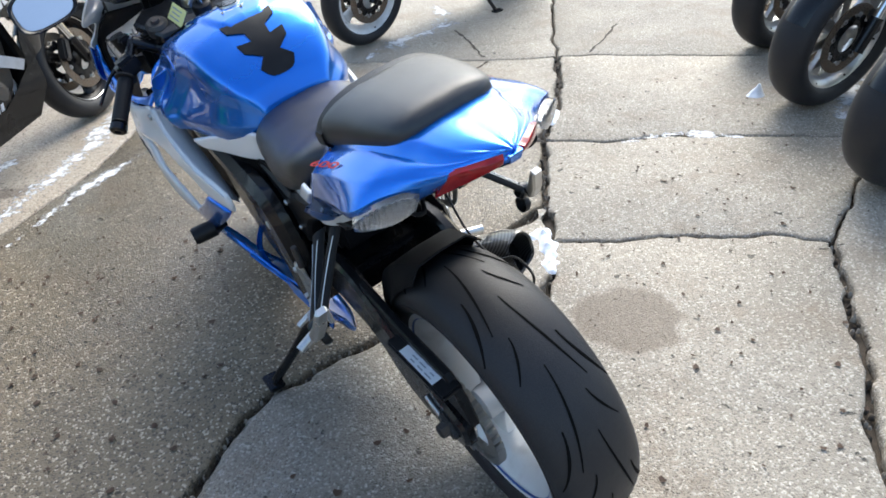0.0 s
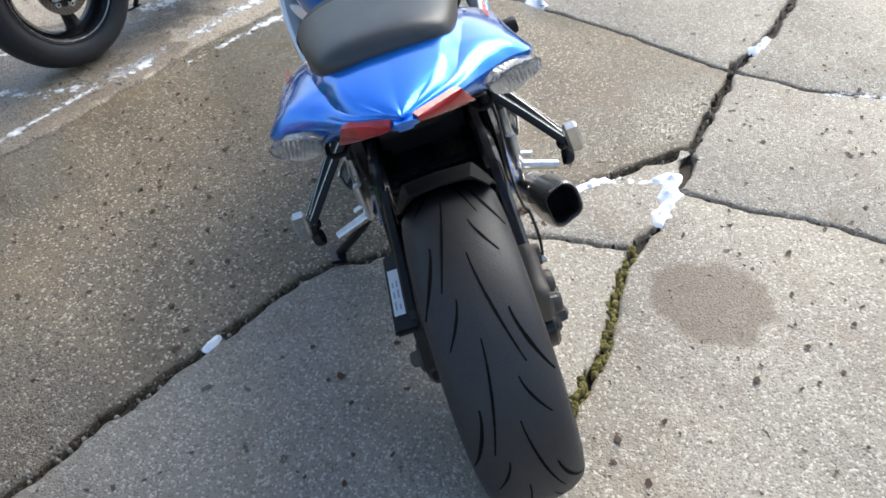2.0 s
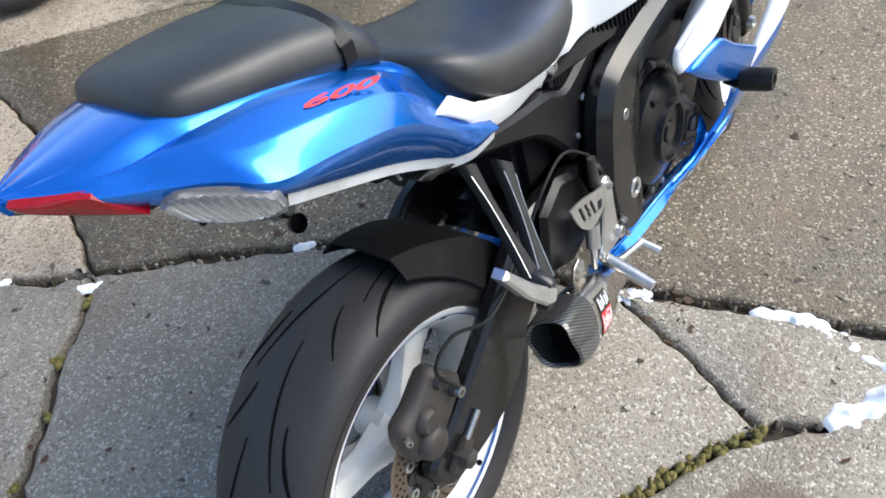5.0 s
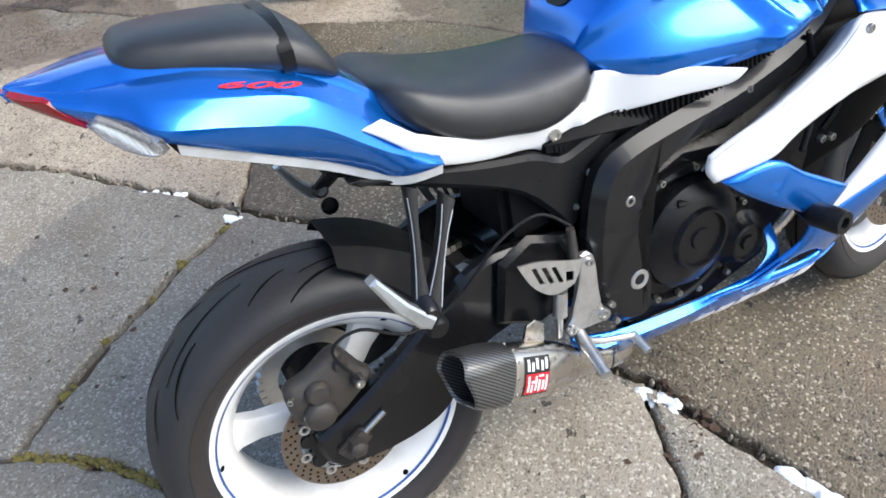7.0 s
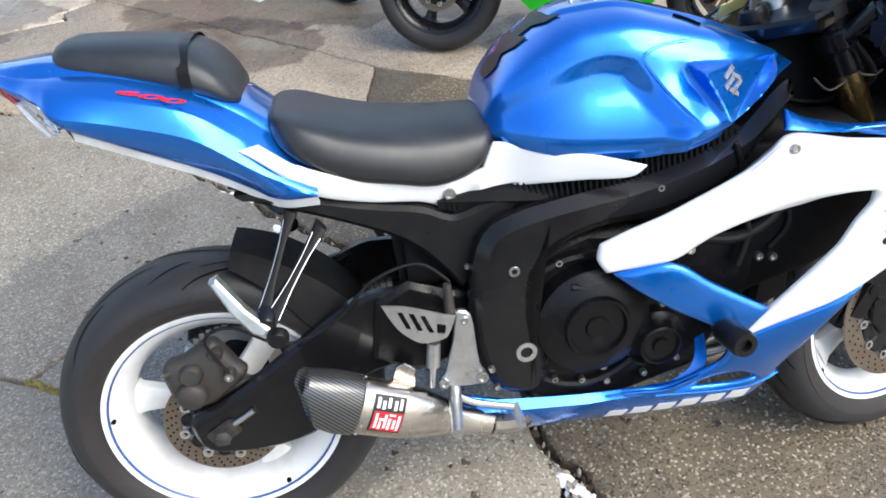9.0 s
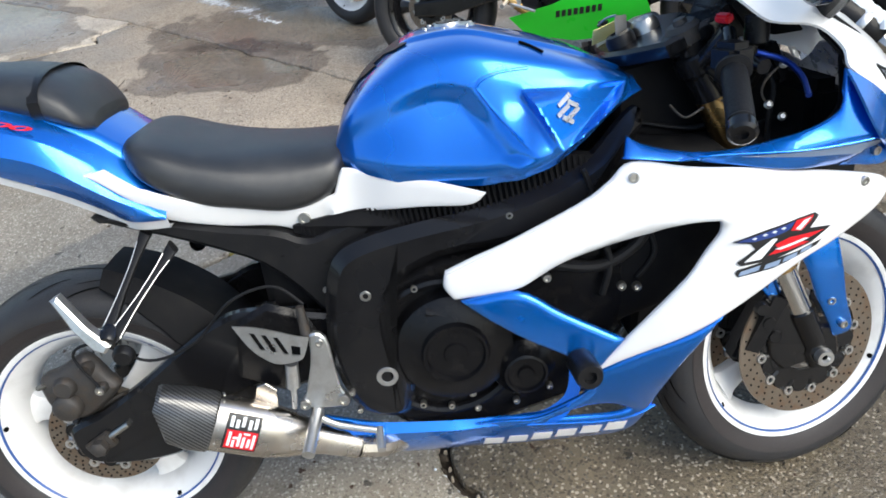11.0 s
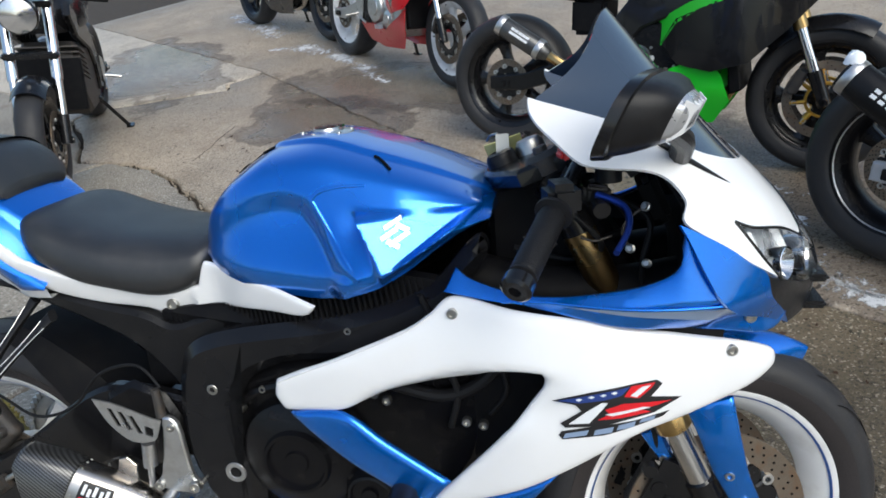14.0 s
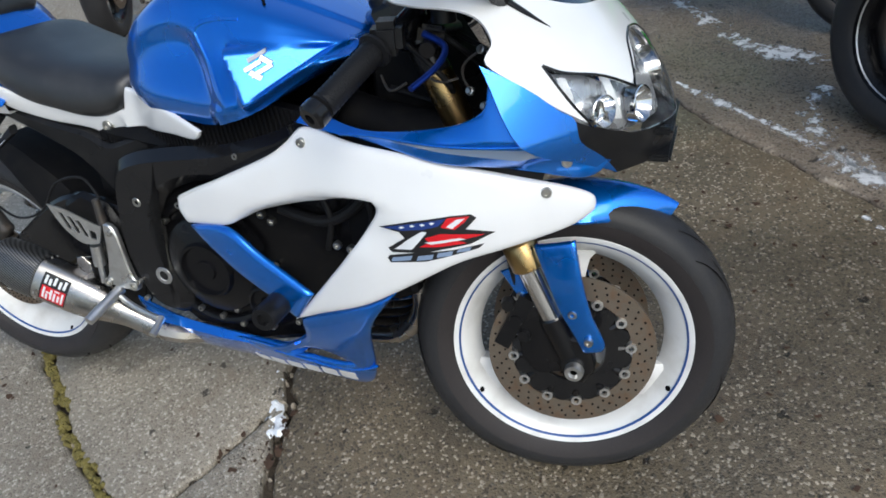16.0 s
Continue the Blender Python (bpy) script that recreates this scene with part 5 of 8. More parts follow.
bm = bmesh.new()
cushion(bm, [(-0.130, 0.040, 1.016, 1.000, 0.003), (-0.124, 0.066, 1.026, 0.990, 0.004), (-0.105, 0.084, 1.034, 0.982, 0.006), (-0.05, 0.099, 1.032, 0.968, 0.008), (0.02, 0.109, 1.025, 0.950, 0.010), (0.07, 0.116, 1.014, 0.936, 0.012), (0.105, 0.114, 0.994, 0.922, 0.012), (0.126, 0.104, 0.966, 0.914, 0.010), (0.138, 0.084, 0.942, 0.914, 0.006)], power=0.46)
pil = part("pillion_seat", bm, VINYL, bike, "black vinyl pillion seat", 60)
bm = bmesh.new()
ring1 = []
for x in (0.060, 0.078):
    ring1.append([Vector((x, 0.1185 * math.copysign(abs(math.cos(a)) ** 0.48, math.cos(a)) * (1 - 0.09 * max(0, math.sin(a))), 0.975 + (0.0420 if math.sin(a) > 0 else 0.040) * math.copysign(abs(math.sin(a)) ** 0.48, math.sin(a)) - (0.016 * math.cos(a) ** 1.1 if 0 < a < math.pi / 2 else 0.016 * (-math.cos(a)) ** 1.1 if math.pi / 2 < a < math.pi else 0))) for a in [2 * math.pi * k / 40 for k in range(40)]])
loft(bm, ring1, cap=False)
part("strap", bm, PLASTIC, pil, "black grab strap across the seat")
bm = bmesh.new()
cushion(bm, [(0.168, 0.060, 0.876, 0.858, 0.0), (0.182, 0.112, 0.892, 0.838, -0.002), (0.220, 0.144, 0.890, 0.806, -0.002), (0.29, 0.152, 0.868, 0.768, 0.002), (0.36, 0.150, 0.853, 0.750, 0.006), (0.43, 0.141, 0.846, 0.734, 0.010), (0.49, 0.130, 0.844, 0.744, 0.012), (0.522, 0.118, 0.843, 0.768, 0.012), (0.540, 0.090, 0.842, 0.79, 0.010)], power=0.50)
part("rider_seat", bm, VINYL, bike, "black vinyl rider's seat", 60)

# white panel below the seat
S_Y = [(0.12, 0.138), (0.22, 0.136), (0.30, 0.134), (0.45, 0.119), (0.53, 0.116), (0.62, 0.154), (0.77, 0.216)]
SEAT_SIDE = [(0.128, 0.857), (0.160, 0.862), (0.180, 0.845), (0.208, 0.822), (0.25, 0.798), (0.32, 0.774), (0.41, 0.748), (0.46, 0.744), (0.512, 0.760), (0.524, 0.790), (0.532, 0.804), (0.60, 0.794), (0.68, 0.779), (0.76, 0.759), (0.735, 0.739), (0.655, 0.734), (0.563, 0.722), (0.493, 0.699), (0.450, 0.690), (0.40, 0.713), (0.315, 0.731), (0.234, 0.757), (0.200, 0.788), (0.165, 0.826)]
for s in (-1, 1):
    surf = lambda x, z, s=s: Vector((x, s * (lerp_table(S_Y, x) + 0.02 * min(1, max(-1, (z - 0.76) / 0.06)) * (1 if x < 0.5 else 0.3)), z))
    wp = part("seat_side_panel", skin_panel(SEAT_SIDE, surf, 0.004 * s, 0.012, smooth=5, roll=0.004, reach=0.008), WHITE, bike, "white panel below the seat")
    bm = bmesh.new()
    bolt(bm, surf(0.452, 0.722) + Vector((0, s * 0.003, 0)), (0, s, 0), 0.011, 0.005)
    part("panel_screw", bm, BOLT, wp)

# ---- tail ----
TAIL = [(-0.257, 1.000, 0.001, 1.000, 0.0012, 0.999, 0.0015, 0.998, 0.002, 0.996, 0.001, 0.990), (-0.249, 1.004, 0.008, 1.002, 0.011, 1.000, 0.014, 0.997, 0.016, 0.994, 0.012, 0.984), (-0.212, 1.008, 0.036, 1.004, 0.050, 0.996, 0.060, 0.990, 0.066, 0.983, 0.056, 0.972), (-0.176, 1.011, 0.056, 1.006, 0.072, 0.991, 0.087, 0.983, 0.096, 0.971, 0.084, 0.952),
        (-0.140, 1.012, 0.064, 1.007, 0.082, 0.990, 0.114, 0.982, 0.136, 0.962, 0.118, 0.932), (-0.106, 1.009, 0.075, 1.003, 0.092, 0.989, 0.140, 0.974, 0.172, 0.945, 0.162, 0.926), (-0.030, 0.990, 0.090, 0.985, 0.105, 0.978, 0.151, 0.955, 0.170, 0.922, 0.150, 0.884),
        (0.065, 0.955, 0.100, 0.950, 0.110, 0.946, 0.153, 0.925, 0.166, 0.888, 0.132, 0.830), (0.130, 0.925, 0.095, 0.918, 0.108, 0.905, 0.142, 0.876, 0.160, 0.838, 0.130, 0.790), (0.160, 0.902, 0.092, 0.896, 0.106, 0.880, 0.140, 0.842, 0.158, 0.815, 0.134, 0.770), (0.190, 0.872, 0.090, 0.866, 0.106, 0.848, 0.140, 0.812, 0.156, 0.796, 0.148, 0.766), (0.236, 0.800, 0.100, 0.795, 0.125, 0.787, 0.146, 0.772, 0.151, 0.769, 0.150, 0.765)]
rows = [spline([Vector((r[0], r[k], r[k + 1])) for r in TAIL], 6) for k in (2, 4, 6, 8, 10)]
tops = spline([Vector((r[0], 0, r[1])) for r in TAIL], 6)
bm, under = bmesh.new(), bmesh.new()
rings, low = [], []
for i, tp in enumerate(tops):
    x = tp.x
    key = [Vector((-0.02, tp.z)), Vector((0, tp.z))] + [Vector((r[i].y, r[i].z)) for r in rows]
    half = []
    for a, c in zip(key[1:5], key[2:6]):
        half += [(a.x + (c.x - a.x) * t, a.y + (c.y - a.y) * t + 0.0022 * math.sin(math.pi * t)) for t in (0, 0.08, 0.3, 0.5, 0.7, 0.92)]
    half.append((key[5].x, key[5].y))
    (y0, z0), (y1, z1) = key[5], key[6]
    half += [(y0 + (y1 - y0) * t + 0.004 * math.sin(math.pi * t), z0 + (z1 - z0) * t) for t in (0.06, 0.3, 0.6, 0.85, 1.0)]
    rings.append([Vector((x, -y, z)) for y, z in half[::-1]] + [Vector((x, y, z)) for y, z in half[1:]])
    wb, zb = key[6]
    drop = 0.017 if x > -0.10 else 0.002
    lo = [(wb - 0.002, zb + 0.003), (wb * 0.94, zb - drop), (wb * 0.6, zb - (0.014 if x > -0.10 else 0.003)), (0, zb - (0.015 if x > -0.10 else 0.003))]
    low.append([Vector((x, y, z)) for y, z in lo] + [Vector((x, -y, z)) for y, z in lo[-2::-1]])
loft(bm, rings, closed=False)
tail = part("tail_fairing", bm, BLUE, bike, "metallic blue tail fairing", 28)
cut = next(i for i, r in enumerate(low) if r[0].x > -0.10)
loft(under, low[cut:], closed=False)
part("tail_underside", under, GREY, tail, "pale grey plastic tail underside")
under = bmesh.new()
loft(under, low[:cut + 1], closed=False)
part("tail_underside", under, VOID, tail, "black plastic underside of the tail tip")
bm = bmesh.new()
loft(bm, [[Vector((x, y, z)) for x, y, z in ((-0.262 + d, -0.010, 0.999), (-0.262 + d, 0.010, 0.999), (-0.256 + d, 0.008, 0.985), (-0.256 + d, -0.008, 0.985))] for d in (0.0, 0.022)])
part("tail_tip", bm, BLUE, tail)


def patch(bm, corners, bulge, n=14, thick=0.012, taper=0.0, power=2.5):
    """A bulged four-cornered lens, closed behind."""
    A, B, C, D = [Vector(p) for p in corners]
    nn = ((C - A).cross(D - B)).normalized()
    grid, back = [], []
    for i in range(n + 1):
        u = i / n
        row, brow = [], []
        for j in range(n + 1):
            v = j / n
            p = A.lerp(B, u).lerp(D.lerp(C, u), 0.5 + (v - 0.5) * (1 - taper * abs(2 * u - 1) ** power))
            k = (4 * u * (1 - u)) ** 0.5 * (4 * v * (1 - v)) ** 0.5
            row.append(bm.verts.new(p + nn * bulge * k))
            brow.append(bm.verts.new(p - nn * thick))
        grid.append(row)
        back.append(brow)
    for i in range(n):
        for j in range(n):
            bm.faces.new((grid[i][j], grid[i + 1][j], grid[i + 1][j + 1], grid[i][j + 1]))
            bm.faces.new((back[i][j], back[i][j + 1], back[i + 1][j + 1], back[i + 1][j]))
    for i in range(n):
        for a, b in (((i, 0), (i + 1, 0)), ((i, n), (i + 1, n)), ((0, i), (0, i + 1)), ((n, i), (n, i + 1))):
            bm.faces.new((grid[a[0]][a[1]], grid[b[0]][b[1]], back[b[0]][b[1]], back[a[0]][a[1]]))
    return nn


for s in (-1, 1):
    f = lambda x, y, z: Vector((x, s * y, z))
    order = (lambda q: q) if s > 0 else (lambda q: [q[1], q[0], q[3], q[2]])
    bm = bmesh.new()
    shift = (-0.007, 0.006 * s, 0.001)
    patch(bm, order([f(-0.249, 0.010, 0.996), f(-0.207, 0.063, 0.986), f(-0.175, 0.078, 0.945), f(-0.245, 0.010, 0.986)]), 0.004, taper=0.08, power=6)
    bmesh.ops.translate(bm, vec=shift, verts=bm.verts[:])
    part("tail_lamp", bm, RED_LENS, bike, "red tail lamp lens")
    bm = bmesh.new()
    patch(bm, order([f(-0.182, 0.093, 0.970), f(-0.114, 0.173, 0.943), f(-0.104, 0.171, 0.908), f(-0.156, 0.108, 0.922)]), 0.003, taper=0.60)
    bmesh.ops.translate(bm, vec=shift, verts=bm.verts[:])
    bl = part("indicator", bm, CLEAR, bike, "clear ribbed indicator lens")
    bl.visible_shadow = False
    bm = bmesh.new()
    q = order([f(-0.178, 0.092, 0.967), f(-0.113, 0.169, 0.941), f(-0.104, 0.167, 0.911), f(-0.154, 0.106, 0.924)])
    A, B, C, D = q
    nn = ((C - A).cross(D - B)).normalized()
    N = 22
    vs = []
    for i in range(N + 1):
        u = i / N
        o = nn * (-0.002 + (0.003 if i % 2 else 0.0))
        wf = 0.5 - 0.5 * (1 - 0.70 * abs(2 * u - 1) ** 2.5)
        p, q = A.lerp(B, u), D.lerp(C, u)
        vs.append((bm.verts.new(p.lerp(q, wf) + o), bm.verts.new(q.lerp(p, wf) + o)))
    for a, b in zip(vs, vs[1:]):
        bm.faces.new((a[0], b[0], b[1], a[1]))
    bmesh.ops.translate(bm, vec=shift, verts=bm.verts[:])
    part("indicator_reflector", bm, REFLECTOR, bl, "ribbed silver reflector", 10)
    # red italic number on the tail flank
    a, b = Vector((-0.026, s * 0.1330, 0.961)), Vector((0.070, s * 0.1440, 0.933))
    if s > 0:
        a, b = b, a
    ax, nn = (b - a).normalized(), Vector((0.05, s * 0.66, 0.75)).normalized()
    upv = nn.cross(ax).normalized()
    font = bpy.data.curves.new("number_text", "FONT")
    font.body, font.shear, font.size, font.align_y = "600", 0.35, 1.0, "CENTER"
    font.offset = 0.025
    shape = new("number_text", font)
    me = bpy.data.meshes.new_from_object(shape.evaluated_get(bpy.context.evaluated_depsgraph_get()))
    bpy.data.objects.remove(shape)
    us = [v.co.x for v in me.vertices]
    bm = bmesh.new()
    bm.from_mesh(me)
    bpy.data.meshes.remove(me)
    for v in bm.verts:
        t = (v.co.x - min(us)) / (max(us) - min(us))
        v.co = a.lerp(b, t) + upv * v.co.y * 0.013 + nn * 0.006
    part("tail_decal", bm, RED, tail, "red italic number decal", recalc=False)

bm = bmesh.new()
box(bm, (-0.12, 0, 0.930), (0.09, 0.08, 0.016), bevel=0.004)
for s in (-1, 1):
    sweep(bm, [(-0.115, s * 0.070, 0.930), (-0.132, s * 0.080, 0.914), (-0.148, s * 0.090, 0.912), (-0.152, s * 0.104, 0.920), (-0.136, s * 0.104, 0.930)], 0.0035)
part("plate_bracket", bm, VOID, bike, "black bracket with luggage hooks under the tail")
bm = bmesh.new()
box(bm, (0.16, 0, 0.775), (0.16, 0.15, 0.06), pose(0, 0, 0, 0, 20, 0), 0.01)
part("undertray", bm, VOID, bike, "black undertray")

# ---- nose and screen ----
N_F = [(0.66, 1.50), (0.70, 1.533), (0.74, 1.540), (0.80, 1.522), (0.83, 1.503), (0.91, 1.438), (0.94, 1.408), (1.0, 1.352), (1.08, 1.286), (1.17, 1.212)]
N_B = [(0.66, 1.40), (0.74, 1.388), (0.80, 1.360), (0.90, 1.303), (0.96, 1.235), (1.0, 1.19), (1.07, 1.120), (1.17, 1.110)]
N_W = [(0.66, 0.20), (0.74, 0.240), (0.80, 0.276), (0.90, 0.266), (0.96, 0.252), (1.0, 0.240), (1.07, 0.205), (1.17, 0.125)]
N_P = [(0.66, 1.6), (0.74, 1.6), (0.80, 2.1), (0.89, 2.9), (1.0, 2.4), (1.17, 2.0)]


def nose(s, z):
    xf, xb, w = lerp_table(N_F, z), lerp_table(N_B, z), lerp_table(N_W, z)
    return Vector((xf - (xf - xb) * abs(s) ** lerp_table(N_P, z), s * w, z))


def nose_panel(name, half, material, label, both=True, thick=-0.004, step=0.05, off=0.0):
    """half: outline for the right side; closed across the middle where it touches it."""
    pts = [(-abs(u), z * 10) for u, z in half]
    if both:
        pts = pts + [(-u, z) for u, z in reversed(pts) if abs(u) > 1e-6]
    surf = lambda u, v: nose(u, v / 10) + Vector((off, 0, 0))
    bm = skin_panel(pts, surf, thick, step, smooth=5)
    return part(name, bm, material, bike, label)


LAMP_TOP = [(0.84, 0.888), (0.78, 0.875), (0.61, 0.860), (0.46, 0.836), (0.30, 0.862), (0.15, 0.884), (0, 0.892)]
SCREEN_LOW = [(0, 0.938), (0.37, 0.945), (0.59, 0.963), (0.68, 0.983), (0.80, 1.008), (0.88, 1.030), (1.04, 1.063)]
nose_panel("nose_fairing", SCREEN_LOW + [(1.08, 1.03), (1.09, 0.988), (1.05, 0.975), (0.94, 0.964), (0.90, 0.950), (0.93, 0.925), (1.0, 0.900), (0.92, 0.86), (0.86, 0.834), (0.75, 0.804), (0.80, 0.832)] + LAMP_TOP, WHITE, "glossy white nose fairing")
lens = nose_panel("headlamp_lens", LAMP_TOP[::-1] + [(0.80, 0.832), (0.75, 0.803), (0.59, 0.782), (0.45, 0.768), (0.17, 0.765), (0, 0.765)], LENS, "clear headlamp lens", thick=-0.003, off=0.001)
lens.visible_shadow = False
for s in (-1, 1):
    for edge in ([(0.84, 0.889), (0.78, 0.876), (0.61, 0.861), (0.43, 0.834)], [(0.84, 0.889), (0.83, 0.865), (0.80, 0.835), (0.74, 0.800)], [(0.43, 0.834), (0.34, 0.862), (0.20, 0.885), (0.0, 0.893)]):
        bm = bmesh.new()
        sweep(bm, [nose(s * u, z) for u, z in edge], 0.0022, 8, 6)
        part("lamp_seal", bm, BLACK, bike, "black rubber lamp seal")
nose_panel("lamp_housing", LAMP_TOP[::-1] + [(0.80, 0.832), (0.75, 0.803), (0.59, 0.782), (0.45, 0.768), (0.17, 0.765), (0, 0.765)], LAMP_DARK, "grey lamp interior", off=-0.03)
for s in (-1, 1):
    for u, z, r in ((0.62, 0.812, 0.022), (0.36, 0.802, 0.026)):
        bm = bmesh.new()
        q = nose(s * u, z) + Vector((-0.027, 0, 0))
        lathe(bm, [(0.0, 0.006), (r * 0.4, 0.005), (r * 0.55, -0.002), (r * 0.8, 0.008), (r, 0.018), (r * 1.08, 0.017), (r * 1.05, -0.01)], q, (0.85, s * 0.9 * u, 0.12), 30)
        part("headlamp_reflector", bm, CHROME, bike, "bright headlamp reflector")
    for u0, u1 in ((0.72, 0.74), (0.49, 0.51)):
        bm = bmesh.new()
        n = 6
        rows = [[bm.verts.new(nose(s * u, 0.790 + 0.010 * (u0 - 0.4) + (0.862 - 0.790) * k / n) + Vector((-0.020 + d, 0, 0))) for u, d in ((u0, -0.012), (u0 * 0.5 + u1 * 0.5, 0.0), (u1, -0.012))] for k in range(n + 1)]
        for a, d in zip(rows, rows[1:]):
            for k in range(2):
                bm.faces.new((a[k], a[k + 1], d[k + 1], d[k]))
        part("lamp_fin", bm, LAMP_SILVER, bike, "silver fin inside the lamp")
    nb = [(1.02, 0.900), (0.92, 0.860), (0.86, 0.832), (0.81, 0.815), (0.81, 0.78), (0.73, 0.745), (0.65, 0.71), (0.87, 0.748), (1.03, 0.790)]
    surf = lambda u, v: nose(u, v / 10)
    part("cheek_fairing", skin_panel([(s * u, z * 10) for u, z in nb], surf, -0.004, 0.05, smooth=5), BLUE, bike, "metallic blue cheek fairing", 60)
for s in (-1, 1):
    part("nose_liner", skin_panel([(s * u, z * 10) for u, z in ((0.30, 0.905), (0.30, 0.925), (0.60, 0.945), (0.80, 0.965), (0.90, 0.945), (0.97, 0.90), (0.96, 0.78), (0.88, 0.76), (0.90, 0.86), (0.86, 0.895), (0.6, 0.89))], lambda u, v: nose(u * 0.95, v / 10) + Vector((-0.022, 0, 0)), -0.004, 0.08), VOID, bike, "black inner nose liner")
nose_panel("air_intake", [(0, 0.763), (0.45, 0.766), (0.59, 0.780), (0.75, 0.802), (0.81, 0.815), (0.81, 0.78), (0.73, 0.745), (0.65, 0.708), (0.32, 0.704), (0, 0.704)], PLASTIC, "black ram air intake", off=-0.004)
bm = bmesh.new()
box(bm, (1.512, 0, 0.752), (0.05, 0.16, 0.012), bevel=0.004)
box(bm, (1.512, 0, 0.708), (0.05, 0.16, 0.012), bevel=0.004)
part("intake_lip", bm, PLASTIC, bike, "black intake lip")
bm = bmesh.new()
box(bm, (1.35, 0, 0.79), (0.07, 0.30, 0.13), bevel=0.02)
box(bm, (1.28, 0, 0.885), (0.03, 0.20, 0.08), pose(0, 0, 0, 0, -25, 0), 0.01)
part("nose_inner", bm, VOID, bike, "black inner nose and dash back")
nose_panel("windscreen", SCREEN_LOW[:-1] + [(1.02, 1.060), (0.85, 1.092), (0.66, 1.128), (0.50, 1.150), (0.3, 1.162), (0, 1.166)], SMOKE, "dark smoked windscreen", off=-0.002)

# instrument panel
bm = bmesh.new()
box(bm, (1.225, 0, 0.965), (0.05, 0.20, 0.10), pose(0, 0, 0, 0, -35, 0), 0.015)
lathe(bm, [(0.0, 0.012), (0.040, 0.012), (0.046, 0.016), (0.050, 0.010), (0.050, -0.01)], (1.205, -0.02, 0.985), (-0.82, 0, 0.57), 30)
part("dashboard", bm, PLASTIC, bike, "black dashboard with round dial")

# ---- mirrors ----
for s in (-1, 1):
    bm = bmesh.new()
    c = Vector((1.250, s * 0.318, 1.050))
    tilt = lambda t, y, z: c + Vector((t + 0.48 * z - 0.34 * y, s * y, z))
    ringpts = lambda t, w, h, oy, oz=0.0, p=0.62: [tilt(t, oy + w * math.copysign(abs(math.cos(a)) ** p, math.cos(a)), oz + h * math.copysign(abs(math.sin(a)) ** p, math.sin(a))) for a in [2 * math.pi * k / 32 for k in range(32)]]
    loft(bm, [ringpts(-0.020, 0.070, 0.040, 0), ringpts(-0.028, 0.076, 0.044, 0), ringpts(-0.026, 0.081, 0.047, 0), ringpts(-0.012, 0.081, 0.047, 0), ringpts(-0.009, 0.076, 0.043, 0)])
    mr = part("mirror", bm, BLACK, bike, "black mirror with a clear indicator in its shell")
    bm = bmesh.new()
    loft(bm, [ringpts(-0.011, 0.077, 0.0435, 0), ringpts(0.008, 0.071, 0.0405, 0.003), ringpts(0.024, 0.060, 0.0350, 0.009, -0.001), ringpts(0.038, 0.044, 0.0275, 0.018, -0.003), ringpts(0.040, 0.038, 0.024, 0.020, -0.003)])
    part("mirror_shell", bm, PLASTIC, mr, "tapered matt black shell")
    bm = bmesh.new()
    loft(bm, [ringpts(-0.0225, 0.070, 0.040, 0), ringpts(-0.0205, 0.070, 0.040, 0)])
    part("mirror_glass", bm, CHROME, mr, "mirror glass")
    bm = bmesh.new()
    foot = nose(s * 0.75, 0.972)
    sweep(bm, [c + Vector((0.03, -s * 0.04, -0.028)), c + Vector((0.05, -s * 0.085, -0.05)), foot], 0.014, r2=0.016)
    rings = []
    for t, r in ((-0.055, 0.2), (-0.04, 0.75), (-0.015, 1.0), (0.02, 0.85), (0.055, 0.5), (0.080, 0.12)):
        rings.append([nose(s * (0.75 - 0.9 * t), 0.975 - 0.55 * t + 0.017 * r * math.cos(a)) + Vector((0.3, s, 0.3)) * (0.007 * r * math.sin(a)) for a in [2 * math.pi * k / 14 for k in range(14)]])
    loft(bm, rings)
    part("mirror_stalk", bm, PLASTIC, mr, "black leaf-shaped mirror foot")
    bm = bmesh.new()
    loft(bm, [ringpts(t, w, h, oy, oz) for t, w, h, oy, oz in ((0.0385, 0.0435, 0.0270, 0.0185, -0.003), (0.047, 0.037, 0.0235, 0.022, -0.004), (0.055, 0.026, 0.017, 0.026, -0.005), (0.059, 0.008, 0.006, 0.029, -0.006))])
    li = part("mirror_indicator", bm, LAMP_DARK, mr, "clear faceted indicator lens", 12)
    for k in range(5):
        bm = bmesh.new()
        loft(bm, [[tilt(t + q, oy - w * 0.9 + w * 0.45 * k + d, -0.003 + h * e) for d, e in ((-0.0016, -0.9), (0.0016, -0.9), (0.0016, 0.9), (-0.0016, 0.9))] for t, w, h, oy, q in ((0.044, 0.038, 0.0245, 0.020, 0.0), (0.055, 0.026, 0.0165, 0.026, 0.003))])
        part("lens_rib", bm, LAMP_SILVER, li)

# ---- forks, fender, bars ----
def fork_x(z):
    return 1.533 - 0.434 * z


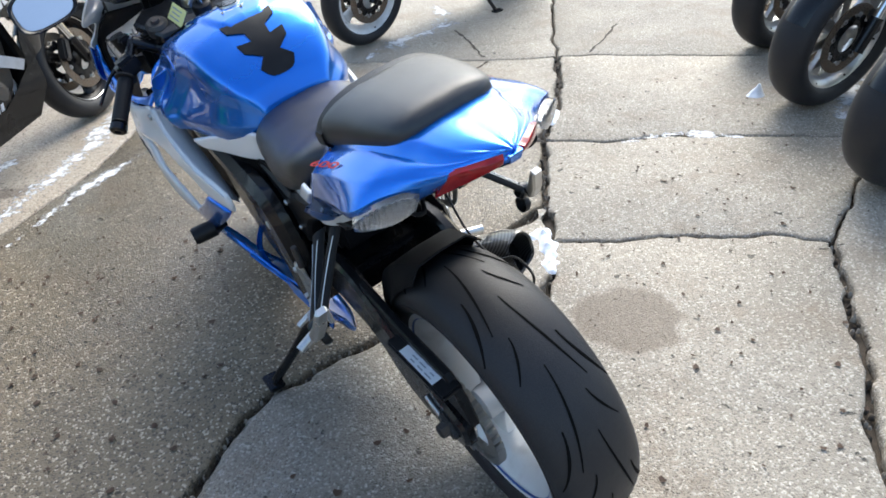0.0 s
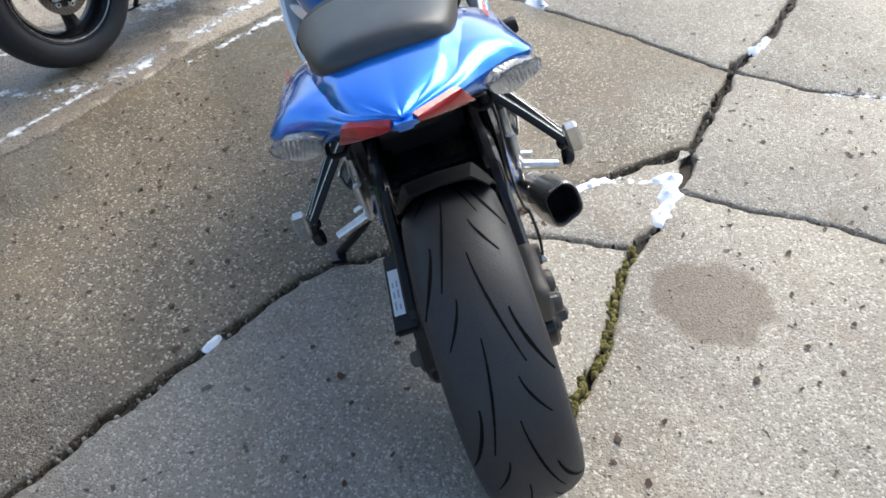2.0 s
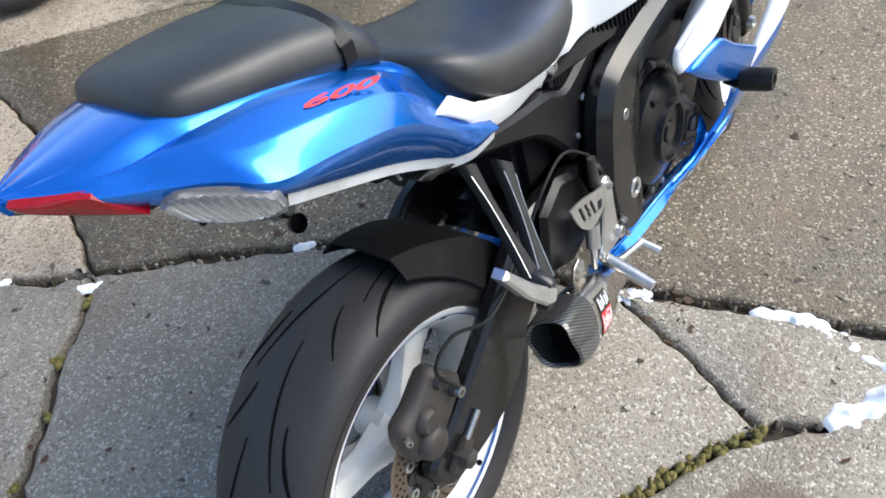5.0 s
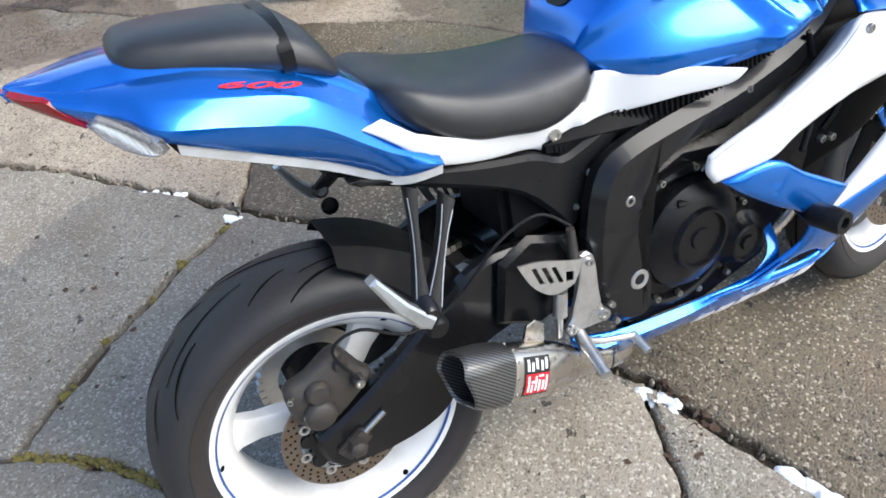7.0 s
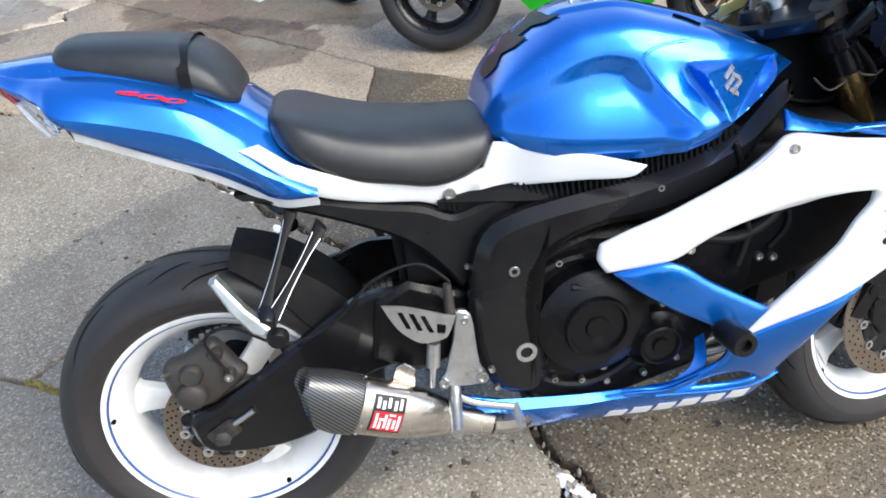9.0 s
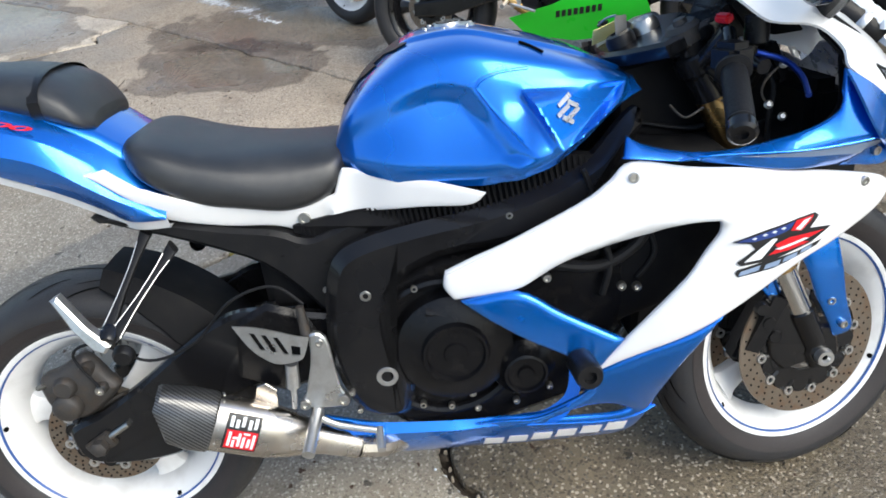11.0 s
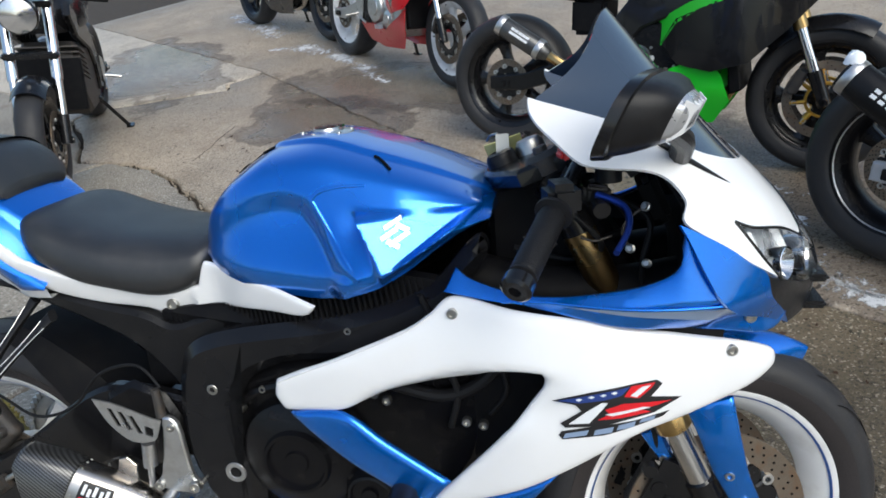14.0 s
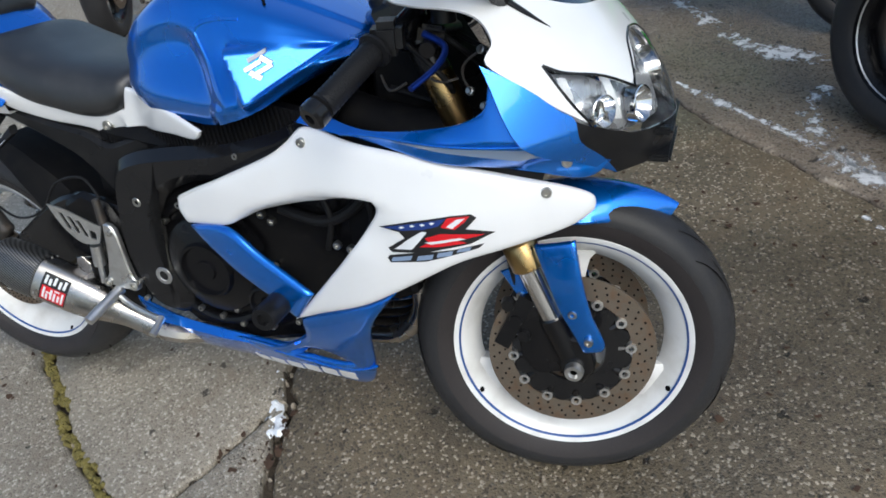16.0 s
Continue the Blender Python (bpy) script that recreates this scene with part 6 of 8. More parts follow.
for s in (-1, 1):
    y = s * 0.102
    P = lambda z, dx=0.0: Vector((fork_x(z) + dx, y, z))
    bm = bmesh.new()
    tube(bm, P(0.845), P(0.56), 0.0265, seg=28)
    lathe(bm, [(0.026, 0.0), (0.031, 0.004), (0.031, 0.05), (0.027, 0.056)], P(0.50), (P(0.6) - P(0.5)), 28)
    tube(bm, P(0.56), P(0.50), 0.0265, seg=28)
    fk = part("fork_leg", bm, GOLD, bike, "gold upside-down fork leg")
    bm = bmesh.new()
    tube(bm, P(0.95), P(0.843), 0.0272, seg=24)
    part("fork_top", bm, BLACK, fk, "black upper fork tube")
    bm = bmesh.new()
    tube(bm, P(0.51), P(0.38), 0.0240, seg=24)
    part("fork_slider", bm, CHROME, fk, "bright chrome fork slider")
    bm = bmesh.new()
    tube(bm, P(0.405), P(0.33), 0.0285, 0.026, 24)
    plate(bm, [(1.375, 0.375), (1.425, 0.37), (1.437, 0.305), (1.42, 0.272), (1.385, 0.272), (1.37, 0.305)], y - 0.020, y + 0.020, 0.006)
    plate(bm, [(1.285, 0.44), (1.355, 0.42), (1.395, 0.345), (1.375, 0.285), (1.33, 0.275), (1.30, 0.31)], y - 0.012, y + 0.010, 0.004)
    part("fork_foot", bm, BLACK, fk, "black fork foot")
    bm = bmesh.new()
    lathe(bm, [(0.006, 0.006), (0.009, 0.012), (0.016, 0.012), (0.018, 0.004), (0.018, -0.01)], (1.402, s * 0.124, 0.303), (0, s, 0), 20)
    part("axle_end", bm, ALU, fk)
    bm = bmesh.new()
    calm = pose(0, 0, 0, 0, 25, 0)
    box(bm, (1.288, s * 0.086, 0.385), (0.058, 0.062, 0.150), calm, 0.014)
    box(bm, (1.255, s * 0.080, 0.330), (0.030, 0.050, 0.070), calm, 0.008)
    for dz in (-0.032, 0.0, 0.032):
        tube(bm, (1.292 - dz * 0.45, s * 0.108, 0.390 + dz), (1.292 - dz * 0.45, s * 0.120, 0.390 + dz), 0.015, 0.012)
    part("front_caliper", bm, PLASTIC, bike, "black radial front brake caliper")
# fender
bm = bmesh.new()
rings = []
for i in range(25):
    a = radians(56 + 80 * i / 24)
    ring = []
    for k in range(15):
        b = -1 + k / 7
        rr = 0.322 + 0.006 * math.cos(i / 4) - 0.055 * abs(b) ** 2.4
        w = 0.076 * (0.18 + 0.82 * min(1, i / 9) ** 0.8)
        ring.append(FRONT + Vector((math.cos(a) * rr, w * b, math.sin(a) * rr)))
    ring += [p * 1.0 + (FRONT - p).normalized() * 0.004 for p in reversed(ring)]
    rings.append(ring)
loft(bm, rings)
fender = part("front_fender", bm, BLUE, bike, "metallic blue front fender", 45)
fender.matrix_local = steered(STEER, FRONT)
for s in (-1, 1):
    LEG = [(1.325, 0.555), (1.40, 0.575), (1.415, 0.50), (1.432, 0.43), (1.455, 0.37), (1.450, 0.350), (1.418, 0.345), (1.400, 0.385), (1.372, 0.44), (1.350, 0.50)]
    bm = skin_panel(LEG, lambda x, z, s=s: Vector((x, s * (0.128 + 0.012 * math.sin((z - 0.35) * 9) - 0.10 * max(0, z - 0.50) - 2.0 * (x - 1.40) ** 2), z)), 0.005 * s, 0.012, smooth=5, roll=0.004, reach=0.008)
    bm2 = bmesh.new()
    plate(bm2, [(1.262, 0.485), (1.290, 0.500), (1.312, 0.445), (1.298, 0.430)], s * 0.100, s * 0.106, 0.002)
    stay = part("fender_stay", bm2, BLUE, bike, "blue fender stay")
    screw("guard_screw", (1.299, s * 0.106, 0.441), (0, s, 0), stay, 0.007, 0.005)
    gl = part("fork_guard", bm, BLUE, bike, "metallic blue fork guard")
    for x, z in ((1.399, 0.433), (1.428, 0.378)):
        screw("guard_screw", (x, s * 0.134, z), (0, s, 0), gl, 0.008, 0.005)

bm = bmesh.new()
plate(bm, [(1.06, 0.13), (1.16, 0.145), (1.185, 0.10), (1.165, 0.05), (1.175, 0.0), (1.165, -0.05), (1.185, -0.10), (1.16, -0.145), (1.06, -0.13), (1.03, -0.05), (1.02, 0.0), (1.03, 0.05)], 0.0, 0.030, 0.006, to=lambda x, y, z: Vector((x - 0.40 * y, z, 0.918 + y + (x - 1.10) * 0.36)))
tc = part("triple_clamp", bm, BLACK, bike, "black top triple clamp with ignition lock")
tc.matrix_local = steered(STEER)
bm = bmesh.new()
lathe(bm, [(0.0, 0.026), (0.010, 0.026), (0.014, 0.030), (0.019, 0.030), (0.024, 0.022), (0.026, 0.0)], (1.095, 0, 0.942), (-0.36, 0, 1), 24)
part("steering_nut", bm, BOLT, tc)
bm = bmesh.new()
lathe(bm, [(0.0, 0.022), (0.012, 0.022), (0.014, 0.026), (0.022, 0.024), (0.026, 0.016), (0.026, -0.03)], (1.046, 0.0, 0.928), (-0.36, 0, 1), 28)
part("ignition_lock", bm, PLASTIC, tc, "black ignition lock barrel")
for s in (-1, 1):
    bm = bmesh.new()
    lathe(bm, [(0.0, 0.030), (0.010, 0.030), (0.012, 0.022), (0.022, 0.022), (0.029, 0.014), (0.029, -0.01)], (fork_x(0.95), s * 0.102, 0.948), (-0.40, 0, 1), 24)
    part("fork_cap", bm, CASTING, tc, "grey fork cap").matrix_local = steered(s * STEER)
bm = bmesh.new()
box(bm, (1.044, 0.0, 0.964), (0.022, 0.004, 0.034), bevel=0.001)
sweep(bm, [(1.036, 0.0, 0.982), (1.026, 0.02, 0.978), (1.022, 0.04, 0.968)], 0.0018, 8)
part("ignition_key", bm, BOLT, tc)
bm = bmesh.new()
m = steered(STEER).inverted() @ Matrix.Translation((1.040, 0.062, 0.948)) @ pose(0, 0, 0, -48, -16, 8)
box(bm, (0, 0, 0), (0.066, 0.042, 0.0016), None, 0.0004)
bmesh.ops.transform(bm, matrix=m, verts=bm.verts[:])
tag = part("key_tag", bm, YELLOW, tc, "pale yellow paper key tag")
for k in range(3):
    bm = bmesh.new()
    box(bm, (0.004, 0.011 - 0.011 * k, 0.0012), (0.044 - 0.010 * (k % 2), 0.003, 0.0006))
    bmesh.ops.transform(bm, matrix=m, verts=bm.verts[:])
    part("print_bar", bm, GREY_INK, tag)
for s in (-1, 1):
    inner, outer = Vector((1.166, s * 0.162, 0.955)), Vector((1.098, s * 0.368, 0.860))
    ax = (outer - inner).normalized()
    bm = bmesh.new()
    tube(bm, inner, outer, 0.011, seg=16)
    lathe(bm, [(0.031, -0.018), (0.036, -0.014), (0.036, 0.014), (0.031, 0.018)], (fork_x(0.905), s * 0.102, 0.905), (-0.4, 0, 0.92), 24, closed=True)
    tube(bm, (fork_x(0.905), s * 0.125, 0.905), inner, 0.015, seg=12)
    hb = part("handlebar", bm, BLACK, bike, "black clip-on handlebar")
    bm = bmesh.new()
    g0, g1 = inner.lerp(outer, 0.42), inner.lerp(outer, 0.97)
    L = (g1 - g0).length
    lathe(bm, [(0.012, 0.0), (0.026, 0.001), (0.026, 0.006), (0.018, 0.009)] + [(0.018 + (0.0012 if k % 2 else 0), 0.012 + (L - 0.02) * k / 26) for k in range(27)] + [(0.0195, L - 0.004), (0.012, L)], g0, ax, 24)
    part("grip", bm, GRIP, hb, "ribbed black rubber grip")
    bm = bmesh.new()
    lathe(bm, [(0.012, 0.0), (0.0205, 0.002), (0.0205, 0.018), (0.016, 0.022), (0.008, 0.022), (0.007, 0.016), (0.0, 0.016)], g1, ax, 24)
    part("bar_end", bm, BLACK, hb, "black bar end weight")
    bm = bmesh.new()
    box(bm, inner.lerp(outer, 0.30), (0.045, 0.058, 0.048), pose(0, 0, 0, 0, 0, s * -17), 0.010)
    sw = part("switch_housing", bm, PLASTIC, hb, "black switch housing")
    bm = bmesh.new()
    box(bm, inner.lerp(outer, 0.10) + Vector((-0.010, 0, 0.034)), (0.016, 0.030, 0.014), pose(0, 0, 0, 0, -20, s * -17), 0.004)
    part("kill_switch", bm, RED if s < 0 else PLASTIC, sw, "red kill switch" if s < 0 else "")
    bm = bmesh.new()
    l0 = inner.lerp(outer, 0.20) + Vector((0.040, 0, -0.010))
    sweep(bm, [l0, l0 + Vector((0.036, s * 0.015, -0.014)), l0 + Vector((0.040, s * 0.06, -0.030)), l0 + Vector((0.022, s * 0.115, -0.046))], 0.0052, r2=0.0042)
    part("lever", bm, BLUE_ANO if s < 0 else BLACK, hb, "blue anodised brake lever" if s < 0 else "black clutch lever")
    bm = bmesh.new()
    tube(bm, Vector((1.21, s * 0.165, 0.935)), Vector((1.21, s * 0.165, 0.975)), 0.019, seg=20)
    tube(bm, Vector((1.19, s * 0.16, 0.925)), Vector((1.19, s * 0.06, 0.905)), 0.012, seg=12)
    part("fluid_reservoir", bm, PLASTIC, hb, "black brake fluid reservoir")
for pts in ([(1.19, -0.07, 0.90), (1.27, -0.10, 0.86), (1.26, -0.12, 0.78), (1.27, -0.115, 0.60), (1.29, -0.10, 0.45)], [(1.14, -0.15, 0.90), (1.20, -0.13, 0.83), (1.16, -0.06, 0.78), (1.06, -0.05, 0.80)],
            [(1.14, 0.15, 0.90), (1.22, 0.12, 0.84), (1.16, 0.06, 0.78), (1.06, 0.05, 0.80)], [(1.15, -0.13, 0.93), (1.22, -0.15, 0.90), (1.24, -0.08, 0.84), (1.18, -0.03, 0.80)]):
    bm = bmesh.new()
    sweep(bm, pts, 0.005)
    part("control_cable", bm, GRIP, bike, "black control cable")
# brake master cylinder, fittings and bolts about the cockpit
bm = bmesh.new()
tube(bm, (1.185, -0.120, 0.925), (1.200, -0.215, 0.905), 0.014, 0.012, 16)
box(bm, (1.190, -0.165, 0.918), (0.040, 0.040, 0.030), pose(0, 0, 0, 0, 10, 14), 0.006)
mc = part("brake_master_cylinder", bm, BLACK, bike, "black front brake master cylinder")
for p, ax in (((1.205, -0.125, 0.932), (0, 0, 1)), ((1.262, -0.155, 0.893), (-0.5, -1, 0.4)), ((1.241, -0.155, 0.830), (-0.3, -1, 0.4)), ((1.264, -0.158, 0.808), (-0.3, -1, 0.4))):
    bm = bmesh.new()
    lathe(bm, [(0.0, 0.007), (0.004, 0.007), (0.005, 0.004), (0.007, 0.003), (0.007, -0.003)], p, ax, 12)
    part("banjo_fitting", bm, BOLT, bike, "bright bolt and washer")
for pts in ([(1.262, -0.150, 0.893), (1.235, -0.155, 0.872), (1.230, -0.152, 0.850), (1.241, -0.150, 0.830)], [(1.17, -0.135, 0.842), (1.19, -0.140, 0.838), (1.215, -0.13, 0.842)], [(1.085, -0.135, 0.845), (1.105, -0.15, 0.825), (1.135, -0.15, 0.838)]):
    bm = bmesh.new()
    sweep(bm, pts, 0.0022, 8, 6)
    part("cable_end", bm, CASTING, bike, "thin bare metal cable end")
bm = bmesh.new()
plate(bm, [(1.02, 0.90), (1.16, 0.92), (1.30, 0.70), (1.20, 0.60), (1.10, 0.62), (1.02, 0.75)], -0.045, 0.045, 0.01)
box(bm, (1.20, 0, 0.71), (0.26, 0.40, 0.02), bevel=0.004)
for s in (-1, 1):
    sweep(bm, [(0.99, s * 0.08, 0.76), (1.10, s * 0.085, 0.735), (1.24, s * 0.085, 0.735), (1.38, s * 0.08, 0.76)], 0.044, 14)
part("steering_head", bm, VOID, bike, "black steering head and air ducts")
bm = bmesh.new()
plate(bm, [(1.05, 0.66), (1.09, 0.66), (1.10, 0.42), (1.06, 0.40), (1.02, 0.40)], -0.12, 0.12, 0.01)
part("radiator", bm, VOID, bike, "black radiator behind the front wheel")

for ob in list(bike.children):
    if ob.name.split(".")[0] in ("fork_leg", "front_caliper", "fork_guard", "fender_stay", "handlebar") and sum(c[1] for c in ob.bound_box) > 0:
        ob.matrix_local = steered(2 * STEER)

for y in (-0.075, -0.025, 0.025, 0.075):
    bm = bmesh.new()
    sweep(bm, [(0.98, y, 0.52), (1.07, y, 0.46), (1.085, y * 0.95, 0.36), (1.02, y * 0.8, 0.275), (0.88, y * 0.5, 0.25)], 0.019, 14, 6)
    part("header_pipe", bm, STEEL, bike, "heat-browned exhaust header pipe")

# ---- silencer ----
A, B = Vector((0.160, -0.222, 0.440)), Vector((0.478, -0.166, 0.272))
ax = (B - A).normalized()
Lx = (B - A).length
side_dir = Vector((0.10, -0.93, 0.30)).normalized()
side_dir = (side_dir - ax * side_dir.dot(ax)).normalized()
t_dir = ax.cross(side_dir).normalized()
if t_dir.z < 0:
    t_dir = -t_dir
CAN = [(0.0, 0.90), (0.085, 1.0), (0.17, 0.98), (0.21, 0.90), (0.255, 0.70), (0.30, 0.52), (0.40, 0.48)]


def can_ring(l, grow=1.0, corner=2.6, cut=0.0, n=48):
    """An upright oval section of the silencer; cut slants it forward at its foot."""
    k = lerp_table(CAN, l) * grow
    ring = []
    for q in range(n):
        a = 2 * math.pi * q / n
        c, h = math.cos(a), math.sin(a)
        m = (abs(c) ** corner + abs(h) ** corner) ** (-1 / corner) * k
        ring.append(A + ax * (l + cut * max(0, 0.25 - h)) + side_dir * (0.040 * m * c) + t_dir * (0.050 * m * h))
    return ring


bm = bmesh.new()
loft(bm, [can_ring(l) for l in (0.080, 0.10, 0.13, 0.17, 0.19, 0.21, 0.235, 0.255, 0.28, 0.30, 0.32, Lx)])
can = part("silencer", bm, STEEL, bike, "short brushed titanium silencer with carbon tip")
bm = bmesh.new()
tip = [(0.062, 0.74, 0.0, 3.4), (-0.010, 0.86, 0.030, 3.4), (-0.016, 0.95, 0.032, 3.4), (-0.010, 1.04, 0.030, 3.4), (0.045, 1.09, 0.008, 3.2), (0.086, 1.05, 0.0, 2.8), (0.090, 1.0, 0.0, 2.8)]
loft(bm, [can_ring(l, g, c, t) for l, g, t, c in tip], cap=False)
part("carbon_tip", bm, CARBON, can, "faceted carbon fibre end cap", 25)
bm = bmesh.new()
loft(bm, [can_ring(0.062, 0.76, 3.4), can_ring(0.064, 0.76, 3.4)])
part("silencer_bore", bm, GROOVE, can)
for q in can_ring(0.096)[::4]:
    screw("rivet", q, q - (A + ax * 0.096), can, 0.0025, 0.0016)


def on_can(l, a, lift=0.0008):
    m = (abs(math.cos(a)) ** 2.6 + abs(math.sin(a)) ** 2.6) ** (-1 / 2.6) * lerp_table(CAN, l)
    out = side_dir * math.cos(a) + t_dir * math.sin(a)
    return A + ax * l + side_dir * (0.040 * m * math.cos(a)) + t_dir * (0.050 * m * math.sin(a)) + out * lift


def can_patch(l0, l1, a0, a1, lift):
    bm = bmesh.new()
    n = 8
    rows = [[bm.verts.new(on_can(l0 + (l1 - l0) * j, a0 + (a1 - a0) * i / n, lift)) for j in (0, 1)] for i in range(n + 1)]
    for p, q in zip(rows, rows[1:]):
        bm.faces.new((p[0], q[0], q[1], p[1]))
    return bm


lb = part("maker_label", can_patch(0.108, 0.168, -0.62, 0.66, 0.0008), BLACK_INK, can, "red, white and black maker's label without readable text")
part("label_block", can_patch(0.112, 0.166, -0.56, 0.10, 0.0013), RED, lb)
for l0, l1, a0, a1 in ((0.116, 0.121, -0.48, 0.04), (0.124, 0.129, -0.50, -0.24), (0.124, 0.136, -0.20, -0.12), (0.133, 0.138, -0.46, 0.02), (0.141, 0.146, -0.50, -0.10), (0.141, 0.153, -0.02, 0.05), (0.150, 0.155, -0.46, -0.14), (0.158, 0.163, -0.50, 0.02)):
    part("label_bar", can_patch(l0, l1, a0, a1, 0.0018), STICKER, lb)
for l0, l1, a0, a1 in ((0.114, 0.120, 0.20, 0.56), (0.124, 0.130, 0.18, 0.46), (0.134, 0.140, 0.24, 0.58), (0.146, 0.152, 0.18, 0.50), (0.156, 0.162, 0.22, 0.58)):
    part("label_bar", can_patch(l0, l1, a0, a1, 0.0018), STICKER, lb)
bm = bmesh.new()
plate(bm, [(0.30, 0.385), (0.345, 0.365), (0.352, 0.425), (0.335, 0.442), (0.318, 0.437)], -0.176, -0.170, 0.001)
sweep(bm, [B, B + Vector((0.05, 0.02, -0.02)), (0.60, -0.09, 0.235), (0.80, 0, 0.23)], 0.024)
part("link_pipe", bm, STEEL, can, "titanium link pipe and hanger")

# ---- foot controls ----
for s in (-1, 1):
    f = lambda x, y, z: Vector((x, s * y, z))
    lean = lambda x, y, z: f(x, 0.128 + y + (0.735 - z) * 0.95, z)
    br = group_part("pillion_bracket", bike, "black V-shaped pillion peg bracket with bare edges")
    for top, low in (((0.186, 0.740), (0.126, 0.618)), ((0.232, 0.716), (0.138, 0.612))):
        bm = bmesh.new()
        rings = []
        for t in (0.0, 0.06, 0.3, 0.6, 0.85, 1.0):
            x, z = top[0] + (low[0] - top[0]) * t, top[1] + (low[1] - top[1]) * t
            w = 0.0110 - 0.0055 * math.sin(math.pi * min(1, t * 1.1))
            d = Vector((low[1] - top[1], 0, top[0] - low[0])).normalized()
            ring = []
            for q in range(16):
                a = 2 * math.pi * q / 16
                c, h = math.copysign(abs(math.cos(a)) ** 0.6, math.cos(a)), math.copysign(abs(math.sin(a)) ** 0.6, math.sin(a))
                ring.append(lean(x + d.x * w * c, 0.010 * h, z + d.z * w * c))
            rings.append(ring)
        loft(bm, rings)
        part("bracket_leg", bm, GRIP, br, "satin black cast leg")
        for k in (1,) if top[0] < 0.2 else (-1, 1):
            bm = bmesh.new()
            rows = []
            for t in (0.10, 0.35, 0.65, 0.95):
                x, z = top[0] + (low[0] - top[0]) * t, top[1] + (low[1] - top[1]) * t
                w = 0.0110 - 0.0055 * math.sin(math.pi * min(1, t * 1.1))
                rows.append(lean(x + d.x * w * k * 0.80, 0.0085, z + d.z * w * k * 0.80))
            sweep(bm, rows, 0.0009, 6, 4)
            part("bracket_edge", bm, ALU, br, "bare metal edge")
    bm = bmesh.new()
    lathe(bm, [(0.0, 0.016), (0.012, 0.016), (0.016, 0.010), (0.017, -0.012), (0.012, -0.018), (0.0, -0.018)], lean(0.130, 0.0, 0.612), (0, s, -0.3), 20)
    part("bracket_boss", bm, BLACK, br)
    bm = bmesh.new()
    lathe(bm, [(0.0, 0.006), (0.014, 0.006), (0.018, 0.0), (0.018, -0.010)], f(0.140, 0.245, 0.572), (0, s, -0.2), 20)
    part("bracket_foot", bm, PLASTIC, br)
    bm = bmesh.new()
    plate(bm, [(0.058, 0.688), (0.070, 0.693), (0.104, 0.640), (0.136, 0.604), (0.124, 0.592), (0.108, 0.600), (0.082, 0.636)], 0.226, 0.250, 0.004, to=lambda x, y, z: f(x, y + (0.69 - z) * 0.20, z))
    part("pillion_peg", bm, ALU, br, "bare aluminium folded pillion peg")
    # rider's foot peg set
    bm = bmesh.new()
    plate(bm, [(0.432, 0.532), (0.459, 0.522), (0.465, 0.45), (0.470, 0.411), (0.480, 0.395), (0.470, 0.377), (0.417, 0.380), (0.390, 0.392), (0.404, 0.410), (0.411, 0.432), (0.427, 0.486)], s * 0.170, s * 0.184, 0.003, smooth=3)
    rs = part("rearset_plate", bm, ALU, bike, "brushed aluminium rearset plate")
    guard = [(0.308, 0.573), (0.350, 0.563), (0.407, 0.538), (0.432, 0.530), (0.420, 0.500), (0.407, 0.487), (0.371, 0.486), (0.345, 0.505), (0.326, 0.531)]
    slots = [[(x - 0.0045, z), (x + 0.0045, z - 0.002), (x + 0.0175, z - 0.039), (x + 0.0085, z - 0.037)] for x, z in ((0.337, 0.556), (0.356, 0.549), (0.375, 0.541))] + [[(0.398, 0.520), (0.414, 0.514), (0.411, 0.497), (0.397, 0.500)]]
    bm = skin_panel(guard, lambda x, z, s=s: Vector((x, s * (0.188 + 0.05 * max(0, 0.40 - x)), z)), 0.003 * s, 0.02, slots, smooth=4)
    part("heel_guard", bm, ALU, rs, "slotted aluminium heel guard")
    bm = bmesh.new()
    tube(bm, f(0.418, 0.176, 0.372), f(0.405, 0.270, 0.345), 0.012, 0.011, 18)
    part("foot_peg", bm, ALU, rs, "knurled aluminium foot peg")
    bm = bmesh.new()
    sweep(bm, [f(0.410, 0.188, 0.372), f(0.45, 0.192, 0.345), f(0.52, 0.198, 0.325)], 0.007, r2=0.006)
    tube(bm, f(0.525, 0.19, 0.322), f(0.528, 0.232, 0.305), 0.008, seg=12)
    part("foot_lever", bm, ALU, rs, "aluminium brake pedal" if s < 0 else "aluminium gear lever")
    bm = bmesh.new()
    tube(bm, f(0.390, 0.178, 0.478), f(0.384, 0.178, 0.430), 0.012, 0.013)
    tube(bm, f(0.384, 0.178, 0.430), f(0.378, 0.178, 0.385), 0.006)
    part("master_cylinder", bm, ALU, rs, "silver brake master cylinder")
    bm = bmesh.new()
    tube(bm, f(0.425, 0.172, 0.53), f(0.424, 0.172, 0.585), 0.010, 0.007)
    part("hose_union", bm, CASTING, rs)
    for x, z, r in ((0.470, 0.392, 0.012), (0.400, 0.392, 0.010), (0.447, 0.515, 0.007), (0.496, 0.365, 0.006), (0.488, 0.405, 0.006)):
        screw("rearset_bolt", f(x, 0.184, z), (0, s, 0), rs, r, 0.006)
    # crash slider
    bm = bmesh.new()
    p, q = f(0.888, 0.226, 0.456), f(0.893, 0.321, 0.462)
    lathe(bm, [(0.010, 0.0), (0.020, 0.03), (0.024, 0.034), (0.024, 0.088), (0.021, 0.095), (0.011, 0.095), (0.010, 0.085), (0.0, 0.085)], p, q - p, 24)
    part("crash_slider", bm, PLASTIC, bike, "black crash slider")

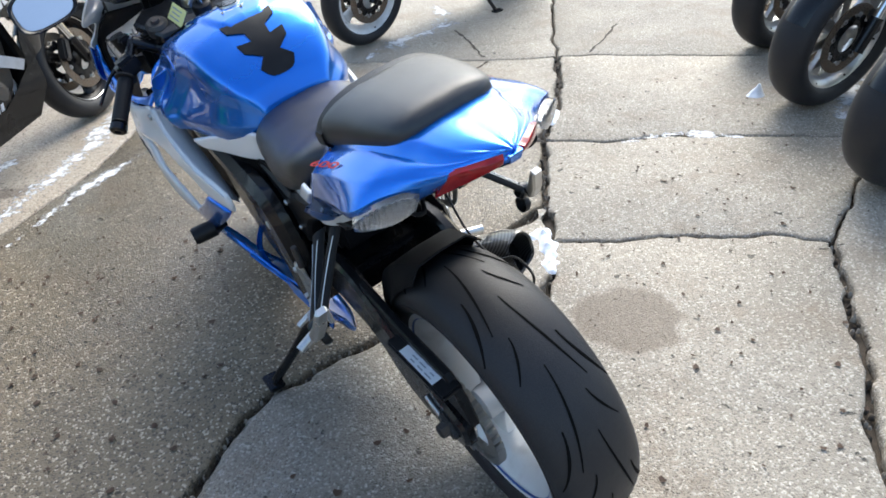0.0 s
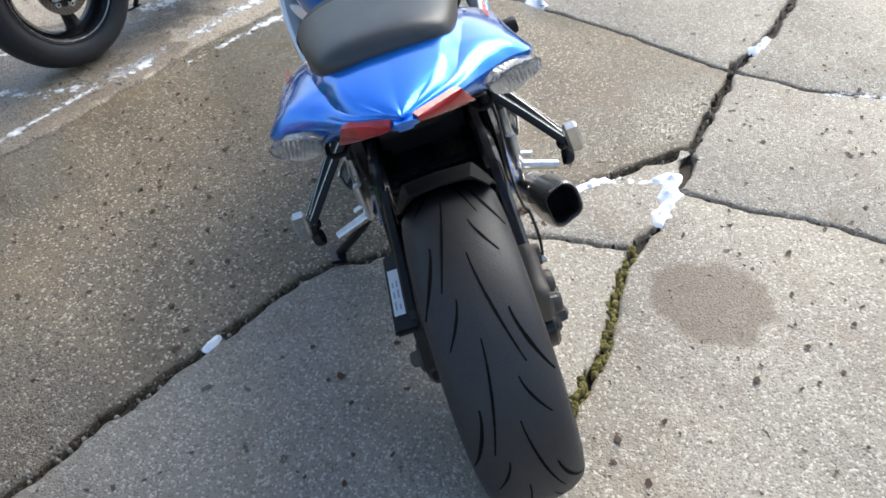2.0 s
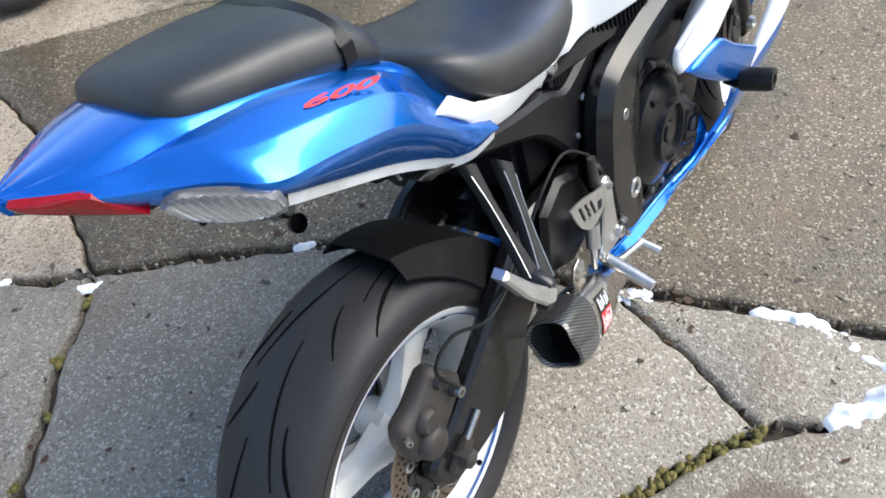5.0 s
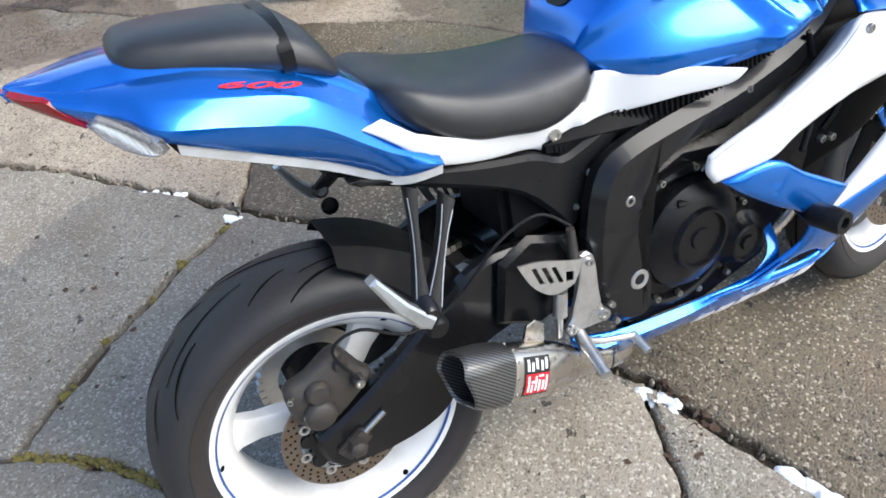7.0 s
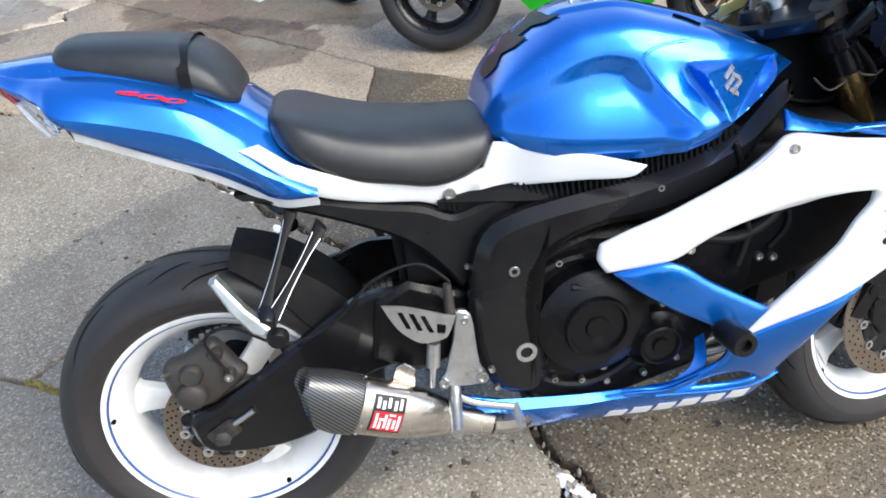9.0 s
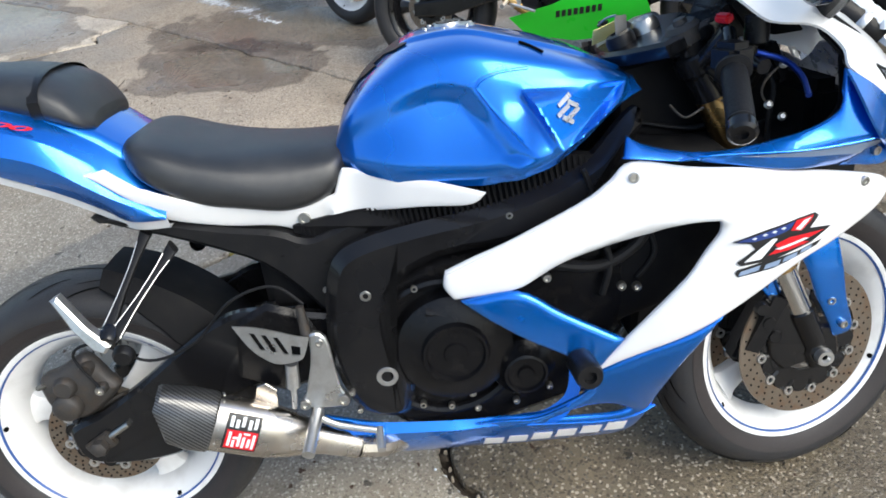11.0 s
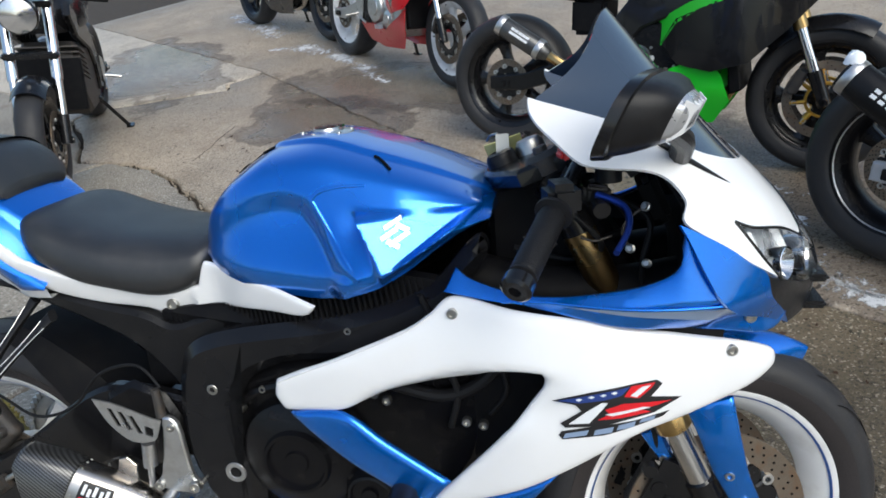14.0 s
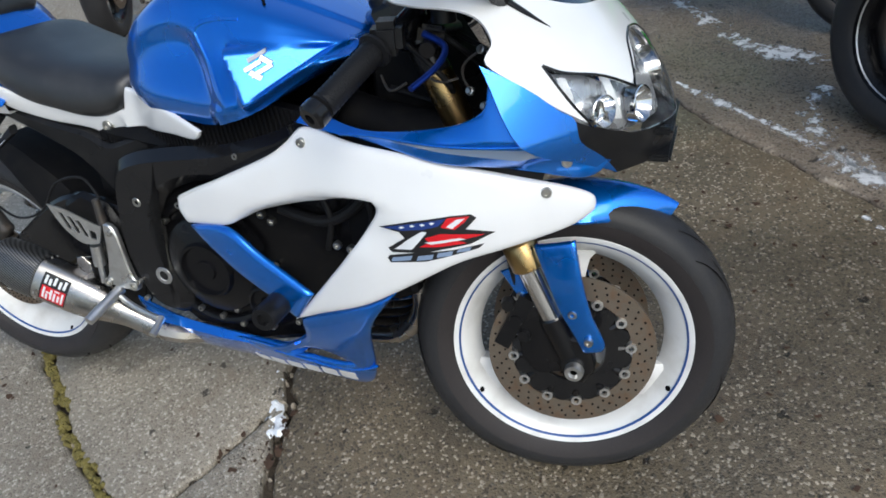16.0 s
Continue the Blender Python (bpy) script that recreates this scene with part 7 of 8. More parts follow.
# rear spring area and shock
bm = bmesh.new()
tube(bm, (0.43, -0.03, 0.62), (0.45, -0.03, 0.42), 0.032)
box(bm, (0.40, 0, 0.60), (0.10, 0.18, 0.12), bevel=0.015)
part("rear_shock", bm, VOID, bike, "dark rear shock and battery box")
bm = bmesh.new()
plate(bm, [(0.30, 0.555), (0.36, 0.585), (0.42, 0.56), (0.45, 0.50), (0.44, 0.42), (0.36, 0.40), (0.28, 0.44)], -0.150, -0.128, 0.01)
part("swingarm_guard", bm, ENGINE, bike, "black swingarm pivot guard")

# ---- fairing graphics ----
def decal(outline, material, s, off, parent=None, label="", name="decal_shape"):
    bm = skin_panel(outline, flank(s, off), 0.0006 * s, 0.012)
    return part(name, bm, material, parent or bike, label)


for s in (-1, 1):
    root = decal([(1.128, 0.655), (1.181, 0.667), (1.241, 0.677), (1.270, 0.679), (1.278, 0.673), (1.262, 0.655), (1.304, 0.649), (1.268, 0.630), (1.225, 0.621), (1.198, 0.614), (1.145, 0.612), (1.139, 0.619), (1.168, 0.638), (1.160, 0.648)], BLACK_INK, s, 0.0070, None, "black-edged letter shape in flag colours", "fairing_decal")
    decal([(1.136, 0.655), (1.185, 0.664), (1.234, 0.673), (1.222, 0.661), (1.200, 0.655), (1.166, 0.651)], NAVY, s, 0.0078, root, "navy field")
    for x, z in ((1.165, 0.6565), (1.182, 0.6600), (1.198, 0.6625), (1.213, 0.6655)):
        decal([(x - 0.0045, z), (x, z + 0.0022), (x + 0.0045, z + 0.0006), (x, z - 0.0022)], STICKER, s, 0.0084, root)
    decal([(1.236, 0.674), (1.268, 0.676), (1.262, 0.668), (1.246, 0.655), (1.226, 0.659)], RED, s, 0.0078, root)
    decal([(1.250, 0.672), (1.262, 0.673), (1.243, 0.657), (1.234, 0.660)], STICKER, s, 0.0084, root)
    decal([(1.150, 0.618), (1.176, 0.638), (1.196, 0.651), (1.204, 0.650), (1.188, 0.630), (1.178, 0.619)], STICKER, s, 0.0078, root)
    decal([(1.200, 0.640), (1.225, 0.648), (1.290, 0.646), (1.266, 0.640), (1.206, 0.634)], RED, s, 0.0078, root)
    decal([(1.190, 0.624), (1.205, 0.632), (1.250, 0.636), (1.262, 0.632), (1.222, 0.626)], RED, s, 0.0078, root)
    decal([(1.200, 0.633), (1.252, 0.641), (1.262, 0.639), (1.210, 0.630)], STICKER, s, 0.0084, root)
    bar = decal([(1.140, 0.606), (1.181, 0.613), (1.242, 0.620), (1.288, 0.630), (1.279, 0.622), (1.199, 0.599), (1.141, 0.593), (1.136, 0.600)], BLACK_INK, s, 0.0070, None, "black and silver model lettering shape", "model_decal")
    for k, (x, z, w, h) in enumerate(((1.142, 0.5985, 0.036, 0.0075), (1.184, 0.6035, 0.028, 0.0080), (1.216, 0.6105, 0.026, 0.0075), (1.247, 0.6185, 0.022, 0.0055))):
        decal([(x, z - h * 0.45), (x + 0.003, z + h * 0.55), (x + w, z + h * 0.55 + w * 0.16), (x + w * 0.9, z - h * 0.45 + w * 0.14)], SILVERBLUE, s, 0.0078, bar)
    for k in range(6):
        x = 0.716 + k * 0.046
        z = 0.226 + 0.0065 * k
        decal([(x, z - 0.015), (x + 0.037, z - 0.015), (x + 0.041, z + 0.015), (x + 0.005, z + 0.015)], LETTER_WHITE, s, 0.002, None, "white block letter shape", "belly_letter")
for s in (-1, 1):
    for x, z in ((0.988, 0.768), (1.374, 0.703), (1.40, 0.745)):
        bm = bmesh.new()
        p = flank(s, 0.008)(x, z)
        bolt(bm, p, (0.25 if x > 1.2 else 0, s, 0), 0.008, 0.003)
        part("fairing_screw", bm, BOLT, bike)
# ---- the other motorcycles of the yard ----
def rounded_tank(bm, x0, x1, z0, z1, w):
    rings = []
    for i in range(13):
        t = i / 12
        x = x0 + (x1 - x0) * t
        env = math.sin(math.pi * min(1, 0.08 + 0.92 * t) ** 0.8) ** 0.5
        hw, top = w * (0.45 + 0.55 * env), z0 + (z1 - z0) * (0.35 + 0.65 * env)
        rings.append([Vector((x, hw * math.copysign(abs(math.cos(a)) ** 0.75, math.cos(a)), z0 + (top - z0) * max(0, math.sin(a)) ** 0.75 - 0.02 * (math.sin(a) < 0))) for a in [2 * math.pi * k / 24 for k in range(24)]])
    loft(bm, rings)


def parked_bike(name, x, y, heading, lean, label, group, wb=1.40, rim=BLACK, disc=DISC, disc_r=0.15, body=BLACK, belly=None, fairing=None, frame_mat=BLACK, arm_mat=BLACK, engine_mat=ENGINE,
                fork_mat=BLACK, slider_mat=CHROME, fender_mat=None, muffler=None, muffler_mat=CARBON, spokes=5, lamp=False, cruiser=False, bars=0, pipe_mat=STEEL, edge=None, rear_w=0.18, rear_r=0.314, cowl=False):
    b = thing(name, pose(x, y, 0, -lean, 0, heading), label, "motorcycle", group)
    rear, front = Vector((0, 0, rear_r)), Vector((wb, 0, 0.318 if cruiser else 0.302))
    hr = wheel(b, "rear_wheel", rear, rear_w, rear_r, rear_w - 0.03, spokes, rim, [(-0.085, 0.11)], edge, False, 48, DISC)
    hf = wheel(b, "front_wheel", front, 0.175 if cruiser else 0.125, 0.318 if cruiser else 0.302, 0.130 if cruiser else 0.098, spokes, rim, [(-0.064, disc_r), (0.064, disc_r)], edge, False, 48, disc)
    for s in (-1, 1):
        bm = bmesh.new()
        plate(bm, [(-0.07, 0.285), (-0.07, 0.345), (0.10, 0.365), (0.30, 0.43), (0.50, 0.46), (0.50, 0.37), (0.30, 0.345), (0.10, 0.285)], s * 0.100, s * 0.135, 0.006)
        sa = part("swingarm", bm, arm_mat, b)
        bm = bmesh.new()
        box(bm, (0.0, s * 0.137, 0.315), (0.07, 0.010, 0.036), None, 0.003)
        lathe(bm, [(0, 0.016), (0.013, 0.016), (0.016, 0.0)], (0, s * 0.14, 0.315), (0, s, 0), 6)
        part("axle_block", bm, BLACK, sa)
        bm = bmesh.new()
        ft = lambda z: Vector((wb + 0.115 - 0.42 * z + 0.012, s * (0.122 if cruiser else 0.100), z))
        tube(bm, ft(0.98), ft(0.58), 0.027, seg=18)
        fk = part("fork_leg", bm, fork_mat, b)
        bm = bmesh.new()
        tube(bm, ft(0.59), ft(0.40), 0.021, seg=16)
        part("fork_slider", bm, slider_mat, fk)
        bm = bmesh.new()
        tube(bm, ft(0.42), ft(0.285), 0.028, 0.026, 16)
        lathe(bm, [(0.007, 0.008), (0.016, 0.008), (0.018, 0.0)], (wb, s * 0.128, 0.302), (0, s, 0), 16)
        part("fork_foot", bm, BLACK, fk)
        bm = bmesh.new()
        box(bm, (wb - 0.105, s * 0.082, 0.375), (0.045, 0.05, 0.11), pose(0, 0, 0, 0, 25, 0), 0.010)
        part("front_caliper", bm, CASTING, b)
        bm = bmesh.new()
        plate(bm, [(0.44, 0.30), (0.46, 0.52), (0.60, 0.70), (0.85, 0.80), (1.02, 0.90), (1.08, 0.84), (0.95, 0.70), (0.66, 0.58), (0.56, 0.46), (0.54, 0.31)], s * 0.125, s * 0.165, 0.010)
        part("frame_beam", bm, frame_mat, b)
        bm = bmesh.new()
        plate(bm, [(0.36, 0.40), (0.40, 0.47), (0.47, 0.50), (0.46, 0.34), (0.42, 0.32)], s * 0.17, s * 0.178, 0.002)
        tube(bm, (0.40, s * 0.175, 0.36), (0.39, s * 0.27, 0.345), 0.010)
        tube(bm, (0.41, s * 0.18, 0.345), (0.53, s * 0.19, 0.31), 0.007)
        part("foot_rest", bm, ALU, b)
        bm = bmesh.new()
        tube(bm, (wb - 0.28, s * 0.10, 0.96), (wb - 0.33, s * 0.37, 0.93 + (0.12 if cruiser else 0)), 0.012)
        hb = part("handlebar", bm, BLACK, b)
        bm = bmesh.new()
        tube(bm, (wb - 0.305, s * 0.25, 0.945 + (0.06 if cruiser else 0)), (wb - 0.33, s * 0.375, 0.93 + (0.12 if cruiser else 0)), 0.017)
        part("grip", bm, GRIP, hb)
    bm = bmesh.new()
    plate(bm, [(0.46, 0.26), (0.44, 0.48), (0.56, 0.60), (0.72, 0.62), (0.92, 0.68), (1.02, 0.58), (0.95, 0.36), (0.82, 0.24), (0.58, 0.22)], -0.145, 0.145, 0.025)
    en = part("engine", bm, engine_mat, b)
    for cx, cz, r in ((0.62, 0.42, 0.105), (0.80, 0.36, 0.062)):
        bm = bmesh.new()
        lathe(bm, [(0, 0.030), (r * 0.5, 0.030), (r * 0.55, 0.024), (r * 0.9, 0.018), (r, 0.0), (r, -0.05)], (cx, -0.150, cz), (0, -1, 0), 32)
        part("engine_cover", bm, engine_mat if not cruiser else ALU, en)
        for k in range(8):
            a = 2 * math.pi * k / 8
            screw("case_bolt", (cx + math.cos(a) * r * 1.08, -0.147, cz + math.sin(a) * r * 1.08), (0, -1, 0), en, 0.006, 0.006)
    for k in range(6):
        bm = bmesh.new()
        box(bm, (0.86 + 0.01 * k, 0, 0.47 + 0.032 * k), (0.20, 0.31, 0.008), pose(0, 0, 0, 0, -22, 0))
        part("cooling_fin", bm, engine_mat, en)
    bm = bmesh.new()
    rounded_tank(bm, 0.52, 1.02, 0.76, 0.99, 0.19)
    part("fuel_tank", bm, body, b)
    bm = bmesh.new()
    cushion(bm, [(-0.20, 0.07, 0.93, 0.90, 0.0), (-0.10, 0.11, 0.93, 0.86, 0.01), (0.15, 0.12, 0.88, 0.80, 0.01), (0.40, 0.13, 0.83, 0.74, 0.01), (0.54, 0.09, 0.83, 0.77, 0.01)])
    part("seat", bm, VINYL, b)
    bm = bmesh.new()
    rings = []
    for t, w, z, h in ((-0.30, 0.03, 0.88, 0.03), (-0.22, 0.08, 0.87, 0.05), (0.0, 0.12, 0.82, 0.07), (0.25, 0.14, 0.77, 0.08), (0.42, 0.13, 0.73, 0.07)):
        rings.append([Vector((t, w * math.copysign(abs(math.cos(a)) ** 0.7, math.cos(a)), z + h * math.sin(a))) for a in [2 * math.pi * k / 18 for k in range(18)]])
    loft(bm, rings)
    part("tail_fairing", bm, body, b)
    bm = bmesh.new()
    tube(bm, (0.44, 0.0, 0.62), (0.40, 0.0, 0.42), 0.034)
    box(bm, (0.40, 0, 0.62), (0.16, 0.20, 0.16), None, 0.02)
    part("rear_shock", bm, VOID, b)
    bm = bmesh.new()
    rings = []
    a0, a1 = (20, 150) if cruiser else (62, 140)
    for i in range(17):
        a = radians(a0 + (a1 - a0) * i / 16)
        ring = []
        for k in range(11):
            q = -1 + k / 5
            rr = 0.328 - 0.05 * abs(q) ** 2.4
            ring.append(front + Vector((math.cos(a) * rr, 0.078 * q, math.sin(a) * rr)))
        ring += [p + (front - p).normalized() * 0.004 for p in reversed(ring)]
        rings.append(ring)
    loft(bm, rings)
    part("front_fender", bm, fender_mat or body, b, "", 45)
    bm = bmesh.new()
    sweep(bm, [(0.60, 0.12, 0.30), (0.54, 0.20, 0.17), (0.48, 0.27, 0.05)], 0.012)
    box(bm, (0.47, 0.28, 0.045), (0.08, 0.045, 0.012), None, 0.003)
    part("side_stand", bm, BLACK, b)
    bm = bmesh.new()
    plate(bm, [(0.99, 0.60), (1.03, 0.61), (1.08, 0.34), (1.03, 0.32)], -0.16, 0.16, 0.008)
    part("radiator", bm, VOID, b)
    if belly:
        for s in (-1, 1):
            out = [(0.40, 0.275), (0.60, 0.335), (0.80, 0.425), (0.93, 0.475), (1.00, 0.40), (1.04, 0.30), (0.98, 0.20), (0.70, 0.165), (0.48, 0.195)] if cowl else [(0.42, 0.30), (0.60, 0.31), (0.78, 0.29), (0.98, 0.40), (1.07, 0.46), (1.06, 0.30), (0.98, 0.19), (0.70, 0.165), (0.50, 0.19)]
            surf = lambda u, v, s=s: Vector((u, s * (0.175 - 0.35 * max(0, 0.33 - v) + 0.03 * (u - 0.5)), v))
            bp = part("belly_fairing", skin_panel(out, surf, 0.004 * s, 0.04), belly, b)
            for k in range(bars):
                u, v = 0.62 + 0.027 * k, 0.275 + 0.004 * k
                bb = skin_panel([(u, v), (u + 0.018, v + 0.003), (u + 0.020, v + 0.034), (u + 0.002, v + 0.031)], lambda p, q, s=s: surf(p, q, s) + Vector((0, s * 0.002, 0)), 0.0006 * s, 0.03)
                part("letter_shape", bb, STICKER if belly is not GREEN else BLACK_INK, bp)
    if fairing:
        for s in (-1, 1):
            surf = lambda u, v, s=s: Vector((u, s * (0.235 - 1.3 * (u - 1.0) ** 2 - 0.3 * max(0, 0.45 - v)), v))
            if cowl:
                pieces = (("side_fairing", [(0.74, 0.52), (0.80, 0.62), (0.98, 0.70), (1.24, 0.755), (1.32, 0.70), (1.22, 0.58), (1.10, 0.46), (0.96, 0.42), (0.82, 0.44)], fairing[0]),
                          ("fairing_blade", [(0.66, 0.53), (0.70, 0.60), (0.85, 0.685), (1.02, 0.75), (1.25, 0.81), (1.36, 0.76), (1.26, 0.765), (1.05, 0.715), (0.90, 0.665), (0.80, 0.60), (0.74, 0.51)], fairing[1]))
            else:
                pieces = (("side_fairing", [(0.70, 0.62), (0.86, 0.70), (1.02, 0.80), (1.25, 0.80), (1.34, 0.70), (1.20, 0.58), (1.10, 0.46), (0.96, 0.42), (0.98, 0.52), (1.04, 0.62), (0.92, 0.64)], fairing[0]),
                          ("fairing_blade", [(0.70, 0.60), (0.78, 0.665), (1.00, 0.71), (1.04, 0.68), (0.83, 0.62), (0.80, 0.54), (0.96, 0.45), (0.94, 0.41), (0.76, 0.50)], fairing[1]))
            for nm, out, mt in pieces:
                part(nm, skin_panel(out, surf, 0.004 * s, 0.04), mt, b)
        bm = bmesh.new()
        rings = []
        for t, w, z, h in ((1.10, 0.20, 0.92, 0.14), (1.25, 0.21, 0.88, 0.14), (1.36, 0.17, 0.84, 0.12), (1.45, 0.10, 0.80, 0.07), (1.48, 0.03, 0.79, 0.03)):
            rings.append([Vector((t, w * math.copysign(abs(math.cos(a)) ** 0.8, math.cos(a)), z + h * math.sin(a))) for a in [2 * math.pi * k / 20 for k in range(20)]])
        loft(bm, rings)
        part("nose_fairing", bm, fairing[0], b)
    if lamp:
        bm = bmesh.new()
        lathe(bm, [(0.0, -0.10), (0.05, -0.09), (0.085, -0.03), (0.09, 0.02), (0.085, 0.03)], (wb - 0.10, 0, 0.90), (1, 0, -0.05), 30)
        hl = part("headlamp", bm, CHROME if cruiser else BLACK, b)
        bm = bmesh.new()
        lathe(bm, [(0.0, 0.045), (0.05, 0.040), (0.082, 0.028)], (wb - 0.10, 0, 0.90), (1, 0, -0.05), 30)
        part("headlamp_lens", bm, REFLECTOR, hl)
        bm = bmesh.new()
        box(bm, (wb - 0.24, 0, 0.93), (0.06, 0.26, 0.03), None, 0.008)
        part("fork_clamp", bm, BLACK, b)
        bm = bmesh.new()
        box(bm, (wb - 0.14, 0, 0.70), (0.06, 0.26, 0.03), None, 0.008)
        part("fork_clamp", bm, BLACK, b)
    if muffler:
        p, q, r = Vector(muffler[0]), Vector(muffler[1]), muffler[2]
        bm = bmesh.new()
        L = (q - p).length
        lathe(bm, [(r * 0.45, 0.01), (r * 0.45, 0.0), (r * 0.92, 0.0), (r, 0.012), (r, L - 0.05), (r * 0.7, L - 0.012), (r * 0.5, L)], p, q - p, 30)
        mf = part("silencer", bm, muffler_mat, b)
        for t in (0.06, 0.80):
            bm = bmesh.new()
            lathe(bm, [(r * 1.02, -0.014), (r * 1.04, -0.012), (r * 1.04, 0.012), (r * 1.02, 0.014)], p.lerp(q, t), q - p, 30, closed=True)
            part("silencer_band", bm, ALU, mf)
        d, u, v = frame_axes(q - p)
        out = Vector((0, -1, 0.45))
        out = (out - d * out.dot(d)).normalized()
        tt = d.cross(out)
        for k in range(5):
            c = p.lerp(q, 0.30 + 0.07 * k) + out * (r + 0.001)
            for w0 in (-0.014, 0.004):
                bm = bmesh.new()
                loft(bm, [[c + out * h + d * a + tt * e for a, e in ((-0.010, w0), (0.008, w0), (0.008, w0 + 0.011), (-0.010, w0 + 0.011))] for h in (-0.002, 0.0004)])
                part("label_bar", bm, STICKER, mf)
        bm = bmesh.new()
        sweep(bm, [q, q + (q - p).normalized() * 0.08, Vector((0.62, -0.10, 0.23)), Vector((0.95, -0.05, 0.24)), Vector((1.05, -0.03, 0.40))], r * 0.5)
        part("exhaust_pipe", bm, pipe_mat, b)
    return b


ROW = "motorcycles parked in a row"
parked_bike("silver_motorcycle", -2.11, 2.262, 77.6, 9, "silver and black sport motorcycle with snow on its silencer", ROW, 1.50, rim=ENGINE, body=BLACK, belly=BLACK, frame_mat=PEARL, arm_mat=PEARL, engine_mat=CASTING, fairing=(BLACK, PEARL),
            muffler=((-0.17, -0.235, 0.615), (0.17, -0.205, 0.430), 0.056), muffler_mat=PLASTIC, pipe_mat=STEEL, spokes=3, bars=6, edge=ALU, rear_r=0.325)
parked_bike("green_motorcycle", -2.45, 0.505, 101, 9, "green and black sport motorcycle with gold forks and discs", ROW, 1.38, rim=BLACK, disc=GOLD_DISC, disc_r=0.155, body=BLACK, belly=GREEN, fairing=(BLACK, GREEN), fork_mat=GOLD,
            muffler=((0.02, -0.215, 0.60), (0.26, -0.20, 0.46), 0.045), pipe_mat=GOLD, bars=8, cowl=True)
parked_bike("red_motorcycle", -3.43, -1.70, 74, 9, "red and black sport motorcycle with white wheels", ROW, 1.38, rim=RIM_WHITE, body=REDP, belly=REDP, fairing=(REDP, REDP), fender_mat=REDP, fork_mat=GOLD, engine_mat=ALU, arm_mat=ALU, bars=5)
parked_bike("dark_red_motorcycle", -3.95, -3.62, 79, 9, "red and black motorcycle with dark wheels", ROW, 1.40, rim=BLACK, body=REDP, belly=BLACK, fairing=(REDP, BLACK), muffler=((-0.05, -0.22, 0.55), (0.36, -0.19, 0.40), 0.05), muffler_mat=STEEL)
parked_bike("naked_motorcycle", -1.66, -2.53, 57, 8, "black naked motorcycle with a round headlamp", ROW, 1.50, rim=BLACK, engine_mat=CASTING, lamp=True, fork_mat=CHROME, spokes=5, muffler=((0.0, -0.20, 0.50), (0.42, -0.17, 0.36), 0.05))
OPPOSITE = "cruisers parked opposite"
for (cx, cy), h in (((1.73, 2.97), 205), ((1.88, 3.76), 207), ((1.66, 2.22), 203)):
    a = radians(h)
    parked_bike("cruiser_motorcycle", cx - 1.48 * math.cos(a), cy - 1.48 * math.sin(a), h, 8, "black cruiser motorcycle with chrome forks", OPPOSITE, 1.48, rim=ALU, spokes=7, lamp=True, cruiser=True, fork_mat=CHROME, engine_mat=ENGINE, fender_mat=BLACK, rear_w=0.17)
a = radians(222)
parked_bike("white_wheeled_motorcycle", -0.36 - 1.42 * math.cos(a), 4.52 - 1.42 * math.sin(a), 222, 8, "dark motorcycle with pale cast wheels", OPPOSITE, 1.42, rim=RIM_WHITE, spokes=5, body=BLACK, fork_mat=CHROME)
parked_bike("teal_motorcycle", -1.98, 4.62, 80, 8, "dark motorcycle with pale teal wheel rims", ROW, 1.45, rim=TEAL, spokes=5, body=BLACK)

# ---- snow, salt, moss and litter on the paving ----
def lump(bm, x, y, z, rx, ry, h, seed, ang=0.0):
    """An uneven rounded heap."""
    n, m = 16, 6
    ca, sa = math.cos(ang), math.sin(ang)
    top = bm.verts.new((x, y, z + h * (0.9 + 0.2 * noise.noise(Vector((seed, 0, 0))))))
    prev = None
    for j in range(1, m + 1):
        t = j / m
        ring = []
        for i in range(n):
            a = 2 * math.pi * i / n
            k = 1 + 0.22 * noise.noise(Vector((math.cos(a) * 1.7 + seed, math.sin(a) * 1.7, seed * 0.7 + t)))
            u, v = rx * t * k * math.cos(a), ry * t * k * math.sin(a)
            ring.append(bm.verts.new((x + u * ca - v * sa, y + u * sa + v * ca, z + h * max(0, (1 - t * t) ** 0.6) * k - (0.004 if j == m else 0))))
        for i in range(n):
            if prev is None:
                bm.faces.new((top, ring[i], ring[(i + 1) % n]))
            else:
                bm.faces.new((prev[i], ring[i], ring[(i + 1) % n], prev[(i + 1) % n]))
        prev = ring


rng = random.Random(5)


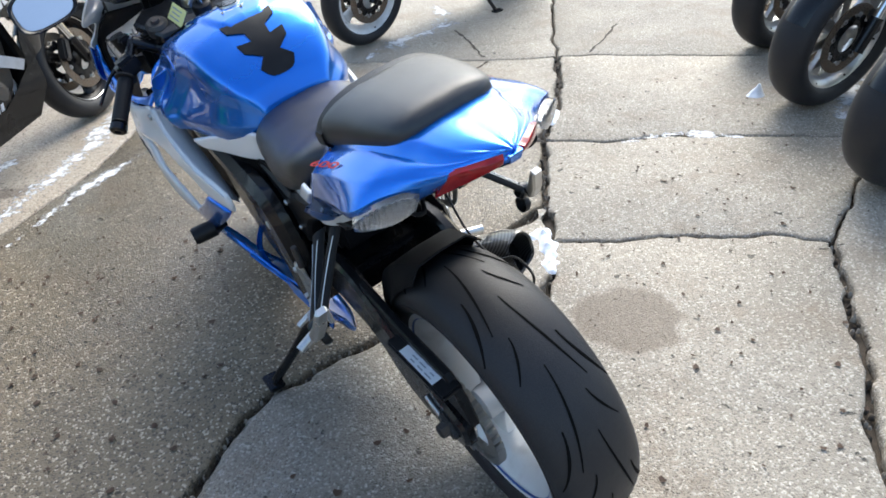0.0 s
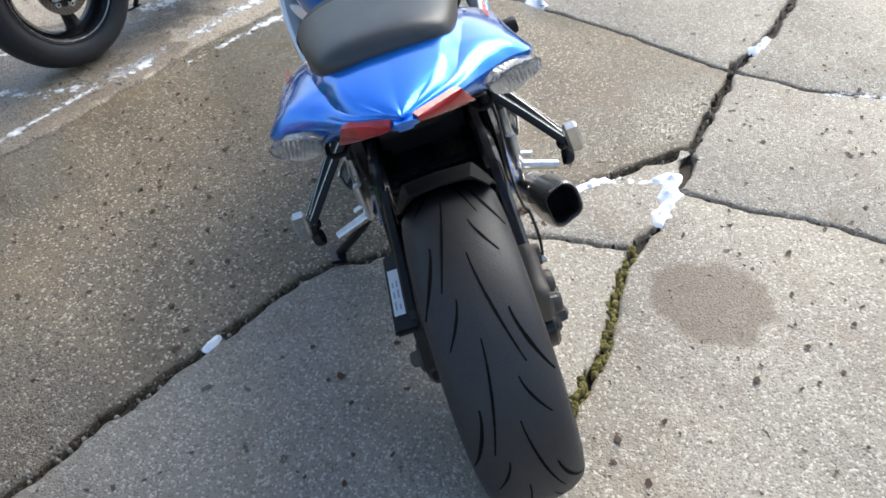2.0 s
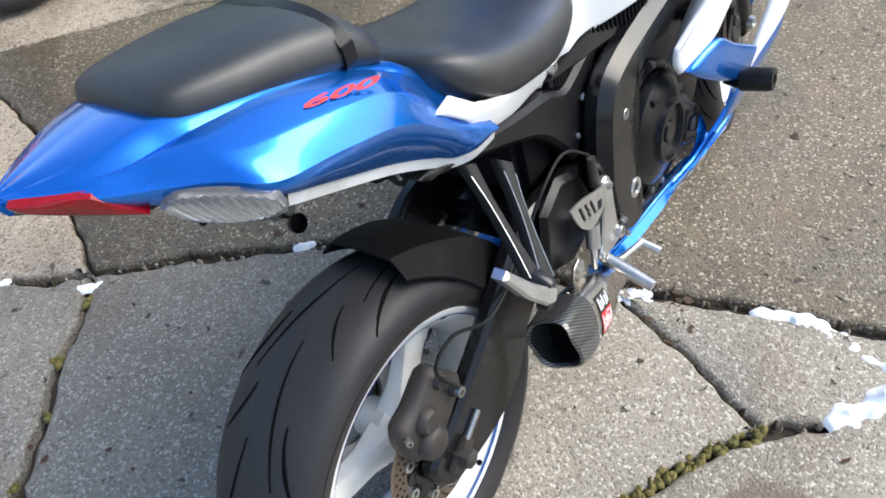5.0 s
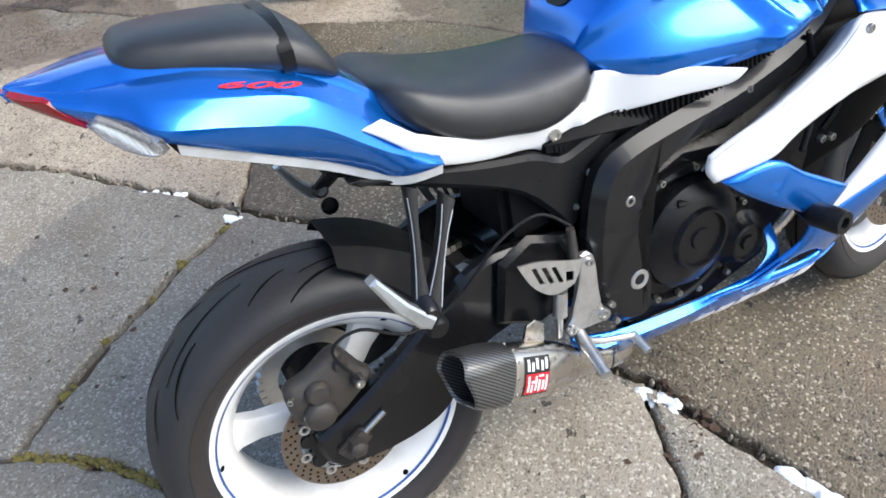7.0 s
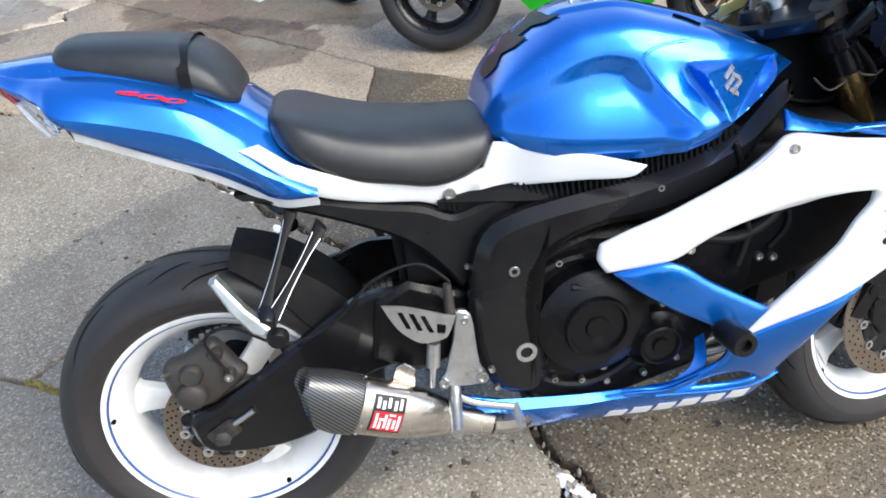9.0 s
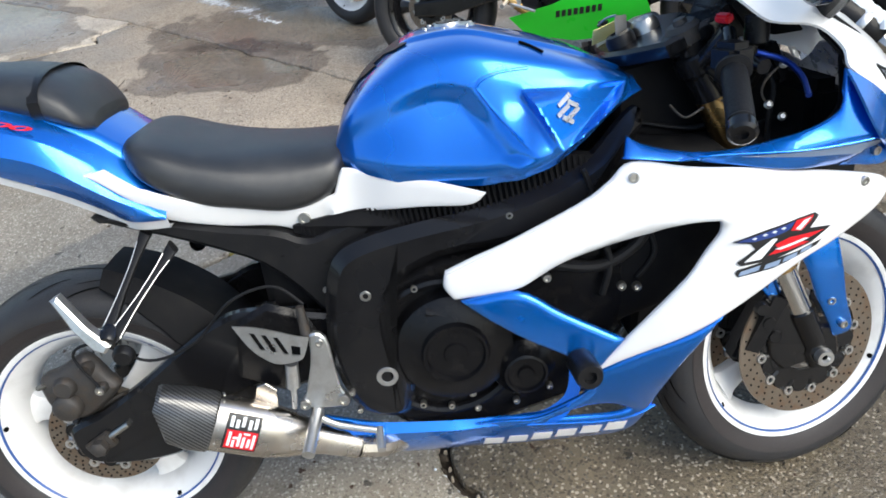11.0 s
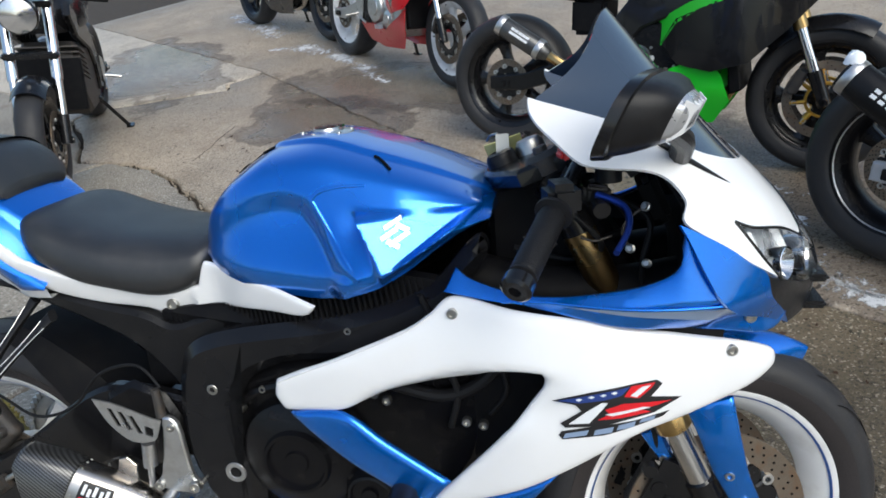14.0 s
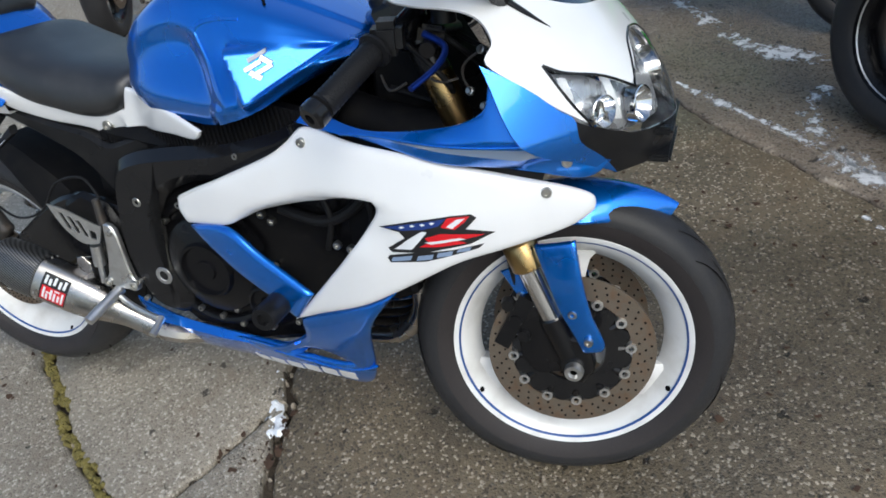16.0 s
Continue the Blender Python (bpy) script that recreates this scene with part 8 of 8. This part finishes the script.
def snow(points, size, label):
    """Half-melted snow along a bent line: bumps that run together into one skin."""
    pts = spline([(x, y, 0) for x, y in points], 5)
    bumps = []
    for p in pts:
        for _ in range(3):
            bumps.append((p.x + rng.gauss(0, size * 0.38), p.y + rng.gauss(0, size * 0.38), size * rng.uniform(0.30, 0.75), size * rng.uniform(0.25, 0.60)))
    g = max(0.0022, size * 0.10)
    x0, x1 = min(b[0] for b in bumps) - size, max(b[0] for b in bumps) + size
    y0, y1 = min(b[1] for b in bumps) - size, max(b[1] for b in bumps) + size
    nx, ny = int((x1 - x0) / g) + 1, int((y1 - y0) / g) + 1
    gx, gy = np.meshgrid(x0 + g * np.arange(nx), y0 + g * np.arange(ny), indexing="ij")
    hh = np.zeros_like(gx)
    for bx, by, r, h in bumps:
        hh += h * np.exp(-((gx - bx) ** 2 + (gy - by) ** 2) / (r * r))
    bm = bmesh.new()
    vs = {}
    level = size * 0.16

    def vert(i, j):
        if (i, j) not in vs:
            x, y = gx[i, j], gy[i, j]
            h = hh[i, j] * (1 + 0.30 * noise.noise(Vector((x * 45, y * 45, 2))) + 0.08 * noise.noise(Vector((x * 150, y * 150, 5)))) - level
            vs[i, j] = bm.verts.new((x, y, -0.007 + (min(h, size * 0.25) + max(0, h - size * 0.25) * 0.45 if h > 0 else max(h * 2, -0.006))))
        return vs[i, j]
    for i in range(nx - 1):
        for j in range(ny - 1):
            if max(hh[i, j], hh[i + 1, j], hh[i, j + 1], hh[i + 1, j + 1]) > level:
                bm.faces.new((vert(i, j), vert(i + 1, j), vert(i + 1, j + 1), vert(i, j + 1)))
    ob = part("snow_patch", bm, SNOW, None, "", 170)
    return tagged(ob, label, "snow", kind="stuff")


SN = "small patch of old white snow in a paving joint"
snow([(0.10, 1.98), (0.19, 2.03), (0.29, 2.05), (0.36, 2.10)], 0.022, SN)
snow([(0.355, 2.08), (0.355, 2.00), (0.35, 1.88)], 0.030, SN)
snow([(0.60, 3.14), (0.56, 3.02)], 0.030, SN)
snow([(-0.67, 1.05), (-0.66, 1.08)], 0.014, SN)
snow([(-0.41, 3.27), (-0.36, 3.25)], 0.03, SN)
snow([(-0.965, 0.16), (-0.945, 0.33)], 0.014, SN)
snow([(-0.82, 0.50), (-0.80, 0.56)], 0.016, SN)
snow([(-0.15, 1.66), (-0.11, 1.75)], 0.016, SN)
snow([(0.07, 1.93), (0.14, 2.00)], 0.020, SN)
snow([(-0.21, 1.57), (-0.14, 1.66), (-0.08, 1.73)], 0.013, SN)
snow([(1.52, 3.09), (1.54, 3.10)], 0.035, SN)


def streak(points, count, spread, size, material, name, label, z=0.0012, lift=0.0):
    """Scattered flat flecks along a line, thickest on the line itself."""
    bm = bmesh.new()
    pts = spline([(x, y, 0) for x, y in points], 12)
    for _ in range(count):
        k = rng.uniform(0, len(pts) - 1.001)
        p = pts[int(k)].lerp(pts[int(k) + 1], k % 1)
        px, py = p.x + rng.gauss(0, spread), p.y + rng.gauss(0, spread)
        r, n = size * rng.uniform(0.25, 1.0) ** 1.5, rng.randint(5, 8)
        ph, el = rng.uniform(0, 6), rng.uniform(0.4, 1)
        vs = []
        for i in range(n):
            a = 2 * math.pi * i / n
            rr = r * rng.uniform(0.6, 1.15)
            u, v = rr * math.cos(a), rr * el * math.sin(a)
            vs.append(bm.verts.new((px + u * math.cos(ph) - v * math.sin(ph), py + u * math.sin(ph) + v * math.cos(ph), z + rng.uniform(0, 0.0006) + lift * abs(math.cos(a)) * rng.uniform(0.2, 1))))
        bm.faces.new(vs)
    ob = part(name, bm, material, None, "", 30, recalc=False)
    return tagged(ob, label, name.split("_")[0], kind="stuff")


SL = "thin white road salt dried on the paving"


def salt(points, width):
    """A broken film along a line, dense in the middle and open at its sides."""
    pts = spline([(x, y, 0) for x, y in points], 10)
    bm = bmesh.new()
    uv = bm.loops.layers.uv.new("UVMap")
    rows = []
    for i, p in enumerate(pts):
        d = (pts[min(i + 1, len(pts) - 1)] - pts[max(i - 1, 0)]).normalized()
        nn = Vector((-d.y, d.x, 0))
        w = width * (1 + 0.5 * noise.noise(p * 4)) * min(1, 0.3 + 1.5 * min(i, len(pts) - 1 - i) / len(pts) * 2)
        rows.append([bm.verts.new(p + nn * (w * k) + Vector((0, 0, 0.0016))) for k in (-1, -0.4, 0.0, 0.4, 1)])
    for a, b in zip(rows, rows[1:]):
        for k in range(4):
            f = bm.faces.new((a[k], a[k + 1], b[k + 1], b[k]))
            for lp in f.loops:
                j = [*a, *b].index(lp.vert) % 5
                lp[uv].uv = (0.5, (0, 0.75, 1, 0.75, 0)[j])
    ob = part("salt_streak", bm, SALT_FILM, None, "", 60)
    return tagged(ob, SL, "salt", kind="stuff")


for pts, w in (([(-1.88, 2.30), (-1.78, 2.70), (-1.70, 3.05), (-1.66, 3.45), (-1.72, 3.9)], 0.14), ([(-2.02, 1.50), (-1.97, 1.75), (-1.92, 2.02), (-1.86, 2.30)], 0.06),
               ([(-1.66, 2.36), (-1.52, 2.80), (-1.42, 3.02), (-1.25, 3.30)], 0.075), ([(-2.28, 1.94), (-2.10, 1.98), (-1.96, 2.10), (-1.86, 2.24), (-1.86, 2.45)], 0.13), ([(0.80, 2.73), (1.05, 2.76), (1.30, 2.67)], 0.075),
               ([(-0.34, 4.19), (-0.10, 4.51), (0.17, 4.80), (0.10, 5.28)], 0.18), ([(-3.26, -2.61), (-3.43, -2.2), (-3.26, -1.62), (-2.96, -0.9)], 0.22), ([(-4.17, -4.45), (-3.88, -3.5), (-3.6, -2.9)], 0.35),
               ([(-2.75, 0.85), (-2.55, 1.25), (-2.42, 1.60), (-2.5, 2.0)], 0.13), ([(1.75, 2.75), (1.95, 3.05), (2.1, 3.4)], 0.2), ([(-2.55, 2.2), (-2.3, 2.6), (-2.0, 3.2)], 0.25)):
    salt(pts, w)
def crack(points, width):
    """A hairline break filled with dirt."""
    bm = bmesh.new()
    rows = []
    for (ax, ay), (bx, by) in zip(points, points[1:]):
        k = max(2, int(math.hypot(bx - ax, by - ay) / 0.02))
        for i in range(k):
            x, y = ax + (bx - ax) * i / k, ay + (by - ay) * i / k
            q = jag(x, y)
            nn = Vector((-(by - ay), bx - ax)).normalized() * width * (0.35 + abs(noise.noise(Vector((x * 30, y * 30, 4)))) * 1.6)
            rows.append((bm.verts.new((q.x - nn.x, q.y - nn.y, 0.0010)), bm.verts.new((q.x + nn.x, q.y + nn.y, 0.0010))))
    for a, b in zip(rows, rows[1:]):
        bm.faces.new((a[0], a[1], b[1], b[0]))
    return tagged(part("crack_dirt", bm, DIRT, None, "", 60), "dark dirt in a thin crack of a slab", "dirt", kind="stuff")


crack([(0.23, 4.60), (0.29, 4.28), (0.35, 3.98)], 0.010)
crack([(0.35, 3.94), (0.24, 3.80), (0.11, 3.69), (-0.10, 3.52)], 0.010)
crack([(1.22, 4.41), (1.07, 4.12), (0.92, 3.90)], 0.009)
crack([(-1.95, -1.25), (-1.70, -1.10), (-1.45, -0.98)], 0.005)
# crumbs and dead leaf bits
streak([(-1.5, 1.6), (-1.2, 2.2), (-0.8, 2.6), (-1.2, 1.2), (-0.9, 1.6), (-1.3, 1.9)], 260, 0.30, 0.013, LEAF, "leaf_litter", "small dark leaf crumbs scattered on brown paving", 0.002, 0.008)
streak([(0.7, 0.8), (0.9, 1.4), (0.8, 2.2), (1.1, 2.6), (0.9, 3.2), (0.6, 1.2)], 240, 0.30, 0.012, LEAF, "leaf_litter", "small dark leaf crumbs scattered on pale slabs", 0.002, 0.008)
streak([(-0.3, 0.6), (-0.5, 0.3), (-0.2, 1.2), (0.15, 1.3), (-0.4, 0.9)], 80, 0.22, 0.012, LEAF, "leaf_litter", "small dark leaf crumbs on damp slabs", 0.002, 0.008)
streak([(-0.8, 2.2), (-1.2, 2.6), (-1.4, 2.0), (-1.6, 1.6)], 120, 0.30, 0.010, LEAF, "leaf_litter", "small dark leaf crumbs beside the front wheel", 0.002, 0.006)
streak([(-1.2, -0.2), (-1.6, -0.8), (-2.0, -0.4), (-1.5, -1.6)], 90, 0.30, 0.014, LEAF, "leaf_litter", "dark leaf crumbs on damp grey slabs", 0.002, 0.006)


def along(name, step):
    pts = joint_points(name)
    return [p for p, w in pts[::step]]


bm = bmesh.new()
for p in along("long_f", 1) + along("low_a", 7):
    for _ in range(4):
        lump(bm, p.x + rng.gauss(0, 0.008), p.y + rng.gauss(0, 0.008), -0.009, rng.uniform(0.006, 0.015), rng.uniform(0.004, 0.010), rng.uniform(0.006, 0.014), rng.uniform(0, 90), rng.uniform(0, 3))
tagged(part("moss", bm, MOSS, None, "", 60), "green moss growing in a paving joint", "moss", kind="stuff")
bm = bmesh.new()
for nm in ("edge_a", "edge_b", "long_b", "long_c", "long_d", "long_e", "right_a", "cross_c", "low_b", "chip"):
    for p in along(nm, 2):
        if rng.random() < 0.75:
            lump(bm, p.x + rng.gauss(0, 0.010), p.y + rng.gauss(0, 0.010), -0.020, rng.uniform(0.005, 0.014), rng.uniform(0.004, 0.010), rng.uniform(0.006, 0.020), rng.uniform(0, 90), rng.uniform(0, 3))
tagged(part("joint_dirt", bm, DIRT, None, "", 60), "dark crumbled dirt lying in the joints", "dirt", kind="stuff")
bm = bmesh.new()
for nm in ("edge_a", "edge_b", "long_b", "long_c", "long_d", "long_e", "long_f", "right_a", "low_b", "low_e", "low_d", "salt_c", "cross_c"):
    for p in along(nm, 1):
        if rng.random() < 0.55:
            lump(bm, p.x + rng.gauss(0, 0.012), p.y + rng.gauss(0, 0.012), -0.018, rng.uniform(0.003, 0.009), rng.uniform(0.003, 0.007), rng.uniform(0.006, 0.018), rng.uniform(0, 90), rng.uniform(0, 3))
tagged(part("joint_gravel", bm, PEBBLE, None, "", 60), "pale gravel crumbs broken from the slab edges", "gravel", kind="stuff")
streak([(-0.16, 1.70), (-0.06, 1.80), (0.02, 1.71)], 60, 0.018, 0.016, LEAF, "leaf_litter", "brown dead leaves caught in a joint", -0.006, 0.012)
# snow lying on the silver bike's silencer
sil = pose(-2.11, 2.262, 0, -9, 0, 77.6)
bm = bmesh.new()
for t in range(8):
    p = sil @ (Vector((-0.17, -0.235, 0.615)).lerp(Vector((0.17, -0.205, 0.430)), (0.02, 0.50, 0.58, 0.66, 0.74, 0.82, 0.90, 0.97)[t]) + Vector((0.012, -0.004, 0.040)))
    lump(bm, p.x, p.y, p.z, 0.036, 0.030, 0.030, t * 3.1, 0.4 * t)
tagged(part("snow_patch", bm, SNOW, None, "", 60), "white snow lying on a black silencer", "snow", kind="stuff")
for material, joints in SLABS:
    slab(material, joints)
